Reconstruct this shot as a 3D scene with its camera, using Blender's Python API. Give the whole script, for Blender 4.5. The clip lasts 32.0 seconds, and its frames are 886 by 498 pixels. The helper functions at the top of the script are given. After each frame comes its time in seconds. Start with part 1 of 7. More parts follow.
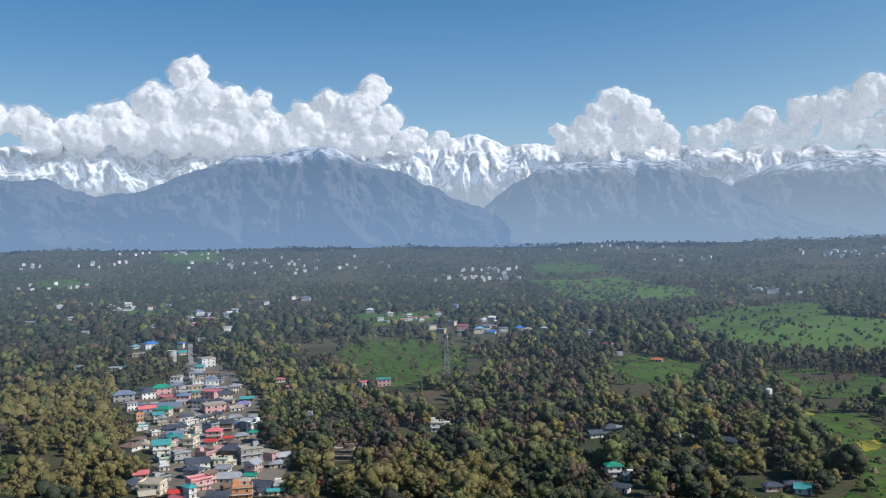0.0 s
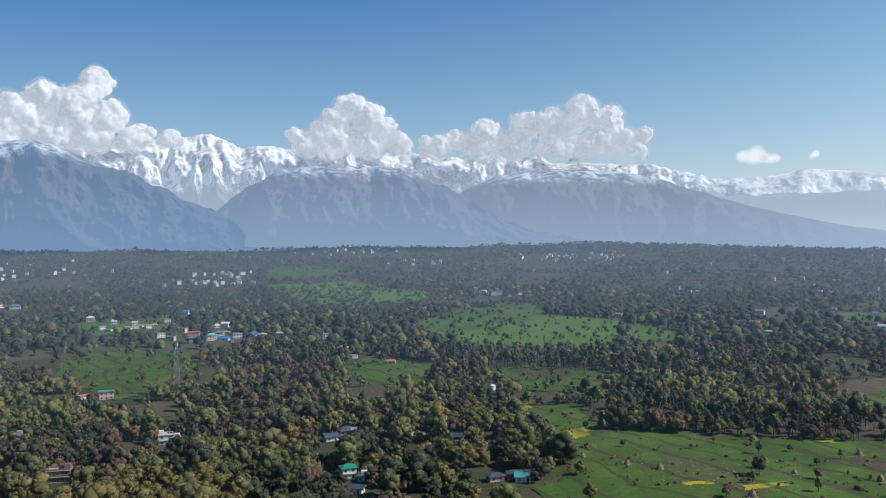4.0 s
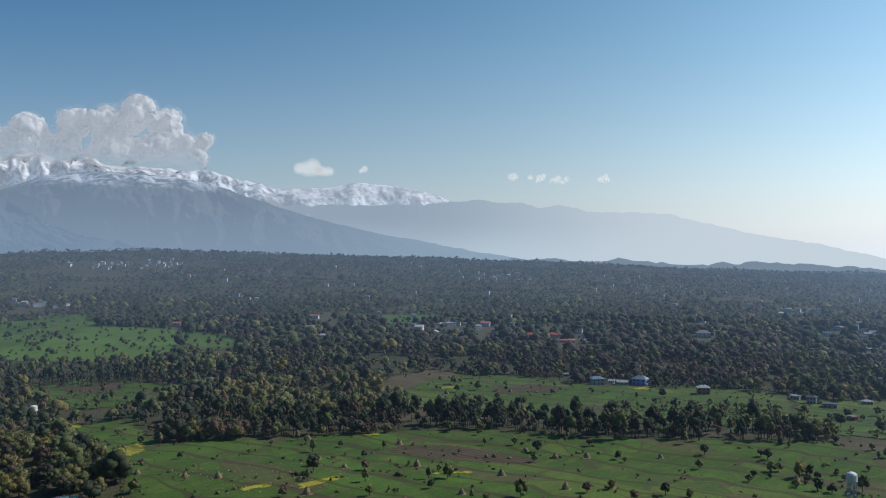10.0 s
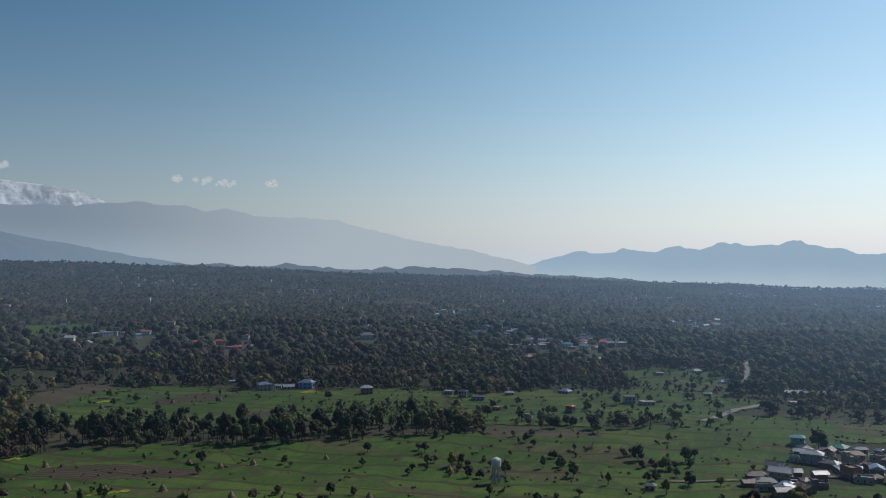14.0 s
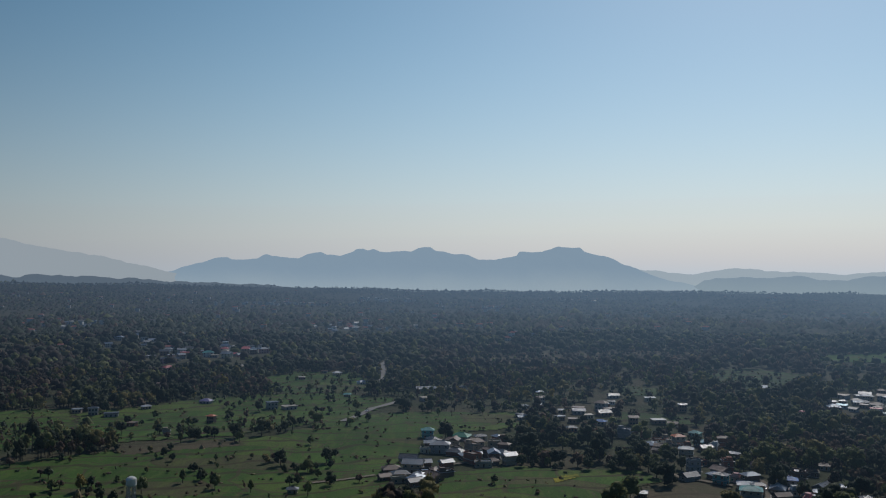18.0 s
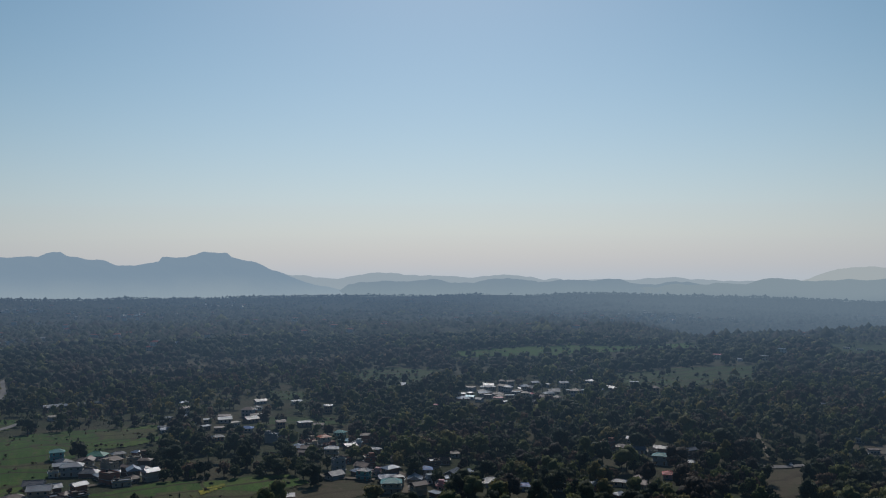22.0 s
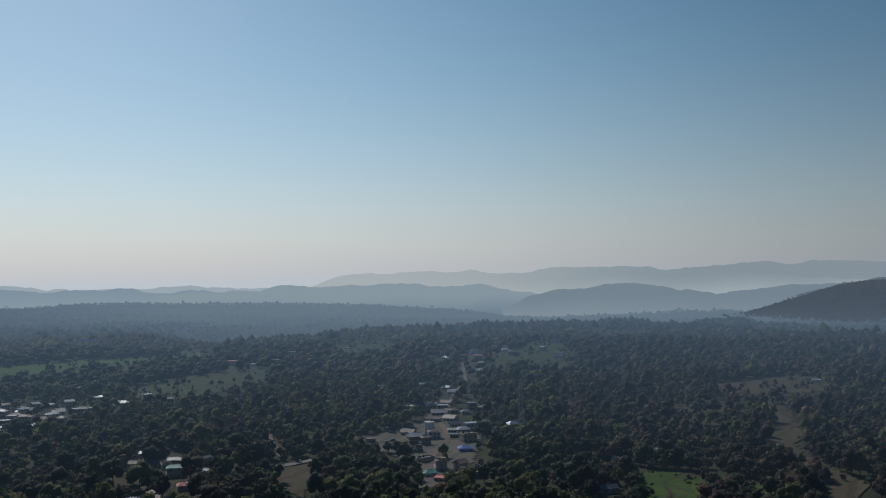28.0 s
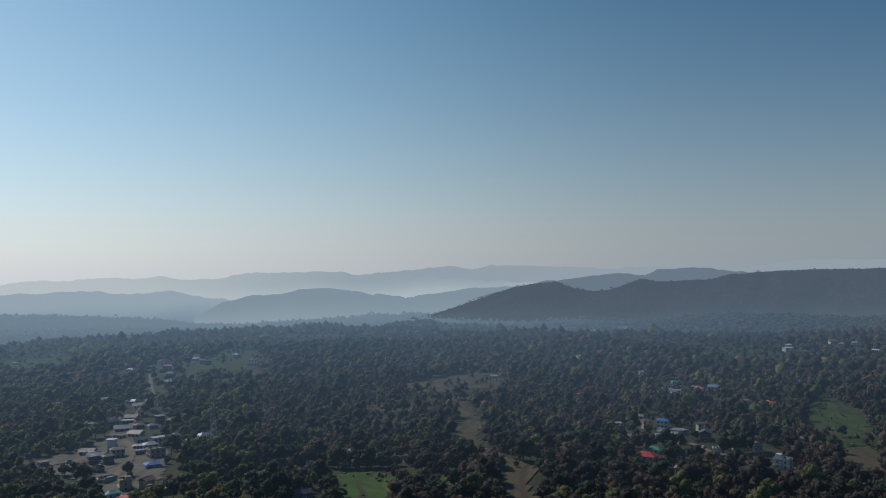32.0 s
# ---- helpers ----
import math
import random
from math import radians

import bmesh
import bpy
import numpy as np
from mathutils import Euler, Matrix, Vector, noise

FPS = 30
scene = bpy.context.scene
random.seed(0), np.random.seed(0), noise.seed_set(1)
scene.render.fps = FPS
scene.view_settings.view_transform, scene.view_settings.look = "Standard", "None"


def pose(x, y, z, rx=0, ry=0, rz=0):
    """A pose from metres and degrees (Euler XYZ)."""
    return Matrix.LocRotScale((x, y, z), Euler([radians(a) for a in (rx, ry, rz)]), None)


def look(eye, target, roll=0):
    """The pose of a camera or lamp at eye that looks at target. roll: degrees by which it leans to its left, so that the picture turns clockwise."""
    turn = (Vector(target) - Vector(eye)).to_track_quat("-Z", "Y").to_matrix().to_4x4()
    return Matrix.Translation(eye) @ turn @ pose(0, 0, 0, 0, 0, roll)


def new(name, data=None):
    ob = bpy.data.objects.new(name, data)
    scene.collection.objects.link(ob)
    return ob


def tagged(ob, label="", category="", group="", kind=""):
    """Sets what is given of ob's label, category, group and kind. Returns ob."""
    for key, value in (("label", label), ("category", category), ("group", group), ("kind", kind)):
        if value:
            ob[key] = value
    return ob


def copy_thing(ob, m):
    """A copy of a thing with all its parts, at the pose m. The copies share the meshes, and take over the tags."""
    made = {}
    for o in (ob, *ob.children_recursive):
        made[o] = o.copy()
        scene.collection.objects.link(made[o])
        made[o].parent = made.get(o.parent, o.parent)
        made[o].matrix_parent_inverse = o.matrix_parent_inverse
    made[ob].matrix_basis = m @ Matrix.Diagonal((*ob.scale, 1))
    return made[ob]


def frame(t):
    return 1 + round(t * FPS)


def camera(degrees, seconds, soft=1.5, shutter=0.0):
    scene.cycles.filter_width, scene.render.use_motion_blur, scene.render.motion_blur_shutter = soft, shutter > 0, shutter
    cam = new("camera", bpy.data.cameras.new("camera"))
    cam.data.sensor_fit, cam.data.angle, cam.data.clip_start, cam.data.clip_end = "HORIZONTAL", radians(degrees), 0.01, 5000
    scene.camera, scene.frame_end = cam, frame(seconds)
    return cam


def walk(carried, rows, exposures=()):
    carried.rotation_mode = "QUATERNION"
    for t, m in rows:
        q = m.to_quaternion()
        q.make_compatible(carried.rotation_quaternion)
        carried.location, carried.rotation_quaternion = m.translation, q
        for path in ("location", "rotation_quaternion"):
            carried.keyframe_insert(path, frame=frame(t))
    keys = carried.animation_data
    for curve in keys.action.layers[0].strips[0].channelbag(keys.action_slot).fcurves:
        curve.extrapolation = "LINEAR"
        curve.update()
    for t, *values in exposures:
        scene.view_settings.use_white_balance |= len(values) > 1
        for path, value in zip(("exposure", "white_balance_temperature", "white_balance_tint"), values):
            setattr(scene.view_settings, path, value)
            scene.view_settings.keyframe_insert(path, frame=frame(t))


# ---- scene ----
# Camera: a drone that hangs in one spot, 120 m up, and turns slowly to its right.
cam = camera(53.52, 32.0, 1.1)
TURN = [
    (0, -0.00, -0.62, 0.60),
    (1, -4.29, -0.60, 0.50),
    (2, -8.61, -0.55, 0.39),
    (3, -12.94, -0.52, 0.33),
    (3.5, -15.02, -0.50, 0.29),
    (5.5, -23.71, -0.36, 0.11),
    (6, -26.12, -0.32, 0.02),
    (7, -30.75, -0.24, -0.06),
    (8, -35.41, -0.15, -0.14),
    (9, -40.23, -0.06, -0.19),
    (10, -45.22, 0.02, -0.22),
    (11, -50.30, 0.09, -0.34),
    (12, -55.57, 0.20, -0.38),
    (13, -61.08, 0.32, -0.39),
    (14, -66.65, 0.46, -0.41),
    (14.5, -69.39, 0.53, -0.43),
    (16.5, -80.88, 0.80, -0.31),
    (17, -83.85, 0.87, -0.28),
    (18, -89.63, 0.98, -0.19),
    (19, -95.40, 1.07, -0.11),
    (20, -101.19, 1.16, -0.04),
    (21, -106.98, 1.23, 0.11),
    (22, -112.32, 1.31, 0.21),
    (23, -116.72, 1.38, 0.27),
    (24, -121.76, 1.44, 0.36),
    (25, -127.11, 1.50, 0.50),
    (25.5, -129.67, 1.53, 0.52),
    (27.5, -140.41, 1.58, 0.81),
    (28, -143.14, 1.57, 0.81),
    (29, -148.30, 1.59, 0.87),
    (30, -152.92, 1.60, 0.96),
    (31, -157.77, 1.60, 1.04),
    (32, -162.84, 1.59, 1.17),
]
walk(cam, [(t, pose(0, 0, 120, 90 + pitch, lean, yaw)) for t, yaw, pitch, lean in TURN], [(0, 0.58), (8, 0.38), (11, 0.04), (14, -0.34), (17, -0.72), (20, -0.87), (25, -0.91), (28, -0.82), (32, -0.52)])

# Light: clear winter sky with a hazy horizon, sun high on the south side.
SUN_AZ, SUN_EL = 113.0, 41.0
world = bpy.data.worlds.new("sky")
scene.world = world
world.use_nodes = True
wt = world.node_tree
wt.nodes.clear()
sky = wt.nodes.new("ShaderNodeTexSky")
sky.sky_type, sky.sun_disc = "NISHITA", False
sky.sun_elevation, sky.sun_rotation = radians(SUN_EL), radians(SUN_AZ)
sky.altitude, sky.air_density, sky.dust_density, sky.ozone_density = 1300, 1.0, 1.5, 1.4
bg = wt.nodes.new("ShaderNodeBackground")
bg.inputs["Strength"].default_value = 0.147
# a belt of bright haze lies along the whole horizon and thins out upwards
way_up = wt.nodes.new("ShaderNodeSeparateXYZ")
wt.links.new(wt.nodes.new("ShaderNodeTexCoord").outputs["Generated"], way_up.inputs[0])
rise = wt.nodes.new("ShaderNodeMath")
rise.operation, rise.use_clamp = "MULTIPLY", False
rise.inputs[1].default_value = 10.0
wt.links.new(way_up.outputs[2], rise.inputs[0])
thin = wt.nodes.new("ShaderNodeMath")
thin.operation = "POWER"
thin.inputs[0].default_value = .5
wt.links.new(rise.outputs[0], thin.inputs[1])
haze = wt.nodes.new("ShaderNodeMath")
haze.operation, haze.use_clamp = "MULTIPLY", True
haze.inputs[1].default_value = .93
wt.links.new(thin.outputs[0], haze.inputs[0])
veil = wt.nodes.new("ShaderNodeMix")
veil.data_type = "RGBA"
# towards the sun the haze is pale and warm, away from it blue
side = wt.nodes.new("ShaderNodeVectorMath")
side.operation = "DOT_PRODUCT"
side.inputs[1].default_value = (math.sin(radians(SUN_AZ)), math.cos(radians(SUN_AZ)), 0)
wt.links.new(wt.nodes.new("ShaderNodeTexCoord").outputs["Generated"], side.inputs[0])
sunward = wt.nodes.new("ShaderNodeMapRange")
sunward.interpolation_type = "SMOOTHSTEP"
for i, v in enumerate((-.35, .95, 0, 1)):
    sunward.inputs[i + 1].default_value = v
wt.links.new(side.outputs["Value"], sunward.inputs[0])
belt_hue = wt.nodes.new("ShaderNodeMix")
belt_hue.data_type = "RGBA"
belt_hue.inputs[6].default_value, belt_hue.inputs[7].default_value = (4.3, 5.6, 7.0, 1), (6.2, 6.8, 7.5, 1)
wt.links.new(sunward.outputs[0], belt_hue.inputs[0])
wt.links.new(belt_hue.outputs[2], veil.inputs[7])
wt.links.new(haze.outputs[0], veil.inputs[0])
clear_air = wt.nodes.new("ShaderNodeHueSaturation")
for socket, away, near in (("Hue", .499, .479), ("Saturation", 1.55, 1.28)):
    shift = wt.nodes.new("ShaderNodeMapRange")
    shift.inputs[3].default_value, shift.inputs[4].default_value = away, near
    wt.links.new(sunward.outputs[0], shift.inputs[0])
    wt.links.new(shift.outputs[0], clear_air.inputs[socket])
wt.links.new(sky.outputs[0], clear_air.inputs["Color"])
wt.links.new(clear_air.outputs[0], veil.inputs[6])
# dust makes the air brighter round the sun
about = wt.nodes.new("ShaderNodeMapRange")
about.inputs[1].default_value = -1
wt.links.new(side.outputs["Value"], about.inputs[0])
glare = wt.nodes.new("ShaderNodeValToRGB")
glare.color_ramp.interpolation = "B_SPLINE"
for at, v in ((.1, .43), (.305, .49), (.6, .505), (.71, .535), (.8, .62), (.9, .81), (1, .98)):
    e = glare.color_ramp.elements.new(at)
    e.color = (v, v, v, 1)
glare.color_ramp.elements.remove(glare.color_ramp.elements[0])
glare.color_ramp.elements.remove(glare.color_ramp.elements[-1])
wt.links.new(about.outputs[0], glare.inputs[0])
dusty = wt.nodes.new("ShaderNodeMix")
dusty.data_type, dusty.blend_type = "RGBA", "MULTIPLY"
dusty.inputs[0].default_value = 1
wt.links.new(veil.outputs[2], dusty.inputs[6])
wt.links.new(glare.outputs[0], dusty.inputs[7])
wt.links.new(dusty.outputs[2], bg.inputs["Color"])
wt.links.new(bg.outputs[0], wt.nodes.new("ShaderNodeOutputWorld").inputs["Surface"])
sun = new("sun", bpy.data.lights.new("sun", "SUN"))
sun.data.energy, sun.data.angle, sun.data.color = 3.35, radians(0.53), (1, .96, .91)
sun_way = Vector((math.sin(radians(SUN_AZ)) * math.cos(radians(SUN_EL)), math.cos(radians(SUN_AZ)) * math.cos(radians(SUN_EL)), math.sin(radians(SUN_EL))))
sun.matrix_world = look(sun_way * 900 + Vector((0, 0, 120)), (0, 0, 120))
sun.data.use_shadow = True

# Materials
# haze painted on land materials as glow: its start, reach, colours, thickest side
HAZE_FROM, HAZE_REACH, HAZE_GLOW, HAZE_AZ = 400, (5200, 2250), ((.112, .172, .270), (.175, .278, .412), (.290, .395, .500)), 135
MATS = {}


class Nodes:
    """A small builder for node materials."""

    def __init__(self, name):
        self.m = bpy.data.materials.new(name)
        self.m.use_nodes = True
        self.t = self.m.node_tree
        self.t.nodes.clear()
        self.out = self.t.nodes.new("ShaderNodeOutputMaterial")
        self.pos = self.t.nodes.new("ShaderNodeNewGeometry")

    def put(self, socket, value):
        if hasattr(value, "is_output"):
            self.t.links.new(value, socket)
        elif isinstance(value, (tuple, list)) and len(value) == 3 and len(socket.default_value) == 4:
            socket.default_value = (*value, 1)
        else:
            socket.default_value = value

    def noise(self, scale, detail=4, rough=.55, stretch=None):
        n = self.t.nodes.new("ShaderNodeTexNoise")
        n.inputs["Scale"].default_value, n.inputs["Detail"].default_value, n.inputs["Roughness"].default_value = scale, detail, rough
        src = self.pos.outputs["Position"]
        if stretch:
            mp = self.t.nodes.new("ShaderNodeMapping")
            mp.inputs["Scale"].default_value = stretch
            self.t.links.new(src, mp.inputs["Vector"])
            src = mp.outputs[0]
        self.t.links.new(src, n.inputs["Vector"])
        return n.outputs[0]

    def ramp(self, v, lo, hi, a=0.0, b=1.0):
        n = self.t.nodes.new("ShaderNodeMapRange")
        n.interpolation_type = "SMOOTHSTEP"
        for i, q in enumerate((v, lo, hi, a, b)):
            self.put(n.inputs[i], q)
        return n.outputs[0]

    def mix(self, f, a, b, how="MIX"):
        n = self.t.nodes.new("ShaderNodeMix")
        n.data_type, n.blend_type = "RGBA", how
        self.put(n.inputs[0], f), self.put(n.inputs[6], a), self.put(n.inputs[7], b)
        return n.outputs[2]

    def math(self, how, a, b=0.0):
        n = self.t.nodes.new("ShaderNodeMath")
        n.operation = how
        self.put(n.inputs[0], a), self.put(n.inputs[1], b)
        return n.outputs[0]

    def height(self):
        n = self.t.nodes.new("ShaderNodeSeparateXYZ")
        self.t.links.new(self.pos.outputs["Position"], n.inputs[0])
        return n.outputs[2]

    def bump(self, v, strength, distance):
        n = self.t.nodes.new("ShaderNodeBump")
        n.inputs["Strength"].default_value, n.inputs["Distance"].default_value = strength, distance
        self.t.links.new(v, n.inputs["Height"])
        return n.outputs[0]

    def surface(self, colour, rough=.8, normal=None, metal=0.0, spec=.3):
        n = self.t.nodes.new("ShaderNodeBsdfPrincipled")
        self.put(n.inputs["Base Color"], colour), self.put(n.inputs["Roughness"], rough), self.put(n.inputs["Metallic"], metal)
        n.inputs["Specular IOR Level"].default_value = spec
        if normal is not None:
            self.t.links.new(normal, n.inputs["Normal"])
        return n.outputs[0]

    def blend(self, f, a, b):
        n = self.t.nodes.new("ShaderNodeMixShader")
        self.put(n.inputs[0], f)
        self.t.links.new(a, n.inputs[1]), self.t.links.new(b, n.inputs[2])
        return n.outputs[0]

    def glow(self, colour, strength=1.0):
        n = self.t.nodes.new("ShaderNodeEmission")
        self.put(n.inputs[0], colour), self.put(n.inputs[1], strength)
        return n.outputs[0]

    def towards(self, az):
        """How far the place lies towards that side, -1 to 1."""
        n, d = self.t.nodes.new("ShaderNodeVectorMath"), self.t.nodes.new("ShaderNodeVectorMath")
        n.operation, d.operation = "NORMALIZE", "DOT_PRODUCT"
        self.t.links.new(self.pos.outputs["Position"], n.inputs[0])
        self.t.links.new(n.outputs[0], d.inputs[0])
        d.inputs[1].default_value = (math.sin(radians(az)), math.cos(radians(az)), 0)
        return d.outputs["Value"]

    def painted_haze(self, shader, most=.92):
        """Haze painted in as a glow: it thickens with the way over the plain, and most over the misty south-east."""
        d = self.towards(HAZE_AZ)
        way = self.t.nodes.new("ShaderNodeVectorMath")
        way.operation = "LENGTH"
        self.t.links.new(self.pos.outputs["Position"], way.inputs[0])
        dense = self.ramp(d, .2, .92, -1 / HAZE_REACH[0], -1 / HAZE_REACH[1])
        left = self.math("EXPONENT", self.math("MULTIPLY", self.math("MAXIMUM", self.math("SUBTRACT", way.outputs["Value"], HAZE_FROM), 0.0), dense))
        # painted mist: the glow is stronger over the side valley beyond the southern brow
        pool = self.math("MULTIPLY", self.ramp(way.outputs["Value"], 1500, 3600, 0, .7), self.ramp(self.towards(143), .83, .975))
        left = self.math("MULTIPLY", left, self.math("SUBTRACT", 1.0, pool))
        air = self.mix(pool, self.mix(self.ramp(d, .2, .92), HAZE_GLOW[0], HAZE_GLOW[1]), HAZE_GLOW[2])
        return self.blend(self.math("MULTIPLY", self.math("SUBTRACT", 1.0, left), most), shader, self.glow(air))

    def island(self):
        return self.pos.outputs["Random Per Island"]

    def any_object(self):
        return self.t.nodes.new("ShaderNodeObjectInfo").outputs["Random"]

    def done(self, shader):
        self.t.links.new(shader, self.out.inputs["Surface"])
        MATS[self.m.name] = self.m
        return self.m


def worn(name, a, b, scale=.6, rough=.75, spec=.3, metal=0.0, ribs=0.0):
    """Paint, plaster or sheet metal with blotches at two scales, and ribs for corrugated sheet."""
    k = Nodes(name)
    big, fine = k.noise(scale * .25, 3), k.noise(scale * 4, 5)
    c = k.mix(k.ramp(big, .35, .68), a, b)
    c = k.mix(k.ramp(fine, .52, .78, 0, .4), c, tuple(v * .55 for v in b))
    c = k.mix(k.ramp(k.any_object(), 0, 1, 0, .25), c, tuple(v * .6 for v in a))
    relief = fine
    if ribs:
        w = k.t.nodes.new("ShaderNodeTexWave")
        w.inputs["Scale"].default_value = ribs
        k.t.links.new(k.pos.outputs["Position"], w.inputs["Vector"])
        relief = w.outputs[1]
    return k.done(k.painted_haze(k.surface(c, rough, k.bump(relief, .35, .05), metal, spec)))


def leafy(name, dark, mid, light, sheen=.12):
    """Foliage: colour varies from tree to tree, from clump to clump and inside each clump."""
    k = Nodes(name)
    tree = k.noise(.09, 2, .5)
    c = k.mix(k.ramp(tree, .34, .66), dark, mid)
    c = k.mix(k.ramp(k.island(), .2, 1, 0, .5), c, light)
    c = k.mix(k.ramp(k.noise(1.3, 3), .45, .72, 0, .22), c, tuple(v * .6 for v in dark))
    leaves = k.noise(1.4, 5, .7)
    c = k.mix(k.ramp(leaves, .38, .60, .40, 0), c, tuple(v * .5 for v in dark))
    body = k.surface(c, .7, k.bump(leaves, .7, 1.0), 0, sheen)
    thin = k.t.nodes.new("ShaderNodeBsdfTranslucent")
    k.put(thin.inputs[0], c)
    return k.done(k.painted_haze(k.blend(.36, body, thin.outputs[0])))


def crop(name, a, b, c3, soil, plots=.022, rows=0.0):
    """Small plots of young crop, each with its own green, parted by low earth banks, with bare patches."""
    k = Nodes(name)
    warp = k.t.nodes.new("ShaderNodeVectorMath")
    warp.operation = "MULTIPLY_ADD"
    nz = k.t.nodes.new("ShaderNodeTexNoise")
    nz.inputs["Scale"].default_value = .02
    k.t.links.new(k.pos.outputs["Position"], nz.inputs["Vector"])
    k.t.links.new(nz.outputs[1], warp.inputs[0])
    warp.inputs[1].default_value = (34, 34, 0)
    k.t.links.new(k.pos.outputs["Position"], warp.inputs[2])
    mp = k.t.nodes.new("ShaderNodeMapping")
    mp.inputs["Rotation"].default_value, mp.inputs["Scale"].default_value = (0, 0, -.6), (3, 1, 0)
    k.t.links.new(warp.outputs[0], mp.inputs["Vector"])
    cell, edge = k.t.nodes.new("ShaderNodeTexVoronoi"), k.t.nodes.new("ShaderNodeTexVoronoi")
    edge.feature = "DISTANCE_TO_EDGE"
    for v in (cell, edge):
        v.inputs["Scale"].default_value = plots
        k.t.links.new(mp.outputs[0], v.inputs["Vector"])
    sep = k.t.nodes.new("ShaderNodeSeparateColor")
    k.t.links.new(cell.outputs["Color"], sep.inputs[0])
    col = k.mix(k.ramp(k.noise(.02, 4, .6, (1, 2, 1)), .35, .65), a, b)
    col = k.mix(k.ramp(sep.outputs[0], 0, 1, 0, .5), col, tuple(v * .72 for v in a))
    col = k.mix(k.ramp(sep.outputs[1], .8, .84, 0, .55), col, c3)
    col = k.mix(k.ramp(sep.outputs[2], .92, .94, 0, .7), col, soil)
    col = k.mix(k.ramp(k.noise(.06, 7, .72, (1, 3, 1)), .545, .63, 0, .8), col, soil)
    col = k.mix(k.ramp(k.noise(.5, 6, .7, (1, 2.5, 1)), .42, .66, 0, .6), col, tuple(v * .55 for v in a))
    col = k.mix(k.ramp(k.noise(.035, 5, .65, (1, 4, 1)), .50, .63, 0, .32), col, c3)
    lines = k.t.nodes.new("ShaderNodeTexWave")
    lines.inputs["Scale"].default_value, lines.inputs["Distortion"].default_value, lines.inputs["Detail"].default_value, lines.inputs["Detail Scale"].default_value = .0052, 5, 3, .8
    k.t.links.new(mp.outputs[0], lines.inputs["Vector"])
    col = k.mix(k.ramp(lines.outputs[1], .90, .98, 0, .7), col, tuple(v * .5 for v in soil))
    col = k.mix(k.ramp(edge.outputs[0], .008, .03, .7, 0), col, tuple(v * .7 for v in soil))
    relief = k.noise(1.5, 3)
    if rows:
        w = k.t.nodes.new("ShaderNodeTexWave")
        w.inputs["Scale"].default_value, w.inputs["Distortion"].default_value = rows, 3
        k.t.links.new(mp.outputs[0], w.inputs["Vector"])
        col = k.mix(k.ramp(w.outputs[1], .35, .7, 0, .7), col, tuple(v * .45 for v in soil))
        relief = w.outputs[1]
    return k.done(k.painted_haze(k.surface(col, .9, k.bump(relief, .6, .3), 0, .1)))


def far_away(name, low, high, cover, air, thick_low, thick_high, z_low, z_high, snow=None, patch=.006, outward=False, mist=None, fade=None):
    """Backdrop of plain, mountains and hills kilometres off: rock and woods under haze that is painted in as a glow and
    thins out upwards.
    """
    k = Nodes(name)
    z = k.height()
    c = k.mix(k.ramp(k.noise(patch, 6, .62), .38, .64), low, high)
    c = k.mix(k.ramp(k.noise(patch * 6, 8, .7), .46, .66, 0, .8), c, cover)
    if snow:
        line = k.math("ADD", z, k.math("MULTIPLY", k.noise(.012, 7, .68), snow[1]))
        bare = k.ramp(k.noise(.017, 9, .70, (1, 1, .6)), .455, .57)
        lying = k.math("MULTIPLY", k.ramp(line, snow[0], snow[0] + snow[2]), k.math("SUBTRACT", 1.0, k.math("MULTIPLY", bare, k.ramp(z, snow[0] - 40, snow[0] + 170, .96, .62))))
        c = k.mix(lying, c, (.74, .76, .80))
    if outward:
        c = k.mix(k.ramp(k.island(), .4, 1, 0, .6), c, tuple(v * 1.35 for v in high))
        return k.done(k.painted_haze(k.surface(c, .9, None, 0, .05), thick_high))
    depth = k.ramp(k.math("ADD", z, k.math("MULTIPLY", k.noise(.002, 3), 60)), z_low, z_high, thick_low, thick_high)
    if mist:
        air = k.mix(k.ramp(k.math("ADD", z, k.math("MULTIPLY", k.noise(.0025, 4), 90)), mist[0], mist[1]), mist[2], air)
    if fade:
        # towards the sun the painted haze grows until it covers the hills
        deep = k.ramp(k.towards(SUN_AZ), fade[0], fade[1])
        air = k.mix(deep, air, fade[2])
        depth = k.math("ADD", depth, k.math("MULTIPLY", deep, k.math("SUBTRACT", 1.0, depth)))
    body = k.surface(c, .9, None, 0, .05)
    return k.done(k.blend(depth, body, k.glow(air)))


# ground and crops
k = Nodes("ground_cover")
c = k.mix(k.ramp(k.noise(.012, 4), .38, .62), (.052, .060, .030), (.090, .078, .048))
c = k.mix(k.ramp(k.noise(.05, 5), .52, .70, 0, .8), c, (.046, .076, .026))
c = k.mix(k.ramp(k.noise(.35, 6, .7), .42, .68, 0, .75), c, (.034, .036, .022))
k.done(k.painted_haze(k.surface(c, .95, k.bump(k.noise(.8, 4), .8, .8), 0, .1)))
crop("wheat", (.052, .104, .022), (.078, .146, .027), (.118, .156, .036), (.105, .080, .050), .016)
crop("ploughed", (.090, .072, .048), (.115, .088, .058), (.065, .080, .034), (.13, .10, .068), .03, .035)
crop("dry_grass", (.122, .098, .062), (.102, .086, .052), (.065, .070, .032), (.135, .105, .068), .02)
crop("meadow", (.048, .088, .026), (.066, .110, .030), (.085, .088, .042), (.08, .068, .040), .03)
crop("yard", (.20, .175, .14), (.165, .14, .11), (.11, .10, .06), (.22, .19, .15), .05)
crop("mustard", (.34, .29, .035), (.40, .34, .04), (.25, .26, .04), (.10, .13, .035), .05)
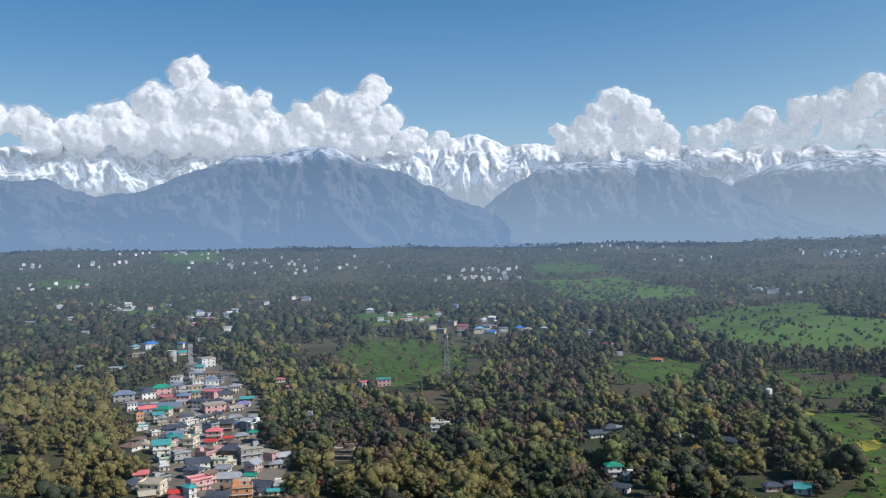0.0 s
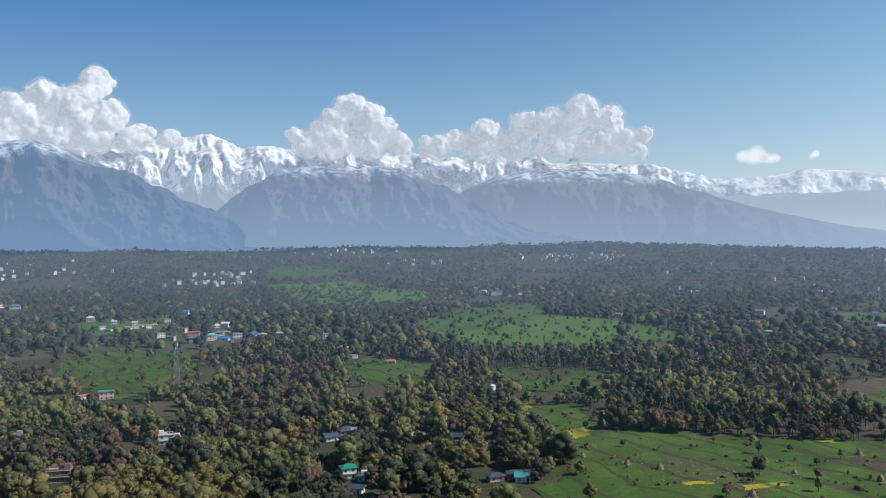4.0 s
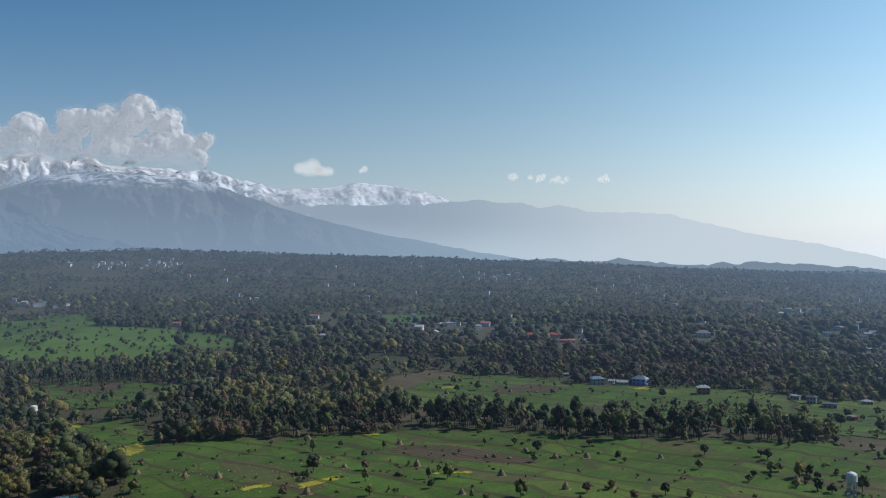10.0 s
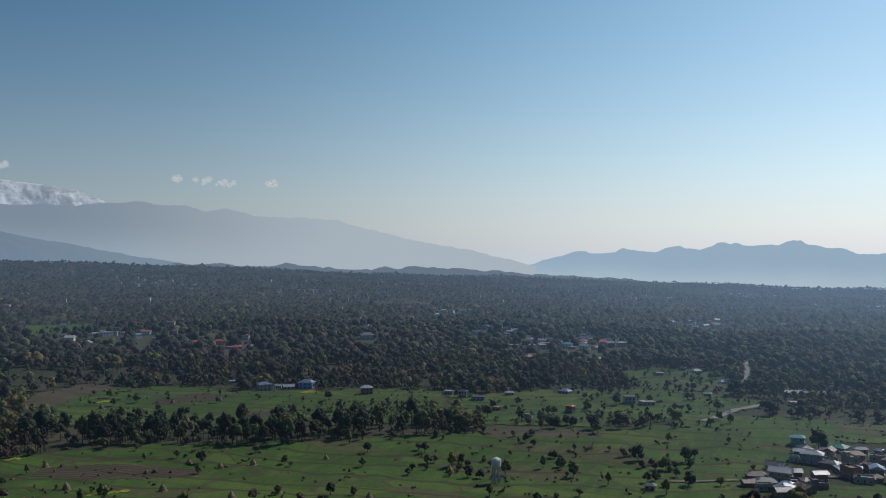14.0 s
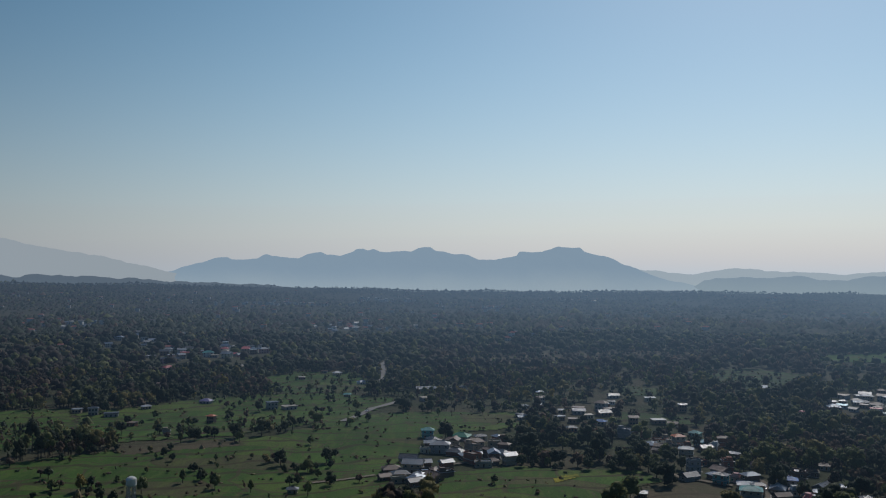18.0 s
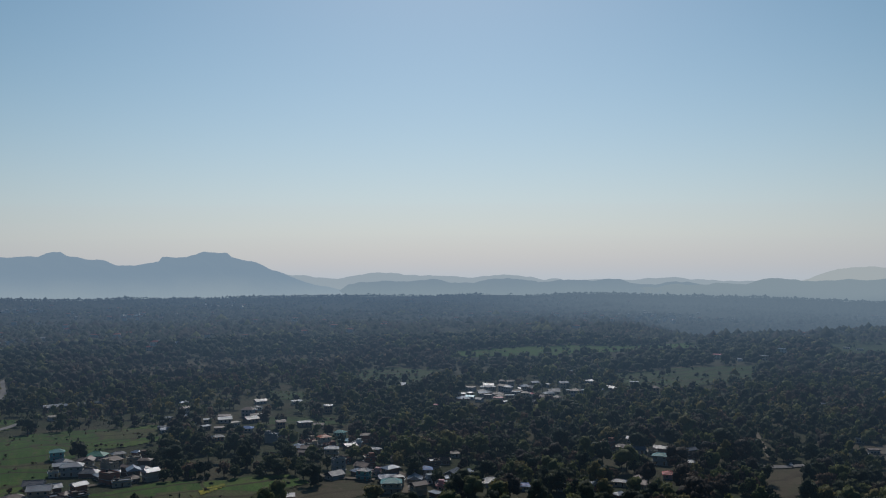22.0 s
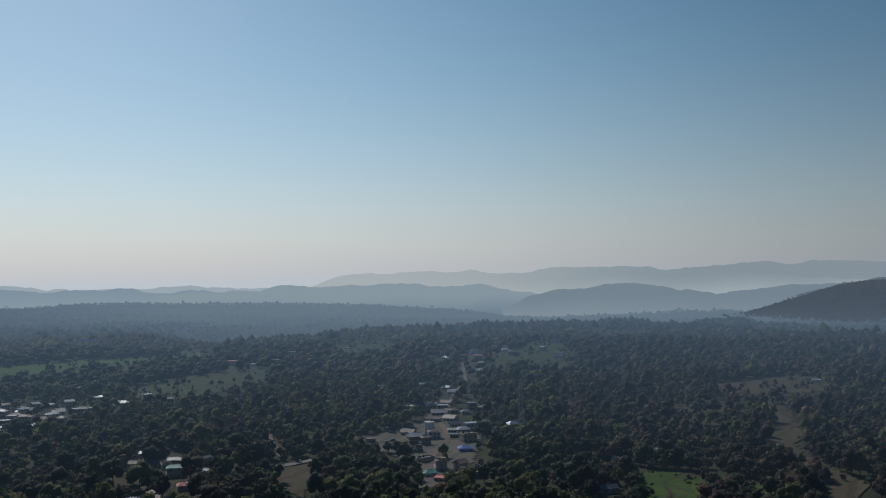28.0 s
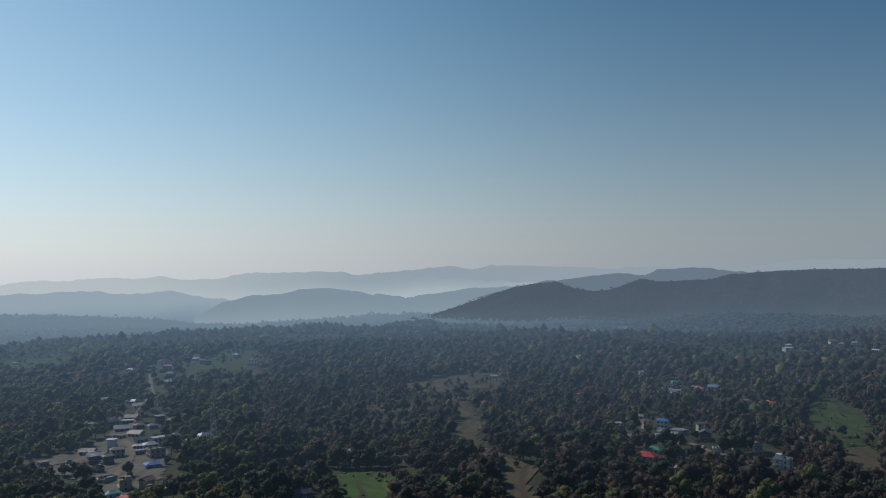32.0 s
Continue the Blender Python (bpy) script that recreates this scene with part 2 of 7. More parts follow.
worn("road_grey", (.27, .25, .23), (.21, .19, .175), .2, .9)
worn("trodden_earth", (.21, .17, .125), (.155, .125, .09), .15, .95)
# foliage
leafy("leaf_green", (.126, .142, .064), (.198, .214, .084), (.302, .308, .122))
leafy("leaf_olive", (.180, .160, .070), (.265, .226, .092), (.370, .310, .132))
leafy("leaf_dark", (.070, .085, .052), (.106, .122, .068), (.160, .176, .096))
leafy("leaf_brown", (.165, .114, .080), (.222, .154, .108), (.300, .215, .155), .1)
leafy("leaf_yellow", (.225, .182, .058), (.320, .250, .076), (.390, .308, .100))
# darker leaf copies: self-shade of far and southern crowns put into the colour
leafy("leaf_shaded", (.052, .068, .048), (.078, .096, .062), (.118, .138, .084))
leafy("leaf_brown_shaded", (.082, .070, .058), (.112, .094, .078), (.150, .126, .104), .1)
worn("bark", (.12, .095, .07), (.08, .065, .05), 1.5, .95, .1)
worn("pale_bark", (.36, .33, .29), (.24, .21, .18), 1.5, .9, .1)
worn("straw", (.28, .215, .13), (.21, .16, .095), 1.2, .95, .1)
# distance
# ranges and hills: haze and mist are painted in as emitted colour
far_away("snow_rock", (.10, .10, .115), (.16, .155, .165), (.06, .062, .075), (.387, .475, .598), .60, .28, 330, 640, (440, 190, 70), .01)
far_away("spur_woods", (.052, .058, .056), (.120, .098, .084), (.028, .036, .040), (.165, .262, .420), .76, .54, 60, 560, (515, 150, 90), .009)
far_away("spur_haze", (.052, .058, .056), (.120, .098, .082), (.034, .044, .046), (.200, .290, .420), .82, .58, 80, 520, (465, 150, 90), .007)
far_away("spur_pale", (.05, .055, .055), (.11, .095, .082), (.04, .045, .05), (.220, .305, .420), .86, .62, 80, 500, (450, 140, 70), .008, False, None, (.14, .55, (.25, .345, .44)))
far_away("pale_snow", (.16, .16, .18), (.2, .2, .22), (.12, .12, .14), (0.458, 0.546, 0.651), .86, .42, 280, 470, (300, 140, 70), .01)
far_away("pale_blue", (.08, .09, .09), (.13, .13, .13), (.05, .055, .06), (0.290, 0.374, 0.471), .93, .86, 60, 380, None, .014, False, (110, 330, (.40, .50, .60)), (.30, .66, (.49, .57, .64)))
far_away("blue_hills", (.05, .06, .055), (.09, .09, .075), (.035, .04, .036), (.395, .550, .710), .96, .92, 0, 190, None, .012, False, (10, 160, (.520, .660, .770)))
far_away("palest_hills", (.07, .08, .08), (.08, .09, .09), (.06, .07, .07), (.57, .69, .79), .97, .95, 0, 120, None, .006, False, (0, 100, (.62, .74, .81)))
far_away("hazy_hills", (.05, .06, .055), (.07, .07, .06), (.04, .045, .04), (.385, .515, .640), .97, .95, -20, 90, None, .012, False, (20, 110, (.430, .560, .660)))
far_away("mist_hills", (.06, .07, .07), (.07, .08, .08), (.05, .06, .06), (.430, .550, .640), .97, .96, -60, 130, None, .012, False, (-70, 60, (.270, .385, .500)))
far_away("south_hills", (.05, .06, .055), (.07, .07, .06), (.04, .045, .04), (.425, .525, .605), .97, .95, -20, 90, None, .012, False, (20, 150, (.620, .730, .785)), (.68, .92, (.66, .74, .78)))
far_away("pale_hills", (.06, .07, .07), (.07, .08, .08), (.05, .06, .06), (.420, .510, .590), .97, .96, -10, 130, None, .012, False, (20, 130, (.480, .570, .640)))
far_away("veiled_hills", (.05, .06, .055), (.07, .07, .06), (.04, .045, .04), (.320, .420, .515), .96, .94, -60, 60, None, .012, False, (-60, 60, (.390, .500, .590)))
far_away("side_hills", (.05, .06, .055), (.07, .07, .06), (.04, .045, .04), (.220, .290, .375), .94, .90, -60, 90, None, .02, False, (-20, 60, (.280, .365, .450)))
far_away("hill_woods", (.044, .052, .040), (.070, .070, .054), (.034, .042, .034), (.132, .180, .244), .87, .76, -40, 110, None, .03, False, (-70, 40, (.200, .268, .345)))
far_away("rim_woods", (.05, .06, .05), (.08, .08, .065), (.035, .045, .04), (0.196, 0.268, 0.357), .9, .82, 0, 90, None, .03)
# far ground, crops, slopes and houses: painted haze glows more with distance
far_away("near_hill_woods", (.030, .040, .026), (.052, .056, .036), (.022, .030, .020), (0, 0, 0), 0, .92, 0, 0, None, .04, True)
far_away("knoll_woods", (.030, .040, .026), (.052, .056, .036), (.022, .030, .020), (0, 0, 0), 0, .92, 0, 0, None, .05, True)
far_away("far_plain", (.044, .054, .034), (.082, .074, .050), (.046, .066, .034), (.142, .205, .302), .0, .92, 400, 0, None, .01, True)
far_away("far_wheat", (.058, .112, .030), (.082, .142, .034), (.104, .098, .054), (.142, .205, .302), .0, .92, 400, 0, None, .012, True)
far_away("far_white", (.46, .46, .45), (.60, .59, .57), (.34, .34, .34), (.155, .210, .295), .0, .8, 700, 0, None, .02, True)
far_away("far_red", (.36, .14, .12), (.42, .20, .17), (.26, .16, .15), (.155, .210, .295), .0, .8, 700, 0, None, .02, True)
far_away("far_grey", (.16, .165, .17), (.20, .20, .205), (.12, .12, .12), (.155, .210, .295), .0, .8, 700, 0, None, .02, True)
# part of the clouds' brightness is painted in as glow, all of the scraps'
for name, share in (("cloud_white", 1.0), ("cloud_veil", .24), ("cloud_scrap", .12)):
    k = Nodes(name)
    puff = k.noise(.008, 5, .6)
    white = k.surface((.72, .73, .75), 1, k.bump(k.noise(.012, 4, .5), .12, 12), 0, 0)
    lit = k.blend(k.ramp(puff, .3, .7, .52, .74) if name != "cloud_scrap" else 1.0, white, k.glow((.43, .475, .54) if name != "cloud_scrap" else (.68, .71, .73)))
    clear = k.t.nodes.new("ShaderNodeBsdfTransparent")
    low = k.math("ADD", k.height(), k.math("MULTIPLY", k.noise(.009, 5, .65), 170))
    body = k.ramp(low, 560, 760, 0, share) if name != "cloud_scrap" else share
    if name == "cloud_veil":
        body = k.math("MULTIPLY", body, k.ramp(k.noise(.022, 5, .66), .42, .66))
    k.done(k.blend(body, clear.outputs[0], lit))
# building
WALLS = {"white": ((.70, .69, .66), (.55, .52, .47)), "cream": ((.62, .55, .42), (.5, .43, .32)), "pink": ((.60, .34, .33), (.52, .30, .28)), "tan": ((.46, .37, .27), (.36, .29, .21)),
         "grey": ((.36, .35, .34), (.27, .26, .25)), "mint": ((.36, .58, .46), (.3, .48, .4)), "blue": ((.22, .34, .55), (.18, .28, .45)), "orange": ((.60, .27, .12), (.5, .22, .10)),
         "brick": ((.33, .15, .10), (.26, .13, .09)), "teal": ((.14, .38, .36), (.12, .30, .30)), "brown": ((.22, .15, .11), (.17, .12, .09))}
ROOFS = {"white": ((.44, .45, .47), (.32, .32, .34)), "grey": ((.34, .35, .37), (.25, .25, .26)), "slate": ((.085, .095, .115), (.06, .065, .08)), "bluegrey": ((.20, .25, .33), (.15, .19, .25)), "red": ((.55, .055, .045), (.42, .05, .045)),
         "pink": ((.62, .16, .17), (.48, .14, .14)), "green": ((.02, .27, .17), (.02, .20, .13)), "teal": ((.06, .30, .29), (.05, .23, .23)), "blue": ((.05, .19, .52), (.05, .15, .38)), "cyan": ((.22, .48, .58), (.18, .38, .48)),
         "tan": ((.42, .36, .28), (.33, .28, .22)), "orange": ((.58, .17, .07), (.45, .14, .07)), "brown": ((.20, .13, .10), (.15, .10, .08)), "purple": ((.25, .22, .42), (.2, .18, .33))}
for key, (a, b) in WALLS.items():
    worn("wall_" + key, a, b, .8, .85)
for key, (a, b) in ROOFS.items():
    sheet = key in ("white", "grey", "bluegrey", "cyan", "slate")
    worn("roof_" + key, a, b, .5, .42 if sheet else .56, .5 if sheet else .4, .1 if sheet else 0, 9)
worn("concrete", (.42, .40, .37), (.30, .285, .265), .7, .9)
worn("window_dark", (.030, .035, .042), (.05, .055, .06), .5, .15, .5)
worn("wood_door", (.16, .085, .045), (.12, .065, .035), 2, .6)
worn("black_plastic", (.02, .02, .022), (.03, .03, .032), 1, .45)
worn("steel", (.42, .43, .44), (.33, .33, .34), 2, .45, .5, .6)
worn("red_paint", (.48, .07, .05), (.4, .06, .05), 2, .5)
worn("car_white", (.68, .68, .68), (.6, .6, .6), 2, .3, .5)
worn("car_red", (.45, .04, .03), (.4, .04, .03), 2, .3, .5)
worn("car_blue", (.08, .15, .32), (.07, .13, .28), 2, .3, .5)


# ---- lie of the land ----
EYE_Z = 120.0


def lerp_table(a, knots):
    return np.interp(a, [k[0] for k in knots], [k[1] for k in knots])


RIM = [(-40, -.2), (25, -.15), (40, -.5), (50, -.85), (65, -1.25), (77, -1.5), (90, -1.8), (112, -1.75), (123, -1.6), (127, -1.78), (135, -1.95), (140, -2.2), (144, -2.45), (147, -2.8), (150, -3.0), (158, -2.6), (166, -2.3), (176, -2.3), (200, -2.3)]
BROW = [(-40, 1700), (118, 1700), (128, 1520), (136, 1750), (147, 2000), (155, 2080), (162, 1800), (170, 1600), (200, 1600)]
PLAIN_END = [(-40, 3750), (40, 3800), (60, 4300), (200, 4300)]


def smooth01(v):
    v = np.clip(v, 0, 1)
    return v * v * (3 - 2 * v)


def ground_h(x, y):
    """Height of the ground: a level plateau, then long slopes to the rim of the plain; a valley behind the brow in the south."""
    x, y = np.asarray(x, float), np.asarray(y, float)
    r = np.hypot(x, y) + 1e-6
    az = np.degrees(np.arctan2(x, y))
    az = np.where(az < -110, az + 360, az)
    brow, end = lerp_table(az, BROW), lerp_table(az, PLAIN_END)
    rim = lerp_table(az, RIM)
    e0 = np.degrees(np.arctan2(-EYE_Z, brow))
    s = np.clip(np.log(np.maximum(r, brow) / brow) / np.log(end / brow), 0, 1.0)
    far = EYE_Z + r * np.tan(np.radians(e0 + (rim - e0) * s))
    south = smooth01((az - 122) / 12)
    dip = 62 * np.exp(-((r - brow - 520) / 300) ** 2) + 14 * np.exp(-((r - brow - 1200) / 500) ** 2)
    roll = 2.2 * np.sin(x * .011 + 1.3) * np.sin(y * .0093 + .4) + 1.2 * np.sin(x * .031 + y * .017)
    calm = smooth01((r - 250) / 300)
    swell = 9 * smooth01((r - 1050) / 700) * fractal(x / 330, y / 330, 3, 5)
    return np.where(r > brow, far, 0) + swell - south * dip * (r > brow) * smooth01((r - brow) / 150) + roll * calm


# ---- shapes ----
def mesh_of(name, verts, faces, mats=(), slots=None, smooth=False):
    """A mesh from arrays: faces all of one size (array) or a list."""
    me = bpy.data.meshes.new(name)
    if isinstance(faces, np.ndarray):
        n, k = faces.shape
        me.vertices.add(len(verts))
        me.vertices.foreach_set("co", np.asarray(verts, np.float32).ravel())
        me.loops.add(n * k)
        me.loops.foreach_set("vertex_index", faces.astype(np.int32).ravel())
        me.polygons.add(n)
        me.polygons.foreach_set("loop_start", np.arange(0, n * k, k, dtype=np.int32))
        if slots is not None:
            me.polygons.foreach_set("material_index", np.asarray(slots, np.int32))
        me.polygons.foreach_set("use_smooth", np.full(n, smooth) if isinstance(smooth, bool) else smooth)
        me.update(calc_edges=True)
    else:
        me.from_pydata([tuple(v) for v in verts], [], faces)
        if slots is not None:
            me.polygons.foreach_set("material_index", slots)
        if smooth:
            me.polygons.foreach_set("use_smooth", [True] * len(me.polygons))
    for m in mats:
        me.materials.append(MATS[m])
    return me


def part(name, data, parent, label="", at=None):
    ob = new(name, data)
    ob.parent = parent
    if at is not None:
        ob.matrix_basis = at
    return tagged(ob, label)


class Shape:
    """Collects boxes and prisms into one mesh."""

    def __init__(self):
        self.v, self.f, self.s = [], [], []

    def poly(self, pts, faces, slot=0):
        n = len(self.v)
        self.v += [tuple(p) for p in pts]
        self.f += [tuple(i + n for i in f) for f in faces]
        self.s += [slot] * len(faces)
        return self

    def box(self, x0, y0, z0, x1, y1, z1, slot=0):
        return self.poly([(x0, y0, z0), (x1, y0, z0), (x1, y1, z0), (x0, y1, z0), (x0, y0, z1), (x1, y0, z1), (x1, y1, z1), (x0, y1, z1)],
                         [(3, 2, 1, 0), (4, 5, 6, 7), (0, 1, 5, 4), (1, 2, 6, 5), (2, 3, 7, 6), (3, 0, 4, 7)], slot)

    def rod(self, a, b, ra, rb=None, n=6, slot=0):
        a, b = Vector(a), Vector(b)
        rb = ra if rb is None else rb
        q = (b - a).to_track_quat("Z", "Y")
        ring = [q @ Vector((math.cos(i * math.tau / n), math.sin(i * math.tau / n), 0)) for i in range(n)]
        faces = [(i, (i + 1) % n, n + (i + 1) % n, n + i) for i in range(n)] + [tuple(range(n))[::-1], tuple(range(n, 2 * n))]
        return self.poly([a + p * ra for p in ring] + [b + p * rb for p in ring], faces, slot)

    def turned(self, profile, n=12, slot=0):
        """A solid of revolution from (radius, height) steps."""
        pts, faces = [], []
        for r, z in profile:
            pts += [(r * math.cos(i * math.tau / n), r * math.sin(i * math.tau / n), z) for i in range(n)]
        for k in range(len(profile) - 1):
            faces += [(k * n + i, k * n + (i + 1) % n, (k + 1) * n + (i + 1) % n, (k + 1) * n + i) for i in range(n)]
        faces += [tuple(range(n))[::-1], tuple(range((len(profile) - 1) * n, len(profile) * n))]
        return self.poly(pts, faces, slot)

    def mesh(self, name, *mats):
        return mesh_of(name, self.v, self.f, mats, self.s)


def fractal(a, b, octaves, seed):
    """Cheap smooth value noise on arrays, -1 to 1."""
    out, amp, tot = 0, 1.0, 0
    for o in range(octaves):
        fa, fb = a * 2 ** o + seed * 7.13 + o * 3.7, b * 2 ** o + seed * 3.31 + o * 5.9
        ia, ib = np.floor(fa), np.floor(fb)
        ta, tb = smooth01(fa - ia), smooth01(fb - ib)

        def h(i, j):
            v = np.sin(i * 127.1 + j * 311.7 + seed * 17.3) * 43758.5453
            return (v - np.floor(v)) * 2 - 1
        out = out + amp * ((h(ia, ib) * (1 - ta) + h(ia + 1, ib) * ta) * (1 - tb) + (h(ia, ib + 1) * (1 - ta) + h(ia + 1, ib + 1) * ta) * tb)
        tot += amp
        amp *= .5
    return out / tot


def grid_faces(rows, cols):
    i = np.arange(rows - 1)[:, None] * cols + np.arange(cols - 1)[None]
    return np.stack([i, i + 1, i + cols + 1, i + cols], -1).reshape(-1, 4)


# ---- ground ----
az = np.radians(np.concatenate([np.arange(-36, 200.01, .7), np.arange(206, 323, 6), [324.0]]))
rr = np.concatenate([[0, 60, 120, 180, 240], 300 * 1.02 ** np.arange(0, 140)])
A, Rg = np.meshgrid(az, rr, indexing="ij")
X, Y = Rg * np.sin(A), Rg * np.cos(A)
Zg = ground_h(X, Y)
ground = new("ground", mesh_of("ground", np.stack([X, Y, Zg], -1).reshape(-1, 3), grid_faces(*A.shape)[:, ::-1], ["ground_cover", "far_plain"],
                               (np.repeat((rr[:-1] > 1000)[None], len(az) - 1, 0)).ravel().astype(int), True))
tagged(ground, "wide valley floor of scrub, dry grass and earth", "ground", kind="structure")


# ---- mountains and hills ----
def ridge(name, label, knots, r_front, r_back, base, material, jag=.1, relief=140, step=.1, seed=1, rows=44, lobes=5.0, category="mountain"):
    """A range seen across the valley: a slope with spurs and gullies that climbs to a crest of the given heights (degrees over eye level)."""
    a0, a1 = knots[0][0], knots[-1][0]
    a = np.arange(a0, a1 + step / 2, step)
    crest = lerp_table(a, knots)
    crest = crest + jag * fractal(a * 1.1, a * 0, 5, seed) * np.clip(crest - base + .3, 0, 1.5)
    s = np.linspace(0, 1, rows)
    Aa, S = np.meshgrid(a, s, indexing="ij")
    # spurs run down from the crest and branch towards the foot
    warp = .5 * fractal(Aa / lobes * .8, S * 1.6, 3, seed + 5)
    spurs = 1 - 2 * np.abs(fractal(Aa / lobes + warp, S * .9 + warp, 2, seed))
    side = 1 - 2 * np.abs(fractal(Aa / lobes * 2.7 + warp * 1.5 + S * .7, S * 2.6, 3, seed + 9))
    crag = 1 - 2 * np.abs(fractal(Aa * 2.6, S * 9, 4, seed + 13))
    belly = np.sin(np.pi * np.clip(S, 0, 1)) ** .6 * np.clip((crest - base - 1) / 3, .05, 1)[:, None]
    el = base + (crest[:, None] - base) * (S ** .92 + (.05 * spurs + .022 * side) * np.sin(np.pi * S))
    r = r_front + (r_back - r_front) * S - relief * belly * (.62 * spurs + .34 * side + .13 * crag)
    back = np.stack([np.radians(a), np.radians(crest * .5 + base * .5), np.full(len(a), r_back + 60.0)], -1)[:, None]
    P = np.concatenate([np.stack([np.radians(Aa), np.radians(el), r], -1), back], 1)
    v = np.stack([P[..., 2] * np.sin(P[..., 0]), P[..., 2] * np.cos(P[..., 0]), EYE_Z + P[..., 2] * np.tan(P[..., 1])], -1)
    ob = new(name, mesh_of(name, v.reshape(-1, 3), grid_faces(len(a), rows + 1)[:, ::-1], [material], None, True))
    SLOPES[material] = v[:, :rows - 1].reshape(-1, 3)
    return tagged(ob, label, category, kind="structure")


SLOPES = {}
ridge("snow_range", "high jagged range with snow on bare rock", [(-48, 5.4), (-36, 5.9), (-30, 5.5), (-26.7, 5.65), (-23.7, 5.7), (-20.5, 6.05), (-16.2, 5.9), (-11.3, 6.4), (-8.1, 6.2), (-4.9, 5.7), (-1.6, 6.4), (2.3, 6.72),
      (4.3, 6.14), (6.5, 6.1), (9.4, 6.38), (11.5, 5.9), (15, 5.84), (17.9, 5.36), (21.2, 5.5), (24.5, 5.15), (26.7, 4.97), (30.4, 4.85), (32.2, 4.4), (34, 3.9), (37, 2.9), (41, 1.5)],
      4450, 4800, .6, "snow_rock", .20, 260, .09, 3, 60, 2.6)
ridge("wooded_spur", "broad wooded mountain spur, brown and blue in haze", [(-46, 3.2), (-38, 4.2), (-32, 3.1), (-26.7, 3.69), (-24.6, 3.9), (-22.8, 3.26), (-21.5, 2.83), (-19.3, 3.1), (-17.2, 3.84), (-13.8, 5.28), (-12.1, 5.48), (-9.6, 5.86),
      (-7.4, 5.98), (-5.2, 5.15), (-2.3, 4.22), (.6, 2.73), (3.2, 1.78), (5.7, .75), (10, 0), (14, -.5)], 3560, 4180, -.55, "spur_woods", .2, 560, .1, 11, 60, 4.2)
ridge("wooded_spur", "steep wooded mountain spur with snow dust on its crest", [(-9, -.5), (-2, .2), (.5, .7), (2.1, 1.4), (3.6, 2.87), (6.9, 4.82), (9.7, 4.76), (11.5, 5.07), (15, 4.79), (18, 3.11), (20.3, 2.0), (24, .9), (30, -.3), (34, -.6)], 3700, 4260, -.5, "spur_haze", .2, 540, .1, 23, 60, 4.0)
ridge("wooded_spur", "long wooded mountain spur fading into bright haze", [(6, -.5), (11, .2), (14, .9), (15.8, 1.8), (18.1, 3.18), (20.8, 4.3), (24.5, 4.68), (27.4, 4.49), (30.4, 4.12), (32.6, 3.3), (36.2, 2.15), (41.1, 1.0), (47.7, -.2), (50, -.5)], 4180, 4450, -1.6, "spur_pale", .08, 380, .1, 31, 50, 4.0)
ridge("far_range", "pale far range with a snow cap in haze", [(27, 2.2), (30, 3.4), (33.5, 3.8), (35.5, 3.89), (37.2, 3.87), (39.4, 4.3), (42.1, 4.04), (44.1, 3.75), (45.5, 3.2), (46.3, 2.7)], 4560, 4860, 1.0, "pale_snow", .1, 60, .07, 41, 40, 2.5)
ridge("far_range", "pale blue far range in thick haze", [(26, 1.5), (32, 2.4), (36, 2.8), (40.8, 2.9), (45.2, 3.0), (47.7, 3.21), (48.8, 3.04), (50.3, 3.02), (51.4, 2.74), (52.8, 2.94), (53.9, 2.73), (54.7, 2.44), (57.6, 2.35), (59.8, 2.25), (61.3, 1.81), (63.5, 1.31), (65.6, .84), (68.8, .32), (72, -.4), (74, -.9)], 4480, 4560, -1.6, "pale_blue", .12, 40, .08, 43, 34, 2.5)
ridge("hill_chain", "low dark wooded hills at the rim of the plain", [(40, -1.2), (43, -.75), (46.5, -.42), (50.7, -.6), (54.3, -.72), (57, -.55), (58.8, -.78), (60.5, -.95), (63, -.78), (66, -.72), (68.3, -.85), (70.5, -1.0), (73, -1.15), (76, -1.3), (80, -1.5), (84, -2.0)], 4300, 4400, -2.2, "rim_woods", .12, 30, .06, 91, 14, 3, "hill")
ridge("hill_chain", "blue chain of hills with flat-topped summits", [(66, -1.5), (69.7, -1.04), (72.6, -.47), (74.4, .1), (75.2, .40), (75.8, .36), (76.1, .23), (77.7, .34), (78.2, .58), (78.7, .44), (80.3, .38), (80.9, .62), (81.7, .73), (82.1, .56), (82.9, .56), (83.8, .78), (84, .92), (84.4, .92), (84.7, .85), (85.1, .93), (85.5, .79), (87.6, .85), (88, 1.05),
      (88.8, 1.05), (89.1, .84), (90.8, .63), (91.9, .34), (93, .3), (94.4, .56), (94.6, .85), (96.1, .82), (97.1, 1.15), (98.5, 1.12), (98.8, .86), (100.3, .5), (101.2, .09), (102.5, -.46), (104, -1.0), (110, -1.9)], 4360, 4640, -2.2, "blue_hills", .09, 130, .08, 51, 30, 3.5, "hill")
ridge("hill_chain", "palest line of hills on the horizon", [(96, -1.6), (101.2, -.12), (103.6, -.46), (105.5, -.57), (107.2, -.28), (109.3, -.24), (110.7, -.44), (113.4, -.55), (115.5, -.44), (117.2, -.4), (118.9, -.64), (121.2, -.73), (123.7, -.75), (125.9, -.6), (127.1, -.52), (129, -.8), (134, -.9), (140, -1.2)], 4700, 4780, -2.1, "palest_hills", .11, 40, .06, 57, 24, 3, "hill")
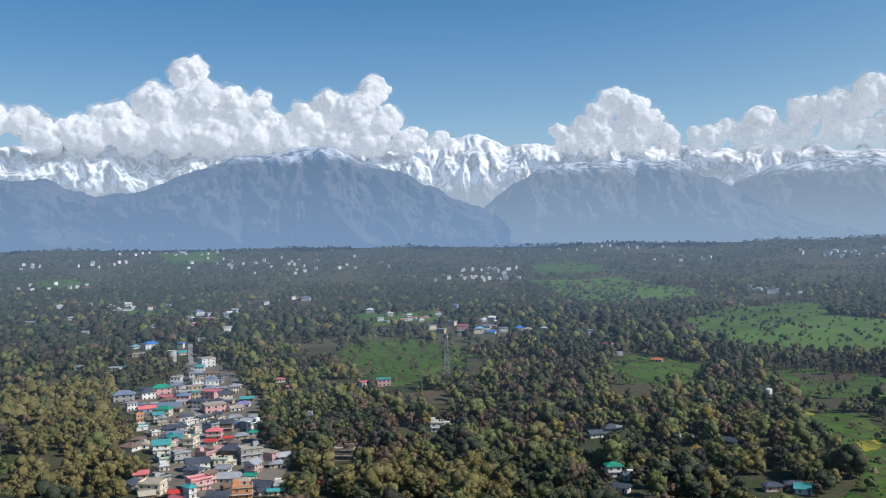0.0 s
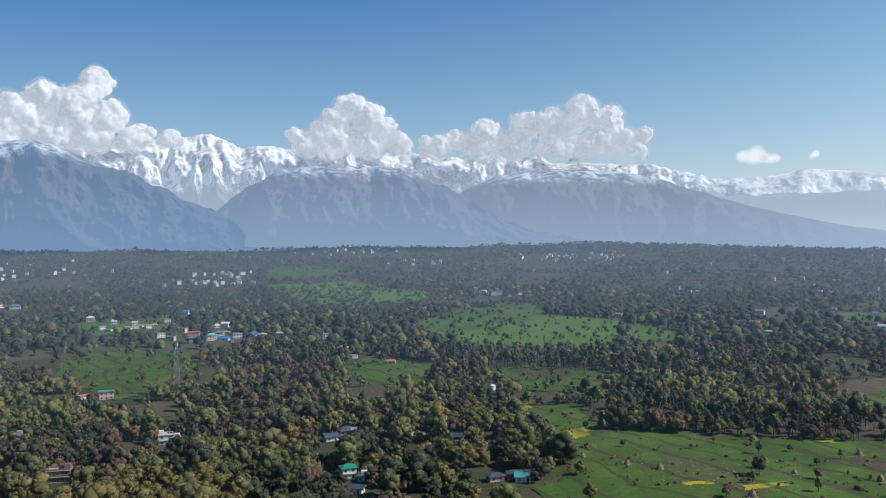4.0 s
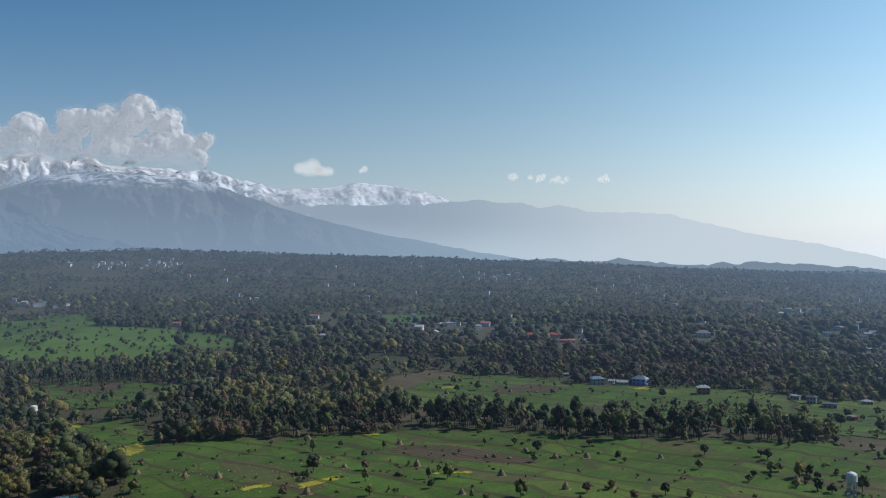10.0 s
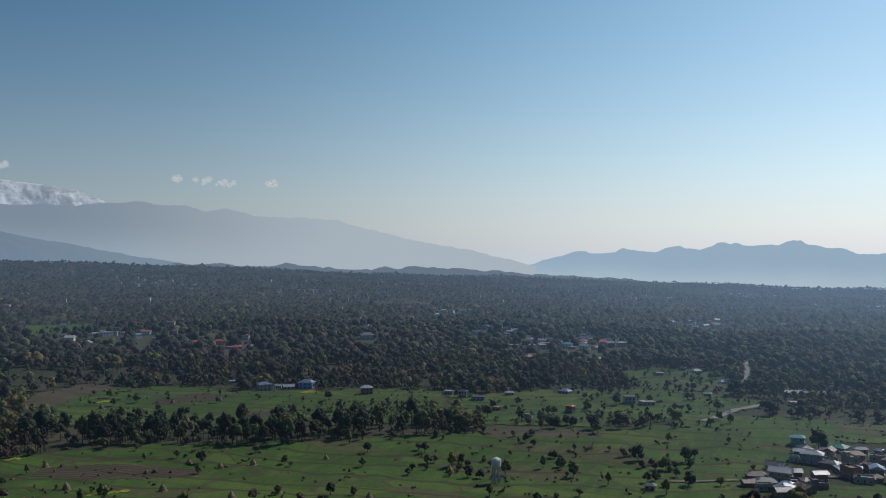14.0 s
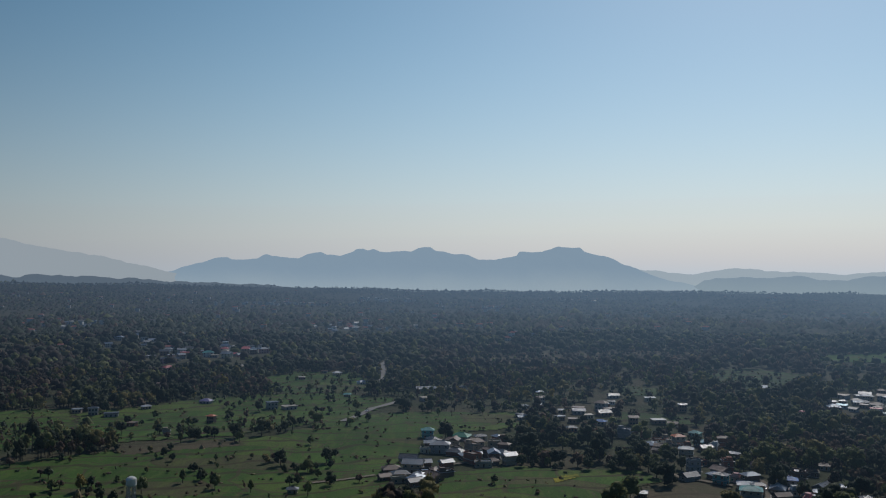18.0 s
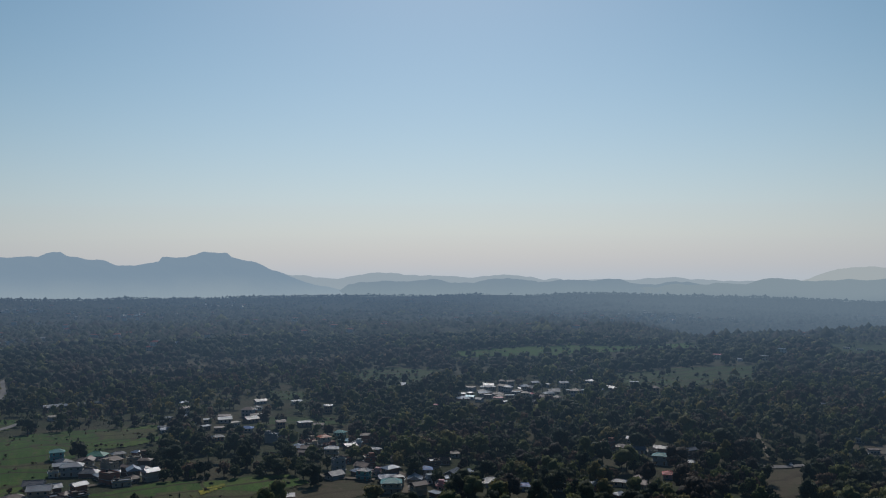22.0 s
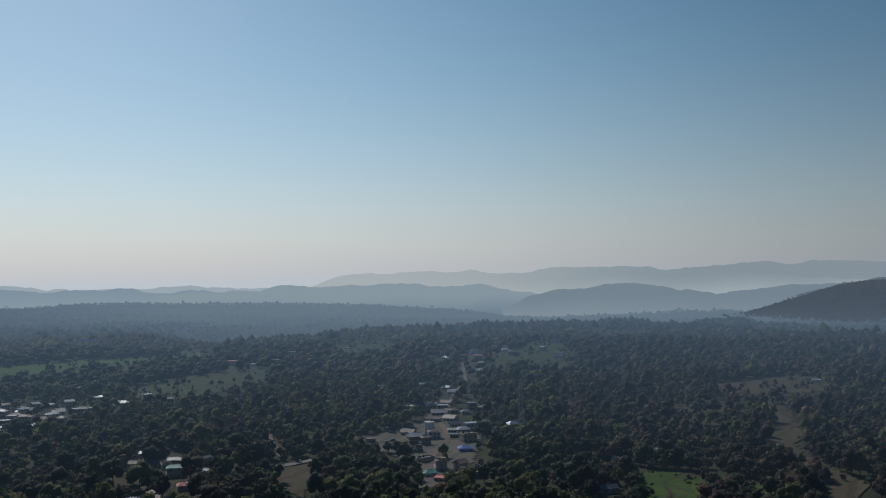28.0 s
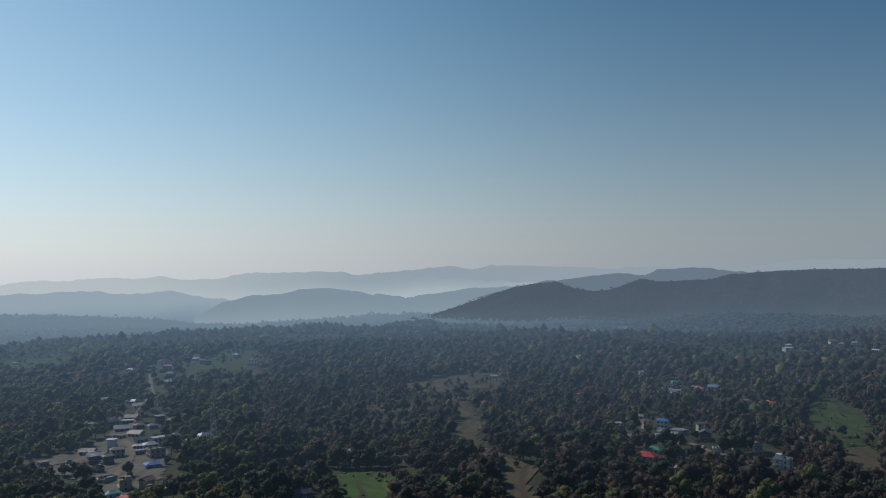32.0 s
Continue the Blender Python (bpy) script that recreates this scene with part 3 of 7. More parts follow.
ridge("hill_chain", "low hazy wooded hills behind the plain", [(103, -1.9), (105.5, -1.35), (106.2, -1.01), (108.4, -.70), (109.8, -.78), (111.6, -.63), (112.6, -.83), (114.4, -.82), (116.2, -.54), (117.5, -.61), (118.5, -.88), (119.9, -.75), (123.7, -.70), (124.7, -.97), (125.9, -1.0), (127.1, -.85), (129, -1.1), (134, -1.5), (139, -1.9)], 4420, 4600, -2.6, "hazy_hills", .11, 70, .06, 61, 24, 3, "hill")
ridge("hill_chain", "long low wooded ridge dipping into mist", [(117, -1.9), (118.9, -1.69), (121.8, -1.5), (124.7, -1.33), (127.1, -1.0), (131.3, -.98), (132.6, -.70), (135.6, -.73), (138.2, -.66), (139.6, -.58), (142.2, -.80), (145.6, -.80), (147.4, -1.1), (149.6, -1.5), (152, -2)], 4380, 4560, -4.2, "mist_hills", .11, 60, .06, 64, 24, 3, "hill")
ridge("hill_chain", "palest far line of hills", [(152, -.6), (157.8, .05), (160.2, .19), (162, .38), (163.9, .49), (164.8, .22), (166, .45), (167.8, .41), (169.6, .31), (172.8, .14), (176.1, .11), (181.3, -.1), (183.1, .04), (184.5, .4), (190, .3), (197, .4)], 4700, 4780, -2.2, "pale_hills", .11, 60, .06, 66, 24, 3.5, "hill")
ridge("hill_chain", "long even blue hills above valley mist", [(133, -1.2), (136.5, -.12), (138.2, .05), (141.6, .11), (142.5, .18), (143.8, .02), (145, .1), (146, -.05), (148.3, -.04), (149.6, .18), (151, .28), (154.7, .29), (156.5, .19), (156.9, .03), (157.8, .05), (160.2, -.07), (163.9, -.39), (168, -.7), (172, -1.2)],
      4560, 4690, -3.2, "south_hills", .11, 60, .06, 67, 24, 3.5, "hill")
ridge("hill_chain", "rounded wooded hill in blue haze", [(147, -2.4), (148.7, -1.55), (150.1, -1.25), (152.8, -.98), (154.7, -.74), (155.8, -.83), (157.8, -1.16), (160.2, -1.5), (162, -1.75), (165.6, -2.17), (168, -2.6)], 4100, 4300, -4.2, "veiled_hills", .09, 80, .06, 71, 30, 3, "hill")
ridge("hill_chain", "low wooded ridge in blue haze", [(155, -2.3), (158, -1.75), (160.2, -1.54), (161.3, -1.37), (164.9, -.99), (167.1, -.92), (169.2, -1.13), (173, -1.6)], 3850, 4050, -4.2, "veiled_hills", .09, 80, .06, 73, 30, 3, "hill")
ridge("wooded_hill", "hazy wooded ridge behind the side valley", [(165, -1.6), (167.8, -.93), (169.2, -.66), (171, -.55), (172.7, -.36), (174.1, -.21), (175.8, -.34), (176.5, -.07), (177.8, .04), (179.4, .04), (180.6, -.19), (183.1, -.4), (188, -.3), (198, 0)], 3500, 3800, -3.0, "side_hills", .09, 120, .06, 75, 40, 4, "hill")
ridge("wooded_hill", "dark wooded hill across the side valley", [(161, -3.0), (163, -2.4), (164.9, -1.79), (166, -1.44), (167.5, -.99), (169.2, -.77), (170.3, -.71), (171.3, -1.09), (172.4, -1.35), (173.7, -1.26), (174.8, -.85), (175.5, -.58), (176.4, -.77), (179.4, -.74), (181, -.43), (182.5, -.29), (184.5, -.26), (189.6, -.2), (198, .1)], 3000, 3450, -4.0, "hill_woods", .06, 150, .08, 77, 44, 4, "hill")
ridge("wooded_hill", "wooded foothill above the side valley", [(172.5, -4.9), (174.3, -4.3), (176, -3.4), (178, -3.0), (179.3, -2.82), (182.4, -2.8), (184.5, -2.88), (189.5, -3.1), (198, -2.9)], 2250, 2560, -4.8, "near_hill_woods", .1, 90, .1, 83, 34, 3, "hill")
ridge("wooded_hill", "wooded knoll on the brow of the plateau", [(155.5, -4.7), (157.5, -4.0), (159.2, -3.24), (160.5, -3.0), (162, -3.0), (162.7, -3.33), (163.8, -3.35), (165.6, -3.48), (167.7, -3.7), (168.7, -4.1), (170, -4.8)], 1960, 2120, -4.9, "knoll_woods", .08, 40, .08, 85, 24, 3, "hill")


# ---- clouds ----
def cloud(label, puffs, r, voxel=9.0, seed=1, layers=(("body", "cloud_white", 1.0, 1), ("veil", "cloud_veil", 1.10, 1.6), ("veil", "cloud_veil", 1.19, 1.8))):
    """A heap of billows melted into one body, in two thin outer veils that soften its edge. Puffs: azimuth and height in degrees, radius in metres."""
    top = tagged(new("cloud"), label, "cloud", "clouds over the range", "structure")
    big = min(1, max(q[2] for q in puffs) / 60) ** 2
    for name, material, swell, coarse in layers:
        rnd = random.Random(seed)
        bm = bmesh.new()
        for a, e, size in puffs:
            size *= 1.2
            c0 = Vector((r * math.sin(radians(a)), r * math.cos(radians(a)), EYE_Z + r * math.tan(radians(e))))
            for k in range(20):
                j = Vector((rnd.gauss(0, 1), rnd.gauss(0, 1), rnd.gauss(0, 1))).normalized() * size * rnd.uniform(.55, .9) if k else Vector()
                j.z *= .8
                s = size * (rnd.uniform(.25, .5) if k else .95) + size * (swell - 1)
                bmesh.ops.create_icosphere(bm, subdivisions=1 if k else 2, radius=s, matrix=Matrix.Translation(c0 + j))
        me = bpy.data.meshes.new(name)
        bm.to_mesh(me)
        bm.free()
        me.materials.append(MATS[material])
        ob = part(name, me, top)
        m = ob.modifiers.new("melt", "REMESH")
        m.mode, m.voxel_size, m.use_smooth_shade = "VOXEL", voxel * coarse, True
        for depth, scale in ((44, 130), (24, 52)):
            tex = bpy.data.textures.new("billow", "CLOUDS")
            tex.noise_scale, tex.noise_depth = scale, 2
            d = ob.modifiers.new("billow", "DISPLACE")
            d.texture, d.strength, d.mid_level, d.texture_coords = tex, depth * 2 * big, .5, "GLOBAL"
    return top


cloud("white heaped cloud resting on the snowy crest", [(-24.5, 6.3, 75), (-22, 6.4, 85), (-19.5, 6.5, 95), (-17, 6.6, 95), (-14.5, 6.6, 95), (-12, 6.5, 90), (-9.5, 6.5, 90), (-7, 6.5, 90), (-4.6, 6.4, 80), (-2.4, 6.2, 60), (-.4, 6.2, 40), (-23, 6.9, 60), (-20.3, 7.6, 75), (-18, 8.6, 80), (-16, 10.3, 75), (-15.6, 8.6, 110), (-13.4, 8.4, 95), (-11.6, 8.8, 60), (-10.8, 7.3, 75), (-8.6, 7.6, 80), (-7.4, 8.5, 65), (-5.6, 8.2, 90), (-4.5, 9.6, 70), (-3.6, 7.6, 70), (-1.9, 6.7, 50), (0, 6.5, 35)], 4560, 8, 1)
cloud("white cloud bank over the crest", [(-36, 7.2, 90), (-31, 7.0, 100), (-27.5, 7.4, 80), (-25.4, 7.2, 60), (-24.3, 6.8, 50)], 4560, 8, 2)
cloud("tall white cloud puff above the crest", [(8.2, 6.3, 55), (10.2, 6.3, 75), (12.4, 6.2, 70), (14.4, 6.0, 50), (7.7, 6.8, 40), (9.0, 7.0, 55), (10.2, 7.7, 60), (11.2, 8.6, 60), (12.3, 8.0, 60), (13.3, 7.4, 55), (14.2, 6.3, 50), (10.8, 6.6, 60)], 4540, 7, 3)
cloud("wide white heaped cloud on the crest", [(17, 6.0, 55), (19.3, 6.0, 70), (21.8, 6.0, 80), (24.3, 6.0, 85), (26.8, 5.8, 85), (29.2, 5.6, 60), (16, 6.1, 40), (17.9, 6.5, 50), (20.1, 7.1, 60), (22.3, 7.2, 70), (24.4, 7.5, 80), (26.1, 8.2, 75), (27.6, 7.4, 75), (28.7, 6.4, 60), (29.9, 6.6, 38), (25, 6.2, 70), (21, 6.1, 60), (28.2, 5.5, 60)], 4540, 7, 4)
THIN_LAYERS = (("body", "cloud_scrap", .8, 1), ("veil", "cloud_scrap", 1.1, 1), ("veil", "cloud_scrap", 1.4, 1), ("veil", "cloud_scrap", 1.75, 1))
for a, e, w, long, label in ((36.4, 5.15, 34, 1.3, "small white cloud low in the sky"), (37.6, 5.0, 24, .8, "small white cloud low in the sky"), (40.0, 5.1, 13, .3, "small white cloud low in the sky"), (49.8, 4.7, 15, .5, "thin scrap of cloud low in the sky"),
                             (51.3, 4.62, 15, .9, "thin scrap of cloud low in the sky"), (52.7, 4.45, 14, 1.1, "thin scrap of cloud low in the sky"), (55.6, 4.5, 15, .7, "thin scrap of cloud low in the sky")):
    wisp = random.Random(int(a * 10))
    cloud(label, [(a + long * wisp.uniform(-.5, .5), e + wisp.gauss(0, .07), w * wisp.uniform(.25, .7)) for _ in range(10)], 4800, 5, int(a), THIN_LAYERS)


# ---- fields ----
FIELDS = []


def inside(x, y, pts):
    """Which of the points lie in the polygon."""
    hit = np.zeros(np.shape(x), bool)
    for (x0, y0), (x1, y1) in zip(pts, pts[1:] + pts[:1]):
        with np.errstate(divide="ignore", invalid="ignore"):
            hit ^= ((y0 > y) != (y1 > y)) & (x < (x1 - x0) * (y - y0) / (y1 - y0) + x0)
    return hit


def field(material, pts, label, lift=.25, trees=.1, name="field"):
    """A crop laid on the ground with an uneven edge. trees: how much of the woods still grows in it."""
    p = np.array(pts, float)
    far = np.hypot(*p.T).max()
    step = max(2.2, min(12.0, far * .005))
    gx, gy = np.arange(p[:, 0].min() - 12, p[:, 0].max() + 12, step), np.arange(p[:, 1].min() - 12, p[:, 1].max() + 12, step)
    GX, GY = np.meshgrid(gx, gy, indexing="ij")
    w = 4 + far * .004
    keep = inside(GX + w * fractal(GX / 38, GY / 38, 3, 2), GY + w * fractal(GX / 38, GY / 38, 3, 8), pts)[:-1, :-1].ravel()
    f = grid_faces(*GX.shape)[keep][:, ::-1]
    used = np.unique(f)
    if len(used) < 8:
        return None
    place = np.zeros(GX.size, int)
    place[used] = np.arange(len(used))
    v = np.stack([GX, GY, ground_h(GX, GY) + lift + far * .0002], -1).reshape(-1, 3)[used]
    FIELDS.append((pts, trees, material))
    return tagged(new(name, mesh_of(name, v, place[f], [material], None, True)), label, name, kind="structure")


# ---- houses ----
WINDOW = Shape().box(-.62, -.07, 0, .62, .05, 1.3).mesh("window", "wall_cream")
SILL = Shape().box(-.72, -.16, -.1, .72, 0, 0).mesh("sill", "concrete")
PANE = Shape().box(-.235, -.10, .12, .235, -.06, 1.18).mesh("pane", "window_dark")
DOOR = Shape().box(-.55, -.08, 0, .55, .05, 2.1, 1).box(-.45, -.11, 0, .45, -.06, 2.0).mesh("door", "wood_door", "wall_cream")
TANK = Shape().turned([(.62, 0), (.66, .1), (.62, .22), (.66, .36), (.62, .5), (.66, .64), (.62, .9), (.5, 1.15), (.2, 1.25), (.2, 1.36)], 10).mesh("water_tank", "black_plastic")
HOMES, FOOT, COUNT = [], [], [0, 0]
TALK = {"red": "bright red", "pink": "faded red", "green": "green", "teal": "teal", "blue": "blue", "cyan": "light blue", "grey": "grey", "slate": "dark slate", "white": "white metal", "bluegrey": "blue-grey", "tan": "weathered tan", "orange": "orange", "brown": "brown", "purple": "violet"}


FAR_FROM, FAR_SHAPE, FAR_MATS = 640, Shape(), ["wall_" + q for q in WALLS] + ["roof_" + q for q in ROOFS] + ["far_white", "far_red", "far_grey", "window_dark"]


def small_house(x, y, w, roof, wall, style, storeys, group="village houses"):
    """A far house, a few metres of wall and roof, joined with the others of its kind."""
    rnd = random.Random(COUNT[0])
    if math.hypot(x, y) > 1800:
        w *= .85
    if math.hypot(x, y) > 1100:
        storeys = rnd.choice((1, 2, 2) if math.hypot(x, y) < 1800 else (2, 3, 3))
    s, hw, hd, hi = Shape(), w / 2, w * rnd.uniform(.3, .42), 3.0 * storeys
    s.box(-hw, -hd, 0, hw, hd, hi, FAR_MATS.index("wall_" + wall))
    k = FAR_MATS.index("roof_" + roof)
    if math.hypot(x, y) > 1250:
        s.s, k = [FAR_MATS.index("far_white")] * 6, FAR_MATS.index(rnd.choice(("far_white", "roof_white", "roof_bluegrey", "far_grey", "far_red")))
    top = Shape()
    if style == "flat":
        top.box(-hw - .5, -hd - .6, hi, hw + .5, hd + .5, hi + .5, k)
    else:
        e, o, up = hi - .1, .8, hd * .55
        rx = max(.4, hw - hd * .85) if style == "hip" else hw + o
        top.poly([(-hw - o, -hd - o, e), (hw + o, -hd - o, e), (hw + o, hd + o, e), (-hw - o, hd + o, e), (-rx, 0, e + up), (rx, 0, e + up)], [(0, 1, 5, 4), (2, 3, 4, 5), (1, 2, 5), (3, 0, 4), (3, 2, 1, 0)], k)
    for q in range(storeys if math.hypot(x, y) < 1500 else 0):
        for i in range(3):
            px = -hw + w * (i + .5) / 3
            s.box(px - .6, -hd - .06, 3 * q + .9, px + .6, -hd + .05, 3 * q + 2.2, len(FAR_MATS) - 1)
    m = pose(x, y, float(ground_h(x, y)) - .2, 0, 0, -math.degrees(math.atan2(x, y)) + rnd.uniform(-35, 35))
    if math.hypot(x, y) < 1000 and COUNT[1] < 50:
        COUNT[1] += 1
        s.s = [int(q == len(FAR_MATS) - 1) for q in s.s]
        top.s = [0] * len(top.s)
        home = new("house", s.mesh("house", "wall_" + wall, "window_dark"))
        home.matrix_basis = m
        kind = {"hip": "hipped", "gable": "gabled", "flat": "flat"}[style]
        tagged(home, f"{wall} plastered {'single-storey' if storeys == 1 else f'{storeys}-storey'} house with {kind} {TALK[roof]} roof", "house", group)
        part("roof", top.mesh("roof", "roof_" + roof), home, f"{TALK[roof]} roof")
    else:
        for piece in (s, top):
            n = len(FAR_SHAPE.v)
            FAR_SHAPE.v += [tuple(m @ Vector(v)) for v in piece.v]
            FAR_SHAPE.f += [tuple(i + n for i in f) for f in piece.f]
            FAR_SHAPE.s += piece.s
    HOMES.append((x, y, w * .52 + 1))
    FOOT.append((x, y, w))
    for gap in (14, 32, 52, 76, 100, 130, 160)[:5 if math.hypot(x, y) < 1800 else 7] if math.hypot(x, y) > 1100 else ((14,) if y < 150 else (12, 24, 38)):
        near_by = 1 - gap / math.hypot(x, y)
        HOMES.append((x * near_by, y * near_by, w * .5 + 5))


def window(home, at):
    frame_part = part("window", WINDOW, home, "", at)
    part("sill", SILL, frame_part)
    for px in (-.28, .28):
        part("pane", PANE, frame_part, "", pose(px, 0, 0))


def house(x, y, w, roof, wall, style="hip", storeys=2, turn=None, group="village houses"):
    """A plastered house with a hip, gable or flat roof, windows on its sides and a door. w: the length of its front in metres."""
    COUNT[0] += 1
    if math.hypot(x, y) > FAR_FROM:
        return small_house(x, y, w, roof, wall, style, storeys, group)
    rnd = random.Random(COUNT[0] * 7 + 3)
    az_eye = math.degrees(math.atan2(x, y))
    turn = -az_eye + rnd.uniform(-28, 28) if turn is None else turn
    d = w * rnd.uniform(.62, .85)
    hi = 3.0 * storeys
    z = float(min(ground_h(np.array([x - w / 3, x + w / 3, x]), np.array([y - d / 3, y, y + d / 3])))) - .15
    HOMES.append((x, y, w * .54 + 1.2))
    FOOT.append((x, y, w))
    for gap in (13, 26, 38) if y > 150 else (11, 24):
        near_by = 1 - gap / math.hypot(x, y)
        HOMES.append((x * near_by, y * near_by, w * .5 + 3))
    home = new("house")
    home.matrix_basis = pose(x, y, z, 0, 0, turn)
    kind = {"hip": "hipped", "gable": "gabled", "flat": "flat"}[style]
    tagged(home, f"{wall} plastered {'single-storey' if storeys == 1 else f'{storeys}-storey'} house with {kind} {TALK[roof]} roof", "house", group)
    hw, hd = w / 2, d / 2
    s = Shape().box(-hw, -hd, 0, hw, hd, hi)
    part("wall", s.mesh("wall", "wall_" + wall), home)
    far_off = math.hypot(x, y) > 1500
    if not far_off:
        part("plinth", Shape().box(-hw - .12, -hd - .12, 0, hw + .12, hd + .12, .45).mesh("plinth", "concrete"), home)
    for k in range(1, storeys):
        part("balcony_slab", Shape().box(-hw - .5, -hd - .9, 3 * k - .12, hw + .5, hd + .3, 3 * k + .06).mesh("balcony_slab", "concrete"), home)
    s = Shape()
    o = .8
    if style == "flat":
        s.box(-hw - .5, -hd - .6, hi, hw + .5, hd + .5, hi + .2)
        ring = Shape()
        o4 = [(-hw, -hd), (hw, -hd), (hw, hd), (-hw, hd)]
        i4 = [(-hw + .2, -hd + .2), (hw - .2, -hd + .2), (hw - .2, hd - .2), (-hw + .2, hd - .2)]
        ring.poly([(*q, z0) for z0 in (hi + .2, hi + 1.0) for q in o4 + i4], [f for i in range(4) for j in [(i + 1) % 4] for f in ((i, j, 8 + j, 8 + i), (4 + j, 4 + i, 12 + i, 12 + j), (8 + i, 8 + j, 12 + j, 12 + i))])
        part("parapet", ring.mesh("parapet", "wall_" + wall), home)
        if rnd.random() < .6:
            sx = rnd.choice((-1, 1)) * (hw - 1.9)
            part("stair_head", Shape().box(sx - 1.5, hd - 3.4, hi + .2, sx + 1.5, hd - .4, hi + 2.5).mesh("stair_head", "wall_" + wall), home)
        for k in range(rnd.randint(0, 2)):
            part("water_tank", TANK, home, "black plastic roof tank", pose(rnd.uniform(-hw + 1, hw - 1), rnd.uniform(-hd + 1, hd - 1), hi + .2))
    else:
        rise = d * (.26 if style == "hip" else .3)
        e = hi - .1
        ridge_x = (hw - hd * .85) if style == "hip" else hw + o
        ridge_x = max(ridge_x, .4)
        base = [(-hw - o, -hd - o, e), (hw + o, -hd - o, e), (hw + o, hd + o, e), (-hw - o, hd + o, e)]
        under = [(a, b, c - .16) for a, b, c in base]
        top = [(-ridge_x, 0, e + rise), (ridge_x, 0, e + rise)]
        s.poly(base + top + under, [(0, 1, 5, 4), (2, 3, 4, 5), (1, 2, 5), (3, 0, 4), (9, 8, 7, 6), (0, 6, 7, 1), (1, 7, 8, 2), (2, 8, 9, 3), (3, 9, 6, 0)])
        if not far_off:
            part("ridge_cap", Shape().rod((-ridge_x - .1, 0, e + rise), (ridge_x + .1, 0, e + rise), .16, .16, 5).mesh("ridge_cap", "roof_" + roof), home)
    part("roof", s.mesh("roof", "roof_" + roof, "wall_" + wall), home, f"{TALK[roof]} roof")
    near = math.hypot(x, y) < 1000
    for k in range(storeys if not far_off else 0):
        n = max(2, min(4, int(w / 3.2))) if near else 2
        for i in range(n):
            px = -hw + w * (i + .5) / n
            if k == 0 and i == n // 2:
                part("door", DOOR, home, "", pose(px, -hd, .4))
            else:
                window(home, pose(px, -hd, 3 * k + .95))
        if near:
            for sx, rz in ((hw, 90), (-hw, -90)):
                window(home, pose(sx, 0, 3 * k + .95, 0, 0, rz))
    return home


def strip(name, label, pts, w, material, lift=.35):
    """A road or path along the given points, draped on the ground."""
    p, out = [Vector(q) for q in pts], []
    for a, b in zip(p, p[1:]):
        n = max(2, int((b - a).length / 8))
        out += [a.lerp(b, i / n) for i in range(n)]
    out.append(p[-1])
    v = []
    for i, q in enumerate(out):
        d = (out[min(i + 1, len(out) - 1)] - out[max(i - 1, 0)]).normalized()
        for s in (-1, 1):
            e = q + Vector((-d.y, d.x)) * s * w * (.5 + .08 * math.sin(i * 1.7))
            v.append((e.x, e.y, float(ground_h(e.x, e.y)) + lift))
            HOMES.append((q.x, q.y, w * .5 + 3)) if s == 1 else None
    return tagged(new(name, mesh_of(name, v, [(2 * i, 2 * i + 1, 2 * i + 3, 2 * i + 2) for i in range(len(out) - 1)], [material])), label, name, kind="structure")


def mast(x, y, hi, label):
    """A lattice mast on four legs with antennas."""
    m = new("lattice_mast")
    m.matrix_basis = pose(x, y, float(ground_h(x, y)) - .3, 0, 0, 20)
    tagged(m, label, "mast")
    HOMES.append((x, y, 6))
    wide = lambda q: 2.6 * (1 - q) + .55 * q
    for sx, sy in ((-1, -1), (1, -1), (1, 1), (-1, 1)):
        part("leg", Shape().rod((sx * wide(0), sy * wide(0), 0), (sx * wide(1), sy * wide(1), hi), .13, .08, 5).mesh("leg", "steel"), m)
    n = 9
    for k in range(n):
        a, b = k / n, (k + 1) / n
        for (ax, ay), (bx, by) in (((-1, -1), (1, -1)), ((1, -1), (1, 1)), ((1, 1), (-1, 1)), ((-1, 1), (-1, -1))):
            for name, p, q in (("brace", (ax * wide(a), ay * wide(a), a * hi), (bx * wide(b), by * wide(b), b * hi)), ("brace", (bx * wide(a), by * wide(a), a * hi), (ax * wide(b), ay * wide(b), b * hi)),
                               ("cross_bar", (ax * wide(b), ay * wide(b), b * hi), (bx * wide(b), by * wide(b), b * hi))):
                part(name, Shape().rod(p, q, .05, .05, 4).mesh(name, "steel"), m)
    for k in range(5):
        a = k * 1.25
        part("antenna", Shape().box(-.2, -.12, 0, .2, .12, 2.2).mesh("antenna", "wall_white"), m, "white panel antenna", pose(math.cos(a) * 1.1, math.sin(a) * 1.1, hi - 3.5 - (k % 2) * 3, 0, 0, math.degrees(a)))
    part("lightning_rod", Shape().rod((0, 0, hi - .5), (0, 0, hi + 3), .08, .04, 5).mesh("lightning_rod", "steel"), m)


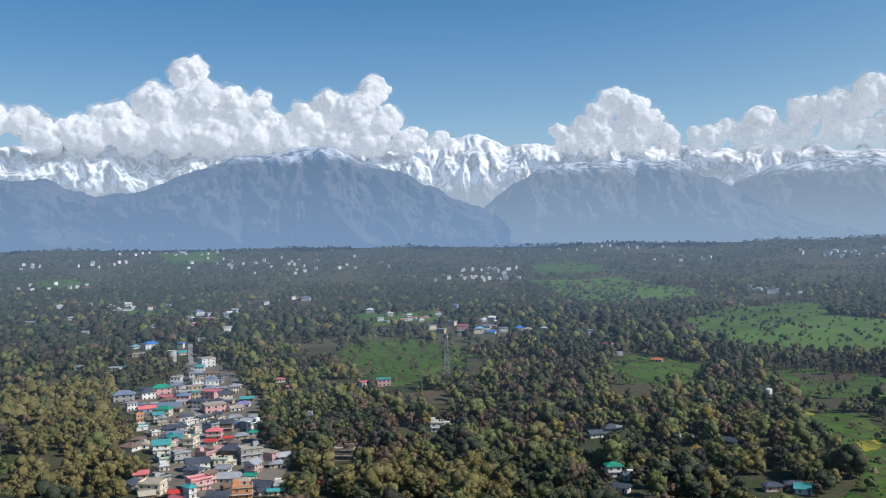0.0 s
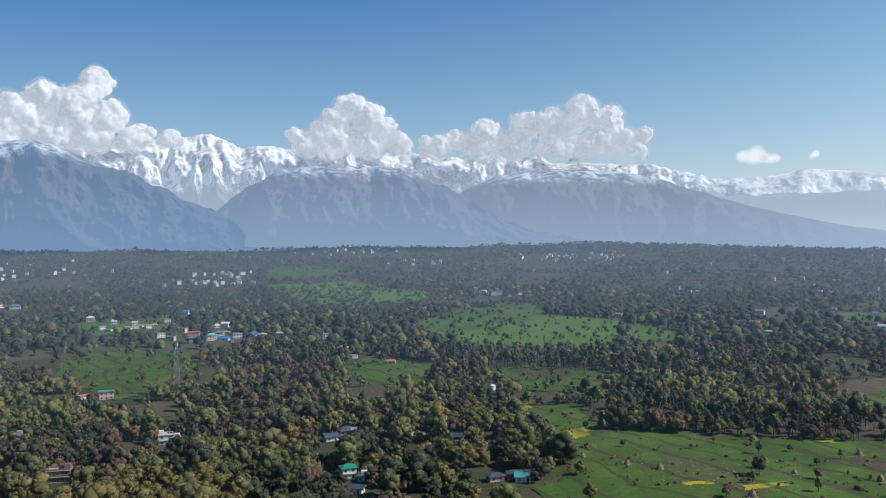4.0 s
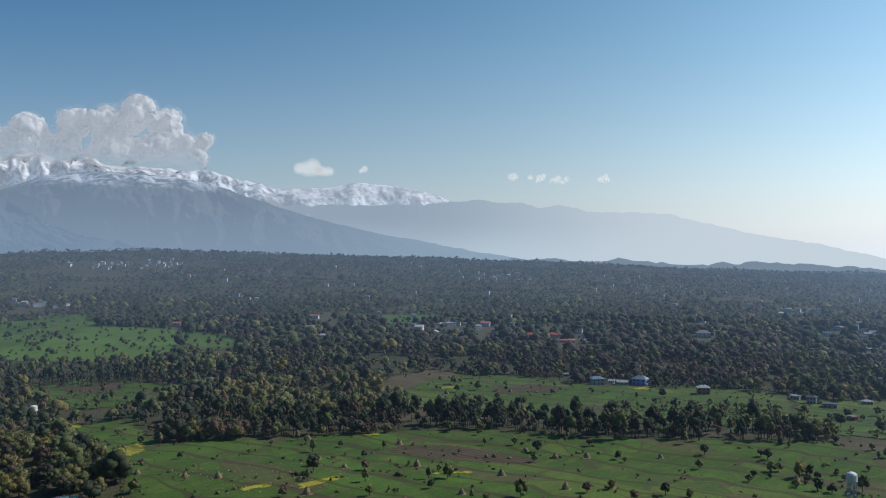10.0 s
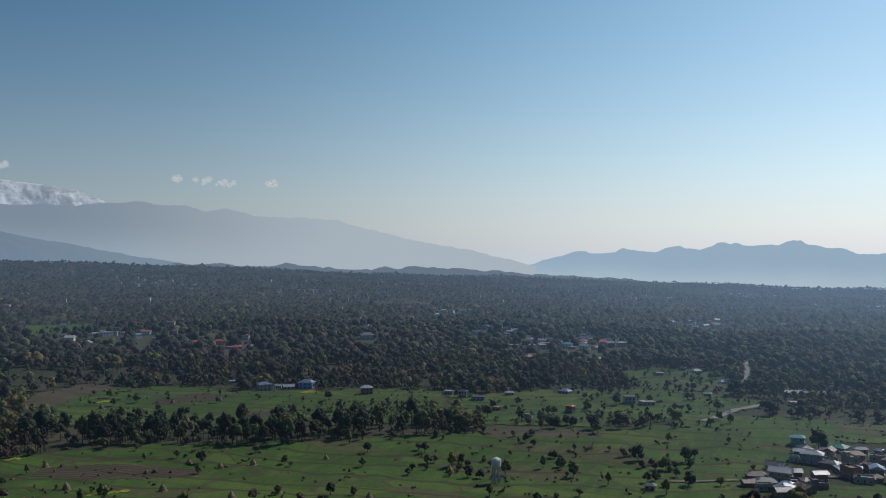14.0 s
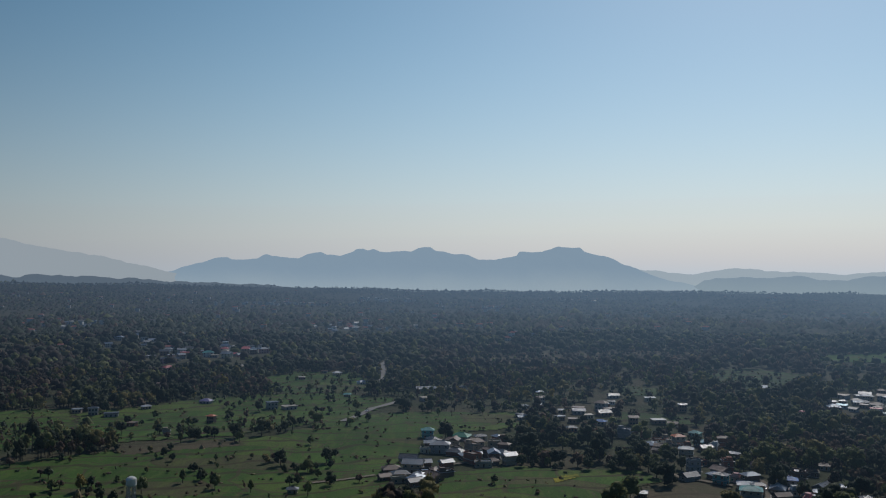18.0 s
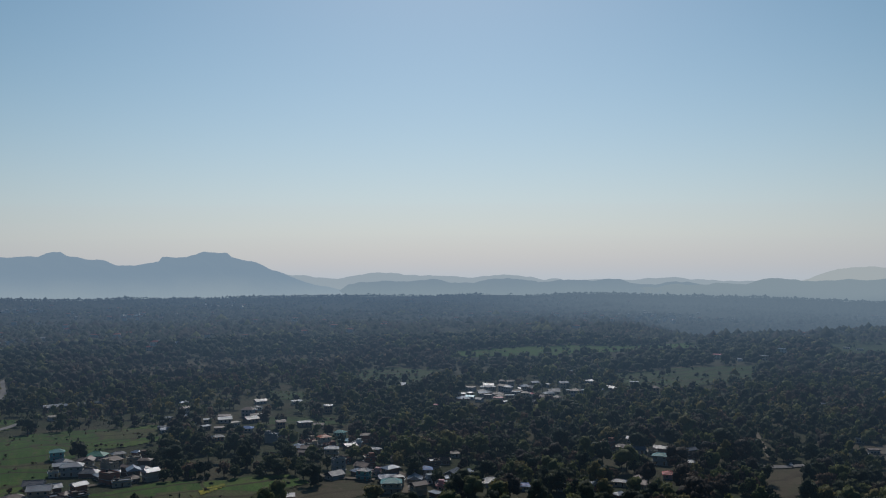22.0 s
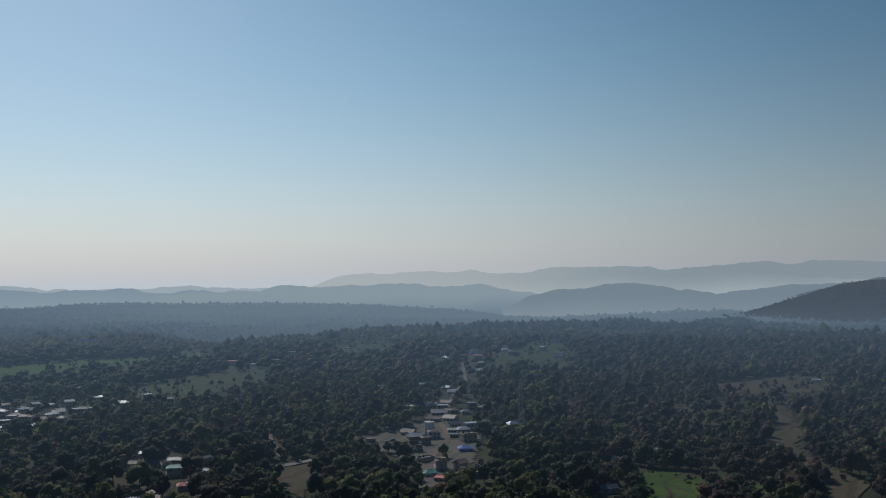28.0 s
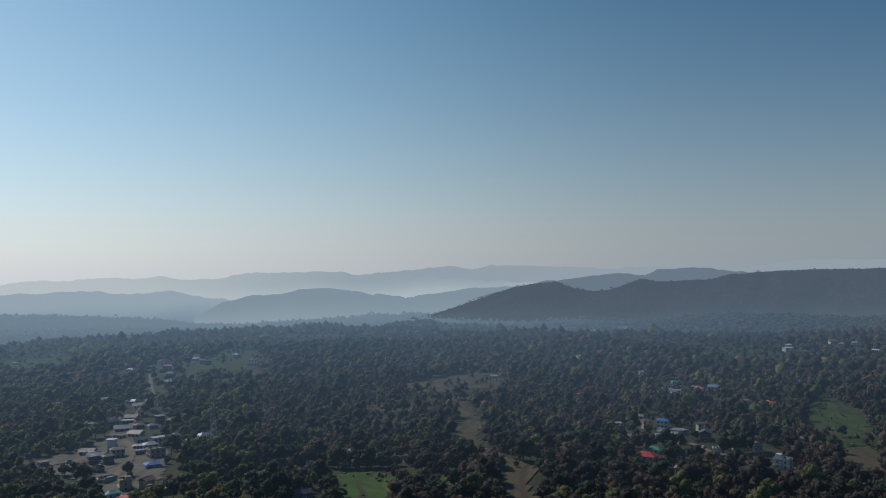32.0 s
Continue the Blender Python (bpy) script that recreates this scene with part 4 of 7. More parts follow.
def water_tower(x, y, hi, wide, label, material="wall_white", legs=True, dome=True):
    t = new("water_tower")
    t.matrix_basis = pose(x, y, float(ground_h(x, y)) - .2)
    tagged(t, label, "water tower")
    HOMES.append((x, y, wide + 2))
    top = wide * .75
    if legs:
        for i in range(6):
            a = i * math.tau / 6
            part("column", Shape().rod((math.cos(a) * wide * .42, math.sin(a) * wide * .42, 0), (math.cos(a) * wide * .4, math.sin(a) * wide * .4, hi), .3, .28, 6).mesh("column", "concrete"), t)
        for q in (.33, .66):
            s = Shape()
            for i in range(6):
                a, b = i * math.tau / 6, (i + 1) * math.tau / 6
                s.rod((math.cos(a) * wide * .41, math.sin(a) * wide * .41, hi * q), (math.cos(b) * wide * .41, math.sin(b) * wide * .41, hi * q), .2, .2, 4)
            part("ring_beam", s.mesh("ring_beam", "concrete"), t)
    else:
        part("drum", Shape().turned([(wide * .5, 0), (wide * .5, hi)], 16).mesh("drum", material), t)
    cap = [(wide * .53, hi + top), (wide * .4, hi + top * 1.18), (wide * .2, hi + top * 1.3), (.1, hi + top * 1.34)] if dome else [(wide * .55, hi + top), (wide * .55, hi + top + .2), (.1, hi + top + .5)]
    part("tank", Shape().turned([(wide * .3, hi - .1), (wide * .5, hi + .5), (wide * .52, hi + .6), (wide * .52, hi + top * .95)], 16).mesh("tank", material), t)
    part("cap", Shape().turned([(wide * .52, hi + top * .95)] + cap, 16).mesh("cap", material), t)


def stack_mesh(seed):
    rnd = random.Random(seed)
    s = Shape().turned([(1.5, 0), (1.75, .5), (1.7, 1.2), (1.45, 1.9), (1.0, 2.6), (.55, 3.2), (.2, 3.6), (.06, 3.9)], 11)
    s.v = [(a + rnd.uniform(-.13, .13), b + rnd.uniform(-.13, .13), c + rnd.uniform(-.1, .1) * (c > .1)) for a, b, c in s.v]
    return s.mesh("straw", "straw")


STACKS = [stack_mesh(i) for i in range(4)]


def haystack(x, y, size):
    h = new("haystack", STACKS[int(abs(x)) % 4])
    h.matrix_basis = pose(x, y, float(ground_h(x, y)) + .1, 0, 0, x * 37 % 360) @ Matrix.Scale(size, 4)
    tagged(h, "conical straw haystack on a green field", "haystack", "haystacks in the fields")
    r = 2.6 * size
    pts = [(x + r * math.cos(a) * (1 + .25 * math.sin(3 * a + x)), y + r * math.sin(a), float(ground_h(x, y)) + .5) for a in [i * math.tau / 14 for i in range(14)]]
    tagged(new("straw_litter", mesh_of("straw_litter", pts, [tuple(range(14))], ["straw"])), "thin ring of trodden straw on the ground", "straw", kind="stuff")


def hamlet(x, y, spread, n, seed, group, size=(6, 10), roofs=("white", "grey", "slate", "slate", "brown", "tan", "bluegrey", "pink", "teal", "brown"), walls=("white", "white", "cream", "tan", "grey", "pink", "brown"), styles=("hip", "gable", "gable", "flat", "flat"), wide=1.0):
    """Smaller houses and sheds that fill the gaps of a village, none on top of another."""
    rnd = random.Random(seed)
    tries = 0
    while n and tries < 600:
        tries += 1
        a, b = x + rnd.gauss(0, spread * wide), y + rnd.gauss(0, spread)
        w = rnd.uniform(*size)
        if math.hypot(a, b) > 3500:
            continue
        if all((a - hx) ** 2 + (b - hy) ** 2 > ((hw + w) * .52) ** 2 for hx, hy, hw in FOOT) and not any(f[2] == "wheat" and inside(np.array([a]), np.array([b]), f[0])[0] for f in FIELDS):
            house(a, b, w, rnd.choice(roofs), rnd.choice(walls), rnd.choice(styles), rnd.choice((1, 1, 2)), rnd.uniform(0, 180), group)
            n -= 1


def car_meshes(colour):
    body = Shape().poly([(-2, -.8, .3), (2, -.8, .3), (2, .8, .3), (-2, .8, .3), (-2.05, -.82, .8), (2.05, -.82, .75), (2.05, .82, .75), (-2.05, .82, .8), (-1.9, -.78, .95), (1.1, -.78, .95), (1.1, .78, .95), (-1.9, .78, .95)],
                        [(3, 2, 1, 0), (0, 1, 5, 4), (1, 2, 6, 5), (2, 3, 7, 6), (3, 0, 4, 7), (4, 5, 9, 8), (5, 6, 10, 9), (6, 7, 11, 10), (7, 4, 8, 11), (8, 9, 10, 11)])
    cabin = Shape().poly([(-1.8, -.74, .94), (.95, -.74, .94), (.95, .74, .94), (-1.8, .74, .94), (-1.5, -.62, 1.42), (.3, -.62, 1.42), (.3, .62, 1.42), (-1.5, .62, 1.42)], [(0, 1, 5, 4), (1, 2, 6, 5), (2, 3, 7, 6), (3, 0, 4, 7), (4, 5, 6, 7)])
    roof = Shape().box(-1.5, -.63, 1.42, .32, .63, 1.5)
    wheel = Shape().rod((0, -.11, 0), (0, .11, 0), .32, .32, 10)
    return body.mesh("body", "car_" + colour), cabin.mesh("glass", "window_dark"), roof.mesh("roof", "car_" + colour), wheel.mesh("wheel", "black_plastic")


CARS = {}


def car(x, y, turn, colour):
    """A small parked hatchback."""
    CARS.setdefault(colour, car_meshes(colour))
    body, glass, roof, wheel = CARS[colour]
    c = new("car")
    c.matrix_basis = pose(x, y, float(ground_h(x, y)) + 1.15, 0, 0, turn)
    tagged(c, f"small {colour} hatchback car parked beside the road", "car", "parked cars")
    part("body", body, c)
    part("window_band", glass, c, "dark glass windows")
    part("roof", roof, c)
    for sx in (-1.25, 1.25):
        for sy in (-.78, .78):
            part("wheel", wheel, c, "", pose(sx, sy, .32))
    HOMES.append((x, y, 5))


# ---- fields, woods and roads ----
field("wheat", [(-106, 821), (-113, 1005), (-60, 1084), (28, 981), (18, 801), (-13, 755), (-44, 704), (-73, 770)], "green field with brown earth patches", 0.212, .04)
field("dry_grass", [(-38, 679), (-12, 701), (6, 676), (1, 639), (-28, 645)], "dry brown clearing beside a field", 0.312, .15)
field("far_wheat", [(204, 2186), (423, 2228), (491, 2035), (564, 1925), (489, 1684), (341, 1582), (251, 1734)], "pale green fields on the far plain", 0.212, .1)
field("far_wheat", [(308, 1029), (365, 1129), (554, 1304), (627, 1246), (629, 1157), (478, 892), (385, 905), (338, 962)], "green fields of the middle valley", 0.224, .08)
field("far_wheat", [(629, 1157), (652, 1112), (634, 1007), (550, 879), (521, 929)], "green field strip of the middle valley", 0.236, .08)
field("far_wheat", [(342, 1271), (467, 1444), (678, 1596), (587, 1333), (392, 1115), (314, 1062)], "grassland of the middle valley", 0.248, .12)
field("wheat", [(152, 835), (193, 892), (230, 857), (243, 822), (202, 714), (173, 685), (153, 706)], "green field by a woodland edge", 0.224, .05)
field("ploughed", [(130, 712), (164, 715), (162, 667), (143, 639), (123, 666)], "bare ploughed brown field", 0.392, .0)
field("wheat", [(292, 814), (343, 808), (389, 716), (335, 636), (272, 640), (259, 695)], "green field with scattered trees", 0.236, .1)
field("ploughed", [(301, 777), (355, 780), (354, 752), (309, 727)], "brown stubble strip between green fields", 0.404, .03)
field("wheat", [(244, 596), (283, 586), (256, 498), (244, 445), (218, 417), (217, 464), (226, 543)], "green terraced field with scattered trees", 0.248, .08)
field("wheat", [(166, 391), (183, 398), (231, 468), (260, 500), (298, 475), (370, 428), (429, 384), (460, 319), (531, 225), (379, 161), (235, 239), (155, 338)], "broad green wheat field with low banks", 0.26, .0)
field("wheat", [(504, 550), (607, 594), (659, 547), (648, 450), (703, 376), (718, 304), (588, 249), (543, 310), (512, 356), (486, 435), (454, 473)], "long green field before a wooded slope", 0.272, .02)
field("dry_grass", [(490, 567), (551, 613), (616, 626), (631, 594), (509, 552)], "dry red-brown clearing at the wood edge", 0.324, .05)
field("ploughed", [(566, 506), (615, 497), (627, 458), (590, 459), (554, 484)], "brown ploughed plots inside green fields", 0.416, .0)
field("ploughed", [(344, 393), (367, 389), (389, 355), (397, 332), (393, 309), (376, 322), (348, 359)], "brown ploughed plots inside green fields", 0.428, .0)
field("ploughed", [(561, 416), (572, 399), (590, 373), (554, 381)], "brown ploughed plot in a green field", 0.44, .0)
field("wheat", [(308, 449), (432, 361), (538, 221), (572, 179), (598, 111), (664, 25), (630, 1), (544, 20), (445, 57), (372, 92), (229, 333)], "broad green wheat field with low banks", 0.284, .0)
field("wheat", [(684, 287), (813, 176), (810, 94), (771, 68), (667, 74), (594, 147), (573, 228)], "green fields with scattered houses", 0.296, .04)
field("wheat", [(923, 193), (969, 163), (974, 103), (883, 74), (816, 86), (819, 152)], "green plot below a village", 0.308, .05)
field("meadow", [(583, 395), (648, 370), (677, 310), (647, 267), (591, 270), (577, 330)], "grassy field edge with scattered trees", 0.212, .1)
field("wheat", [(553, 215), (579, 121), (687, 72), (715, 34), (704, -56), (648, -56), (612, -2), (582, 28), (527, 45), (470, 28), (389, 38), (399, 155)], "green wheat field beside a village", 0.32, .0)
field("wheat", [(437, 10), (504, -1), (521, -41), (511, -74), (509, -114), (485, -119), (464, -98), (433, -74), (381, -60), (387, 9)], "bright green field below the village", 0.332, .0)
field("dry_grass", [(450, -94), (476, -112), (490, -142), (483, -156), (450, -142), (431, -102)], "bare brown plot beside the village", 0.336, .0)
field("wheat", [(706, 275), (738, 199), (802, 129), (786, 38), (677, 71), (613, 165), (602, 234)], "green fields along a road", 0.344, .04)
field("meadow", [(866, -170), (844, -205), (789, -187), (803, -163)], "thin green meadow under scattered trees", 0.224, .2)
field("meadow", [(983, -298), (1013, -362), (919, -379), (836, -310), (891, -288)], "thin green meadow under scattered trees", 0.236, .2)
field("far_wheat", [(1138, -485), (1163, -609), (1179, -740), (1058, -664), (1065, -542), (1091, -465)], "pale green field strip on the plain", 0.26, .1)
field("meadow", [(689, -136), (701, -194), (670, -194), (666, -140)], "thin green meadow under scattered trees", 0.248, .2)
field("dry_grass", [(1091, -3), (1200, -95), (1222, -257), (1211, -368), (1100, -297), (1046, -124), (1028, -16)], "long dry brown slope", 0.348, .75)
field("far_wheat", [(1131, -494), (1154, -692), (1183, -942), (1085, -866), (1053, -631), (1081, -472)], "pale green field strip on the plain", 0.272, .1)
field("meadow", [(879, -574), (871, -667), (846, -757), (773, -696), (757, -579), (787, -542)], "green meadow with single trees", 0.26, .08)
field("meadow", [(977, -287), (985, -358), (922, -375), (850, -309), (891, -274)], "green meadow with single trees", 0.272, .15)
field("meadow", [(713, -136), (711, -171), (685, -179), (680, -147)], "thin green meadow under scattered trees", 0.284, .2)
field("meadow", [(1079, -1117), (987, -1161), (871, -1024), (982, -1029)], "small green meadow", 0.296, .1)
field("meadow", [(641, -1089), (625, -1142), (565, -1048), (600, -1019)], "small green meadow", 0.308, .1)
field("meadow", [(695, -1036), (684, -1066), (623, -978), (641, -958)], "small green meadow", 0.32, .1)
field("dry_grass", [(455, -488), (423, -530), (382, -491), (410, -450)], "bare brown sports ground", 0.36, .0)
field("dry_grass", [(415, -373), (409, -407), (382, -380), (346, -337), (378, -348)], "bare brown yard", 0.372, .05)
field("dry_grass", [(284, -516), (259, -532), (257, -503), (269, -492)], "brown stony plot by a wood", 0.384, .05)
field("wheat", [(229, -503), (207, -514), (182, -488), (152, -399), (180, -393)], "small bright green field in the woods", 0.356, .0)
field("wheat", [(163, -504), (135, -490), (137, -473), (154, -481)], "small bright green field in the woods", 0.368, .05)
field("dry_grass", [(246, -801), (220, -787), (187, -705), (152, -585), (140, -567), (105, -524), (87, -447), (73, -386), (84, -384), (113, -490), (133, -546), (190, -628), (206, -704)], "dry winding grass valley", 0.396, .03)
field("dry_grass", [(319, -883), (297, -990), (243, -991), (213, -920), (253, -840), (289, -824)], "dry brown slope", 0.408, .1)
field("meadow", [(-66, -758), (-96, -890), (-109, -755), (-105, -668), (-78, -622)], "sloping green field", 0.332, .03)
field("dry_grass", [(-71, -614), (-96, -646), (-103, -628), (-90, -552), (-71, -558)], "dry earth bank", 0.42, .05)
field("meadow", [(170, -1494), (62, -1532), (-122, -1416), (-108, -1180), (-46, -1124), (-1, -1204)], "green field on the plateau edge", 0.284, .3)
field("wheat", [(-248, 488), (-230, 477), (-218, 454), (-226, 445)], "green field in the woods", 0.38, .04)
field("wheat", [(-11, 931), (19, 951), (24, 866), (-10, 822)], "green field on the slope", 0.392, .15)
field("far_wheat", [(-1048, 3167), (-1006, 3444), (-847, 3339), (-738, 2873), (-868, 2785)], "pale terraced fields on the far slope", 0.296, .1)
field("far_wheat", [(-994, 2103), (-979, 2254), (-869, 2160), (-804, 1938), (-918, 1967)], "dull rise on the far plain", 0.308, .1)
field("far_wheat", [(-561, 1490), (-504, 1615), (-431, 1471), (-487, 1386)], "pale green fields on the far plain", 0.32, .15)
field("far_wheat", [(258, 2752), (418, 2881), (509, 2679), (388, 2361), (252, 2373)], "dull fields on the far plain", 0.332, .1)
field("far_wheat", [(-168, 1406), (-24, 1494), (12, 1321), (-99, 1221)], "pale fields on the far plain", 0.344, .1)
field("far_wheat", [(973, 1143), (1169, 1190), (1093, 1063), (907, 1015)], "pale green strip on the far plain", 0.356, .15)
field("yard", [(-258, 688), (-243, 744), (-259, 877), (-224, 871), (-148, 676), (-114, 536), (-89, 472), (-80, 407), (-142, 403), (-165, 493), (-213, 600)], "trodden earth and yards between houses", 0.432, .4)
field("yard", [(435, -474), (439, -532), (466, -611), (375, -543), (331, -478), (295, -411), (305, -388), (380, -458)], "dusty yards between village houses", 0.444, .6)
field("meadow", [(1043, -1080), (1114, -1244), (1019, -1214), (878, -1046), (917, -961)], "green meadow on the plateau edge", 0.452, .06)
field("meadow", [(651, -952), (772, -1311), (675, -1233), (576, -1036), (609, -922)], "green meadow between houses on the plateau edge", 0.458, .1)
field("meadow", [(918, -292), (1006, -348), (967, -397), (895, -360)], "green meadow with single trees", 0.464, .1)
field("meadow", [(754, -501), (854, -580), (861, -700), (834, -752), (747, -669), (712, -549)], "green meadow with single trees", 0.470, .08)
field("dry_grass", [(555, 215), (582, 141), (559, 131), (534, 199)], "dry brown strip between green fields", 0.476, .05)
field("mustard", [(262, 360), (284, 357), (283, 352), (259, 354)], "yellow flowering mustard strip", 0.512, .0)
field("mustard", [(236, 375), (253, 371), (253, 366), (234, 370)], "yellow flowering mustard strip", 0.524, .0)
field("mustard", [(328, 333), (346, 324), (343, 320), (325, 329)], "yellow flowering mustard strip", 0.536, .0)
field("mustard", [(360, 430), (373, 427), (370, 422), (358, 426)], "yellow flowering mustard strip", 0.548, .0)
field("mustard", [(537, 536), (556, 534), (550, 526), (534, 529)], "yellow flowering mustard strip", 0.56, .0)
field("mustard", [(662, 420), (676, 418), (661, 407), (651, 412)], "yellow flowering mustard strip", 0.572, .0)
field("mustard", [(239, 604), (251, 606), (245, 583), (233, 580)], "yellow flowering mustard patch", 0.584, .0)
field("mustard", [(232, 498), (248, 508), (238, 478), (228, 470)], "yellow flowering mustard patch", 0.596, .0)
field("mustard", [(487, -56), (499, -74), (491, -74), (479, -58)], "yellow flowering mustard strip", 0.608, .0)
BELTS = []
BELTS.append(([(333, 586), (336, 507), (400, 463), (476, 426), (499, 346), (540, 288), (577, 244), (532, 225), (460, 319), (432, 387), (372, 430), (311, 470), (308, 535)], 0.95))
BELTS.append(([(264, 922), (324, 891), (402, 798), (374, 743), (309, 783), (250, 837)], 0.85))
THIN = []
THIN.append(([(-268, 694), (-259, 762), (-274, 918), (-234, 913), (-146, 688), (-110, 535), (-84, 472), (-77, 413), (-147, 408), (-166, 492), (-217, 600)], 0.22))
THIN.append(([(618, 24), (655, -39), (490, -30), (459, 41), (520, 41)], 0.6))
THIN.append(([(682, -162), (657, -202), (536, -177), (511, -205), (443, -192), (449, -124), (538, -128)], 0.5))
THIN.append(([(829, -352), (860, -540), (671, -421), (685, -291)], 0.3))
THIN.append(([(445, -478), (449, -540), (518, -661), (609, -800), (786, -1109), (710, -1046), (438, -635), (342, -512), (286, -422), (299, -374), (368, -395)], 0.3))
THIN.append(([(549, -359), (503, -379), (370, -279), (400, -241)], 0.4))
THIN.append(([(78, -761), (28, -778), (-19, -617), (-50, -588), (-45, -533), (-9, -560), (57, -545)], 0.4))
THIN.append(([(71, -1010), (-2, -980), (-1, -855), (59, -835)], 0.3))
THIN.append(([(1109, -189), (1064, -468), (990, -622), (875, -549), (814, -302), (803, -137)], 0.6))
THIN.append(([(862, 42), (828, -196), (690, -163), (702, -29), (777, 47)], 0.7))
THIN.append(([(-222, 1130), (-148, 1394), (140, 1890), (62, 852), (-129, 883)], 0.35))
THIN.append(([(616, -269), (557, -383), (453, -311), (513, -224)], 0.8))
THIN.append(([(377, -846), (272, -906), (182, -649), (261, -626)], 0.5))
GROVES = []
GROVES.append(([(521, 107), (547, 84), (531, 69), (482, 61), (462, 91)], 0.55))
GROVES.append(([(500, 154), (516, 135), (469, 121), (457, 139)], 0.3))
GROVES.append(([(623, 170), (633, 120), (669, 73), (628, 68), (600, 114), (584, 159)], 0.45))
GROVES.append(([(528, 110), (535, 66), (466, 58), (465, 91)], 0.4))
GROVES.append(([(574, 247), (605, 209), (623, 170), (584, 159), (532, 229)], 0.5))
GROVES.append(([(589, 387), (648, 341), (602, 317), (562, 356)], 0.35))
GROVES.append(([(593, 353), (635, 346), (669, 300), (611, 260), (513, 214), (505, 230), (560, 278), (543, 314)], 0.5))
GROVES.append(([(584, 248), (634, 174), (691, 66), (650, 62), (595, 163), (552, 231)], 0.38))
GROVES.append(([(783, 194), (855, 146), (846, 81), (801, 77), (756, 183)], 0.4))
GROVES.append(([(432, 217), (472, 211), (488, 175), (449, 158), (428, 192)], 0.3))
LUSH = []
LUSH.append(([(-366, 721), (-265, 702), (-191, 562), (-129, 394), (-200, 393)], 0.75))
LUSH.append(([(-106, 518), (-28, 499), (32, 450), (28, 391), (-82, 397)], 0.6))
LUSH.append(([(-280, 1072), (-188, 1022), (-108, 630), (-143, 680)], 0.5))
DRY = []
DRY.append(([(850, -1450), (-330, -1700), (-120, -420), (60, -400), (230, -420)], 0.5))
DRY.append(([(384, -848), (294, -894), (195, -647), (257, -616)], 0.9))
DRY.append(([(196, -843), (104, -901), (66, -671), (115, -596)], 0.8))
DRY.append(([(89, -526), (-90, -552), (-80, -493), (78, -458)], 0.7))
DRY.append(([(769, 867), (1230, 522), (808, 343), (546, 555)], 0.5))
DRY.append(([(62, 852), (144, 849), (94, 556), (26, 564)], 0.5))
DRY.append(([(-73, 542), (-24, 541), (-20, 462), (-58, 477)], 0.5))
DRY.append(([(1232, 28), (1186, -522), (855, -376), (907, 21)], 0.6))
strip("road", "winding grey village road", [(-126, 439), (-130, 464), (-137, 497), (-150, 536), (-161, 572), (-167, 600), (-178, 625), (-193, 676), (-212, 750), (-259, 896), (-292, 1009)], 5, "road_grey", 0.9)
strip("road", "grey country road through fields", [(656, 78), (686, 72), (734, 63), (758, 50), (783, 38)], 6, "road_grey", 0.92)
strip("road", "grey country road through fields", [(853, 72), (914, 69), (958, 70), (1031, 78), (1102, 72), (1123, 63)], 6, "road_grey", 0.94)
strip("path", "pale earth path beside houses", [(479, 74), (486, 58), (497, 41)], 3, "trodden_earth", 0.96)
strip("path", "pale earth path beside houses", [(526, -3), (532, -14)], 4, "trodden_earth", 0.98)
strip("path", "earth track through the woods", [(434, -399), (473, -427), (497, -445)], 3, "trodden_earth", 1.0)
strip("road", "pale road on an earth bank", [(415, -377), (413, -389), (412, -408)], 6, "road_grey", 1.02)
strip("road", "dusty village street", [(307, -417), (326, -434), (352, -452), (378, -504), (393, -528), (431, -568), (457, -610), (509, -694), (576, -807), (693, -966)], 4.5, "trodden_earth", 1.04)
strip("path", "dusty yard track", [(427, -466), (418, -489), (390, -496)], 3, "trodden_earth", 1.06)
strip("path", "pale path through the valley", [(156, -570), (133, -571)], 2, "trodden_earth", 1.08)
strip("road", "dusty lane through the hamlet", [(43, -673), (27, -623), (12, -601), (4, -582), (-9, -574), (-29, -581)], 4, "trodden_earth", 1.1)
strip("road", "lane through the woods", [(-16, -864), (-29, -778), (-46, -728), (-54, -652), (-73, -642)], 4, "trodden_earth", 1.12)
strip("road", "dusty village street", [(503, -170), (488, -175), (474, -173), (446, -161)], 4.5, "trodden_earth", 1.14)
strip("path", "earth lane beside a field", [(510, -122), (495, -131), (481, -155)], 4, "trodden_earth", 1.16)

# ---- villages ----
house(-331, 989, 15.2, "blue", "white", "hip", 2, group="houses of the roadside village")
house(-350, 995, 7.8, "cyan", "white", "hip", 1, group="houses of the roadside village")
house(-326, 936, 13.1, "tan", "tan", "flat", 1, group="houses of the roadside village")
house(-295, 984, 6.8, "blue", "white", "hip", 2, group="houses of the roadside village")
house(-279, 934, 9.1, "teal", "cream", "gable", 1, group="houses of the roadside village")
house(-230, 849, 13.6, "tan", "white", "flat", 3, group="houses of the roadside village")
house(-317, 845, 10.8, "white", "white", "flat", 1, group="houses of the roadside village")
house(-309, 853, 5.0, "teal", "white", "hip", 1, group="houses of the roadside village")
house(-228, 818, 9.0, "teal", "white", "hip", 2, group="houses of the roadside village")
house(-221, 780, 10.8, "grey", "white", "flat", 2, group="houses of the roadside village")
house(-206, 775, 10.7, "brown", "tan", "gable", 2, group="houses of the roadside village")
house(-209, 742, 9.2, "tan", "white", "flat", 2, group="houses of the roadside village")
house(-202, 707, 10.8, "tan", "tan", "flat", 2, group="houses of the roadside village")
house(-194, 730, 11.1, "grey", "white", "flat", 2, group="houses of the roadside village")
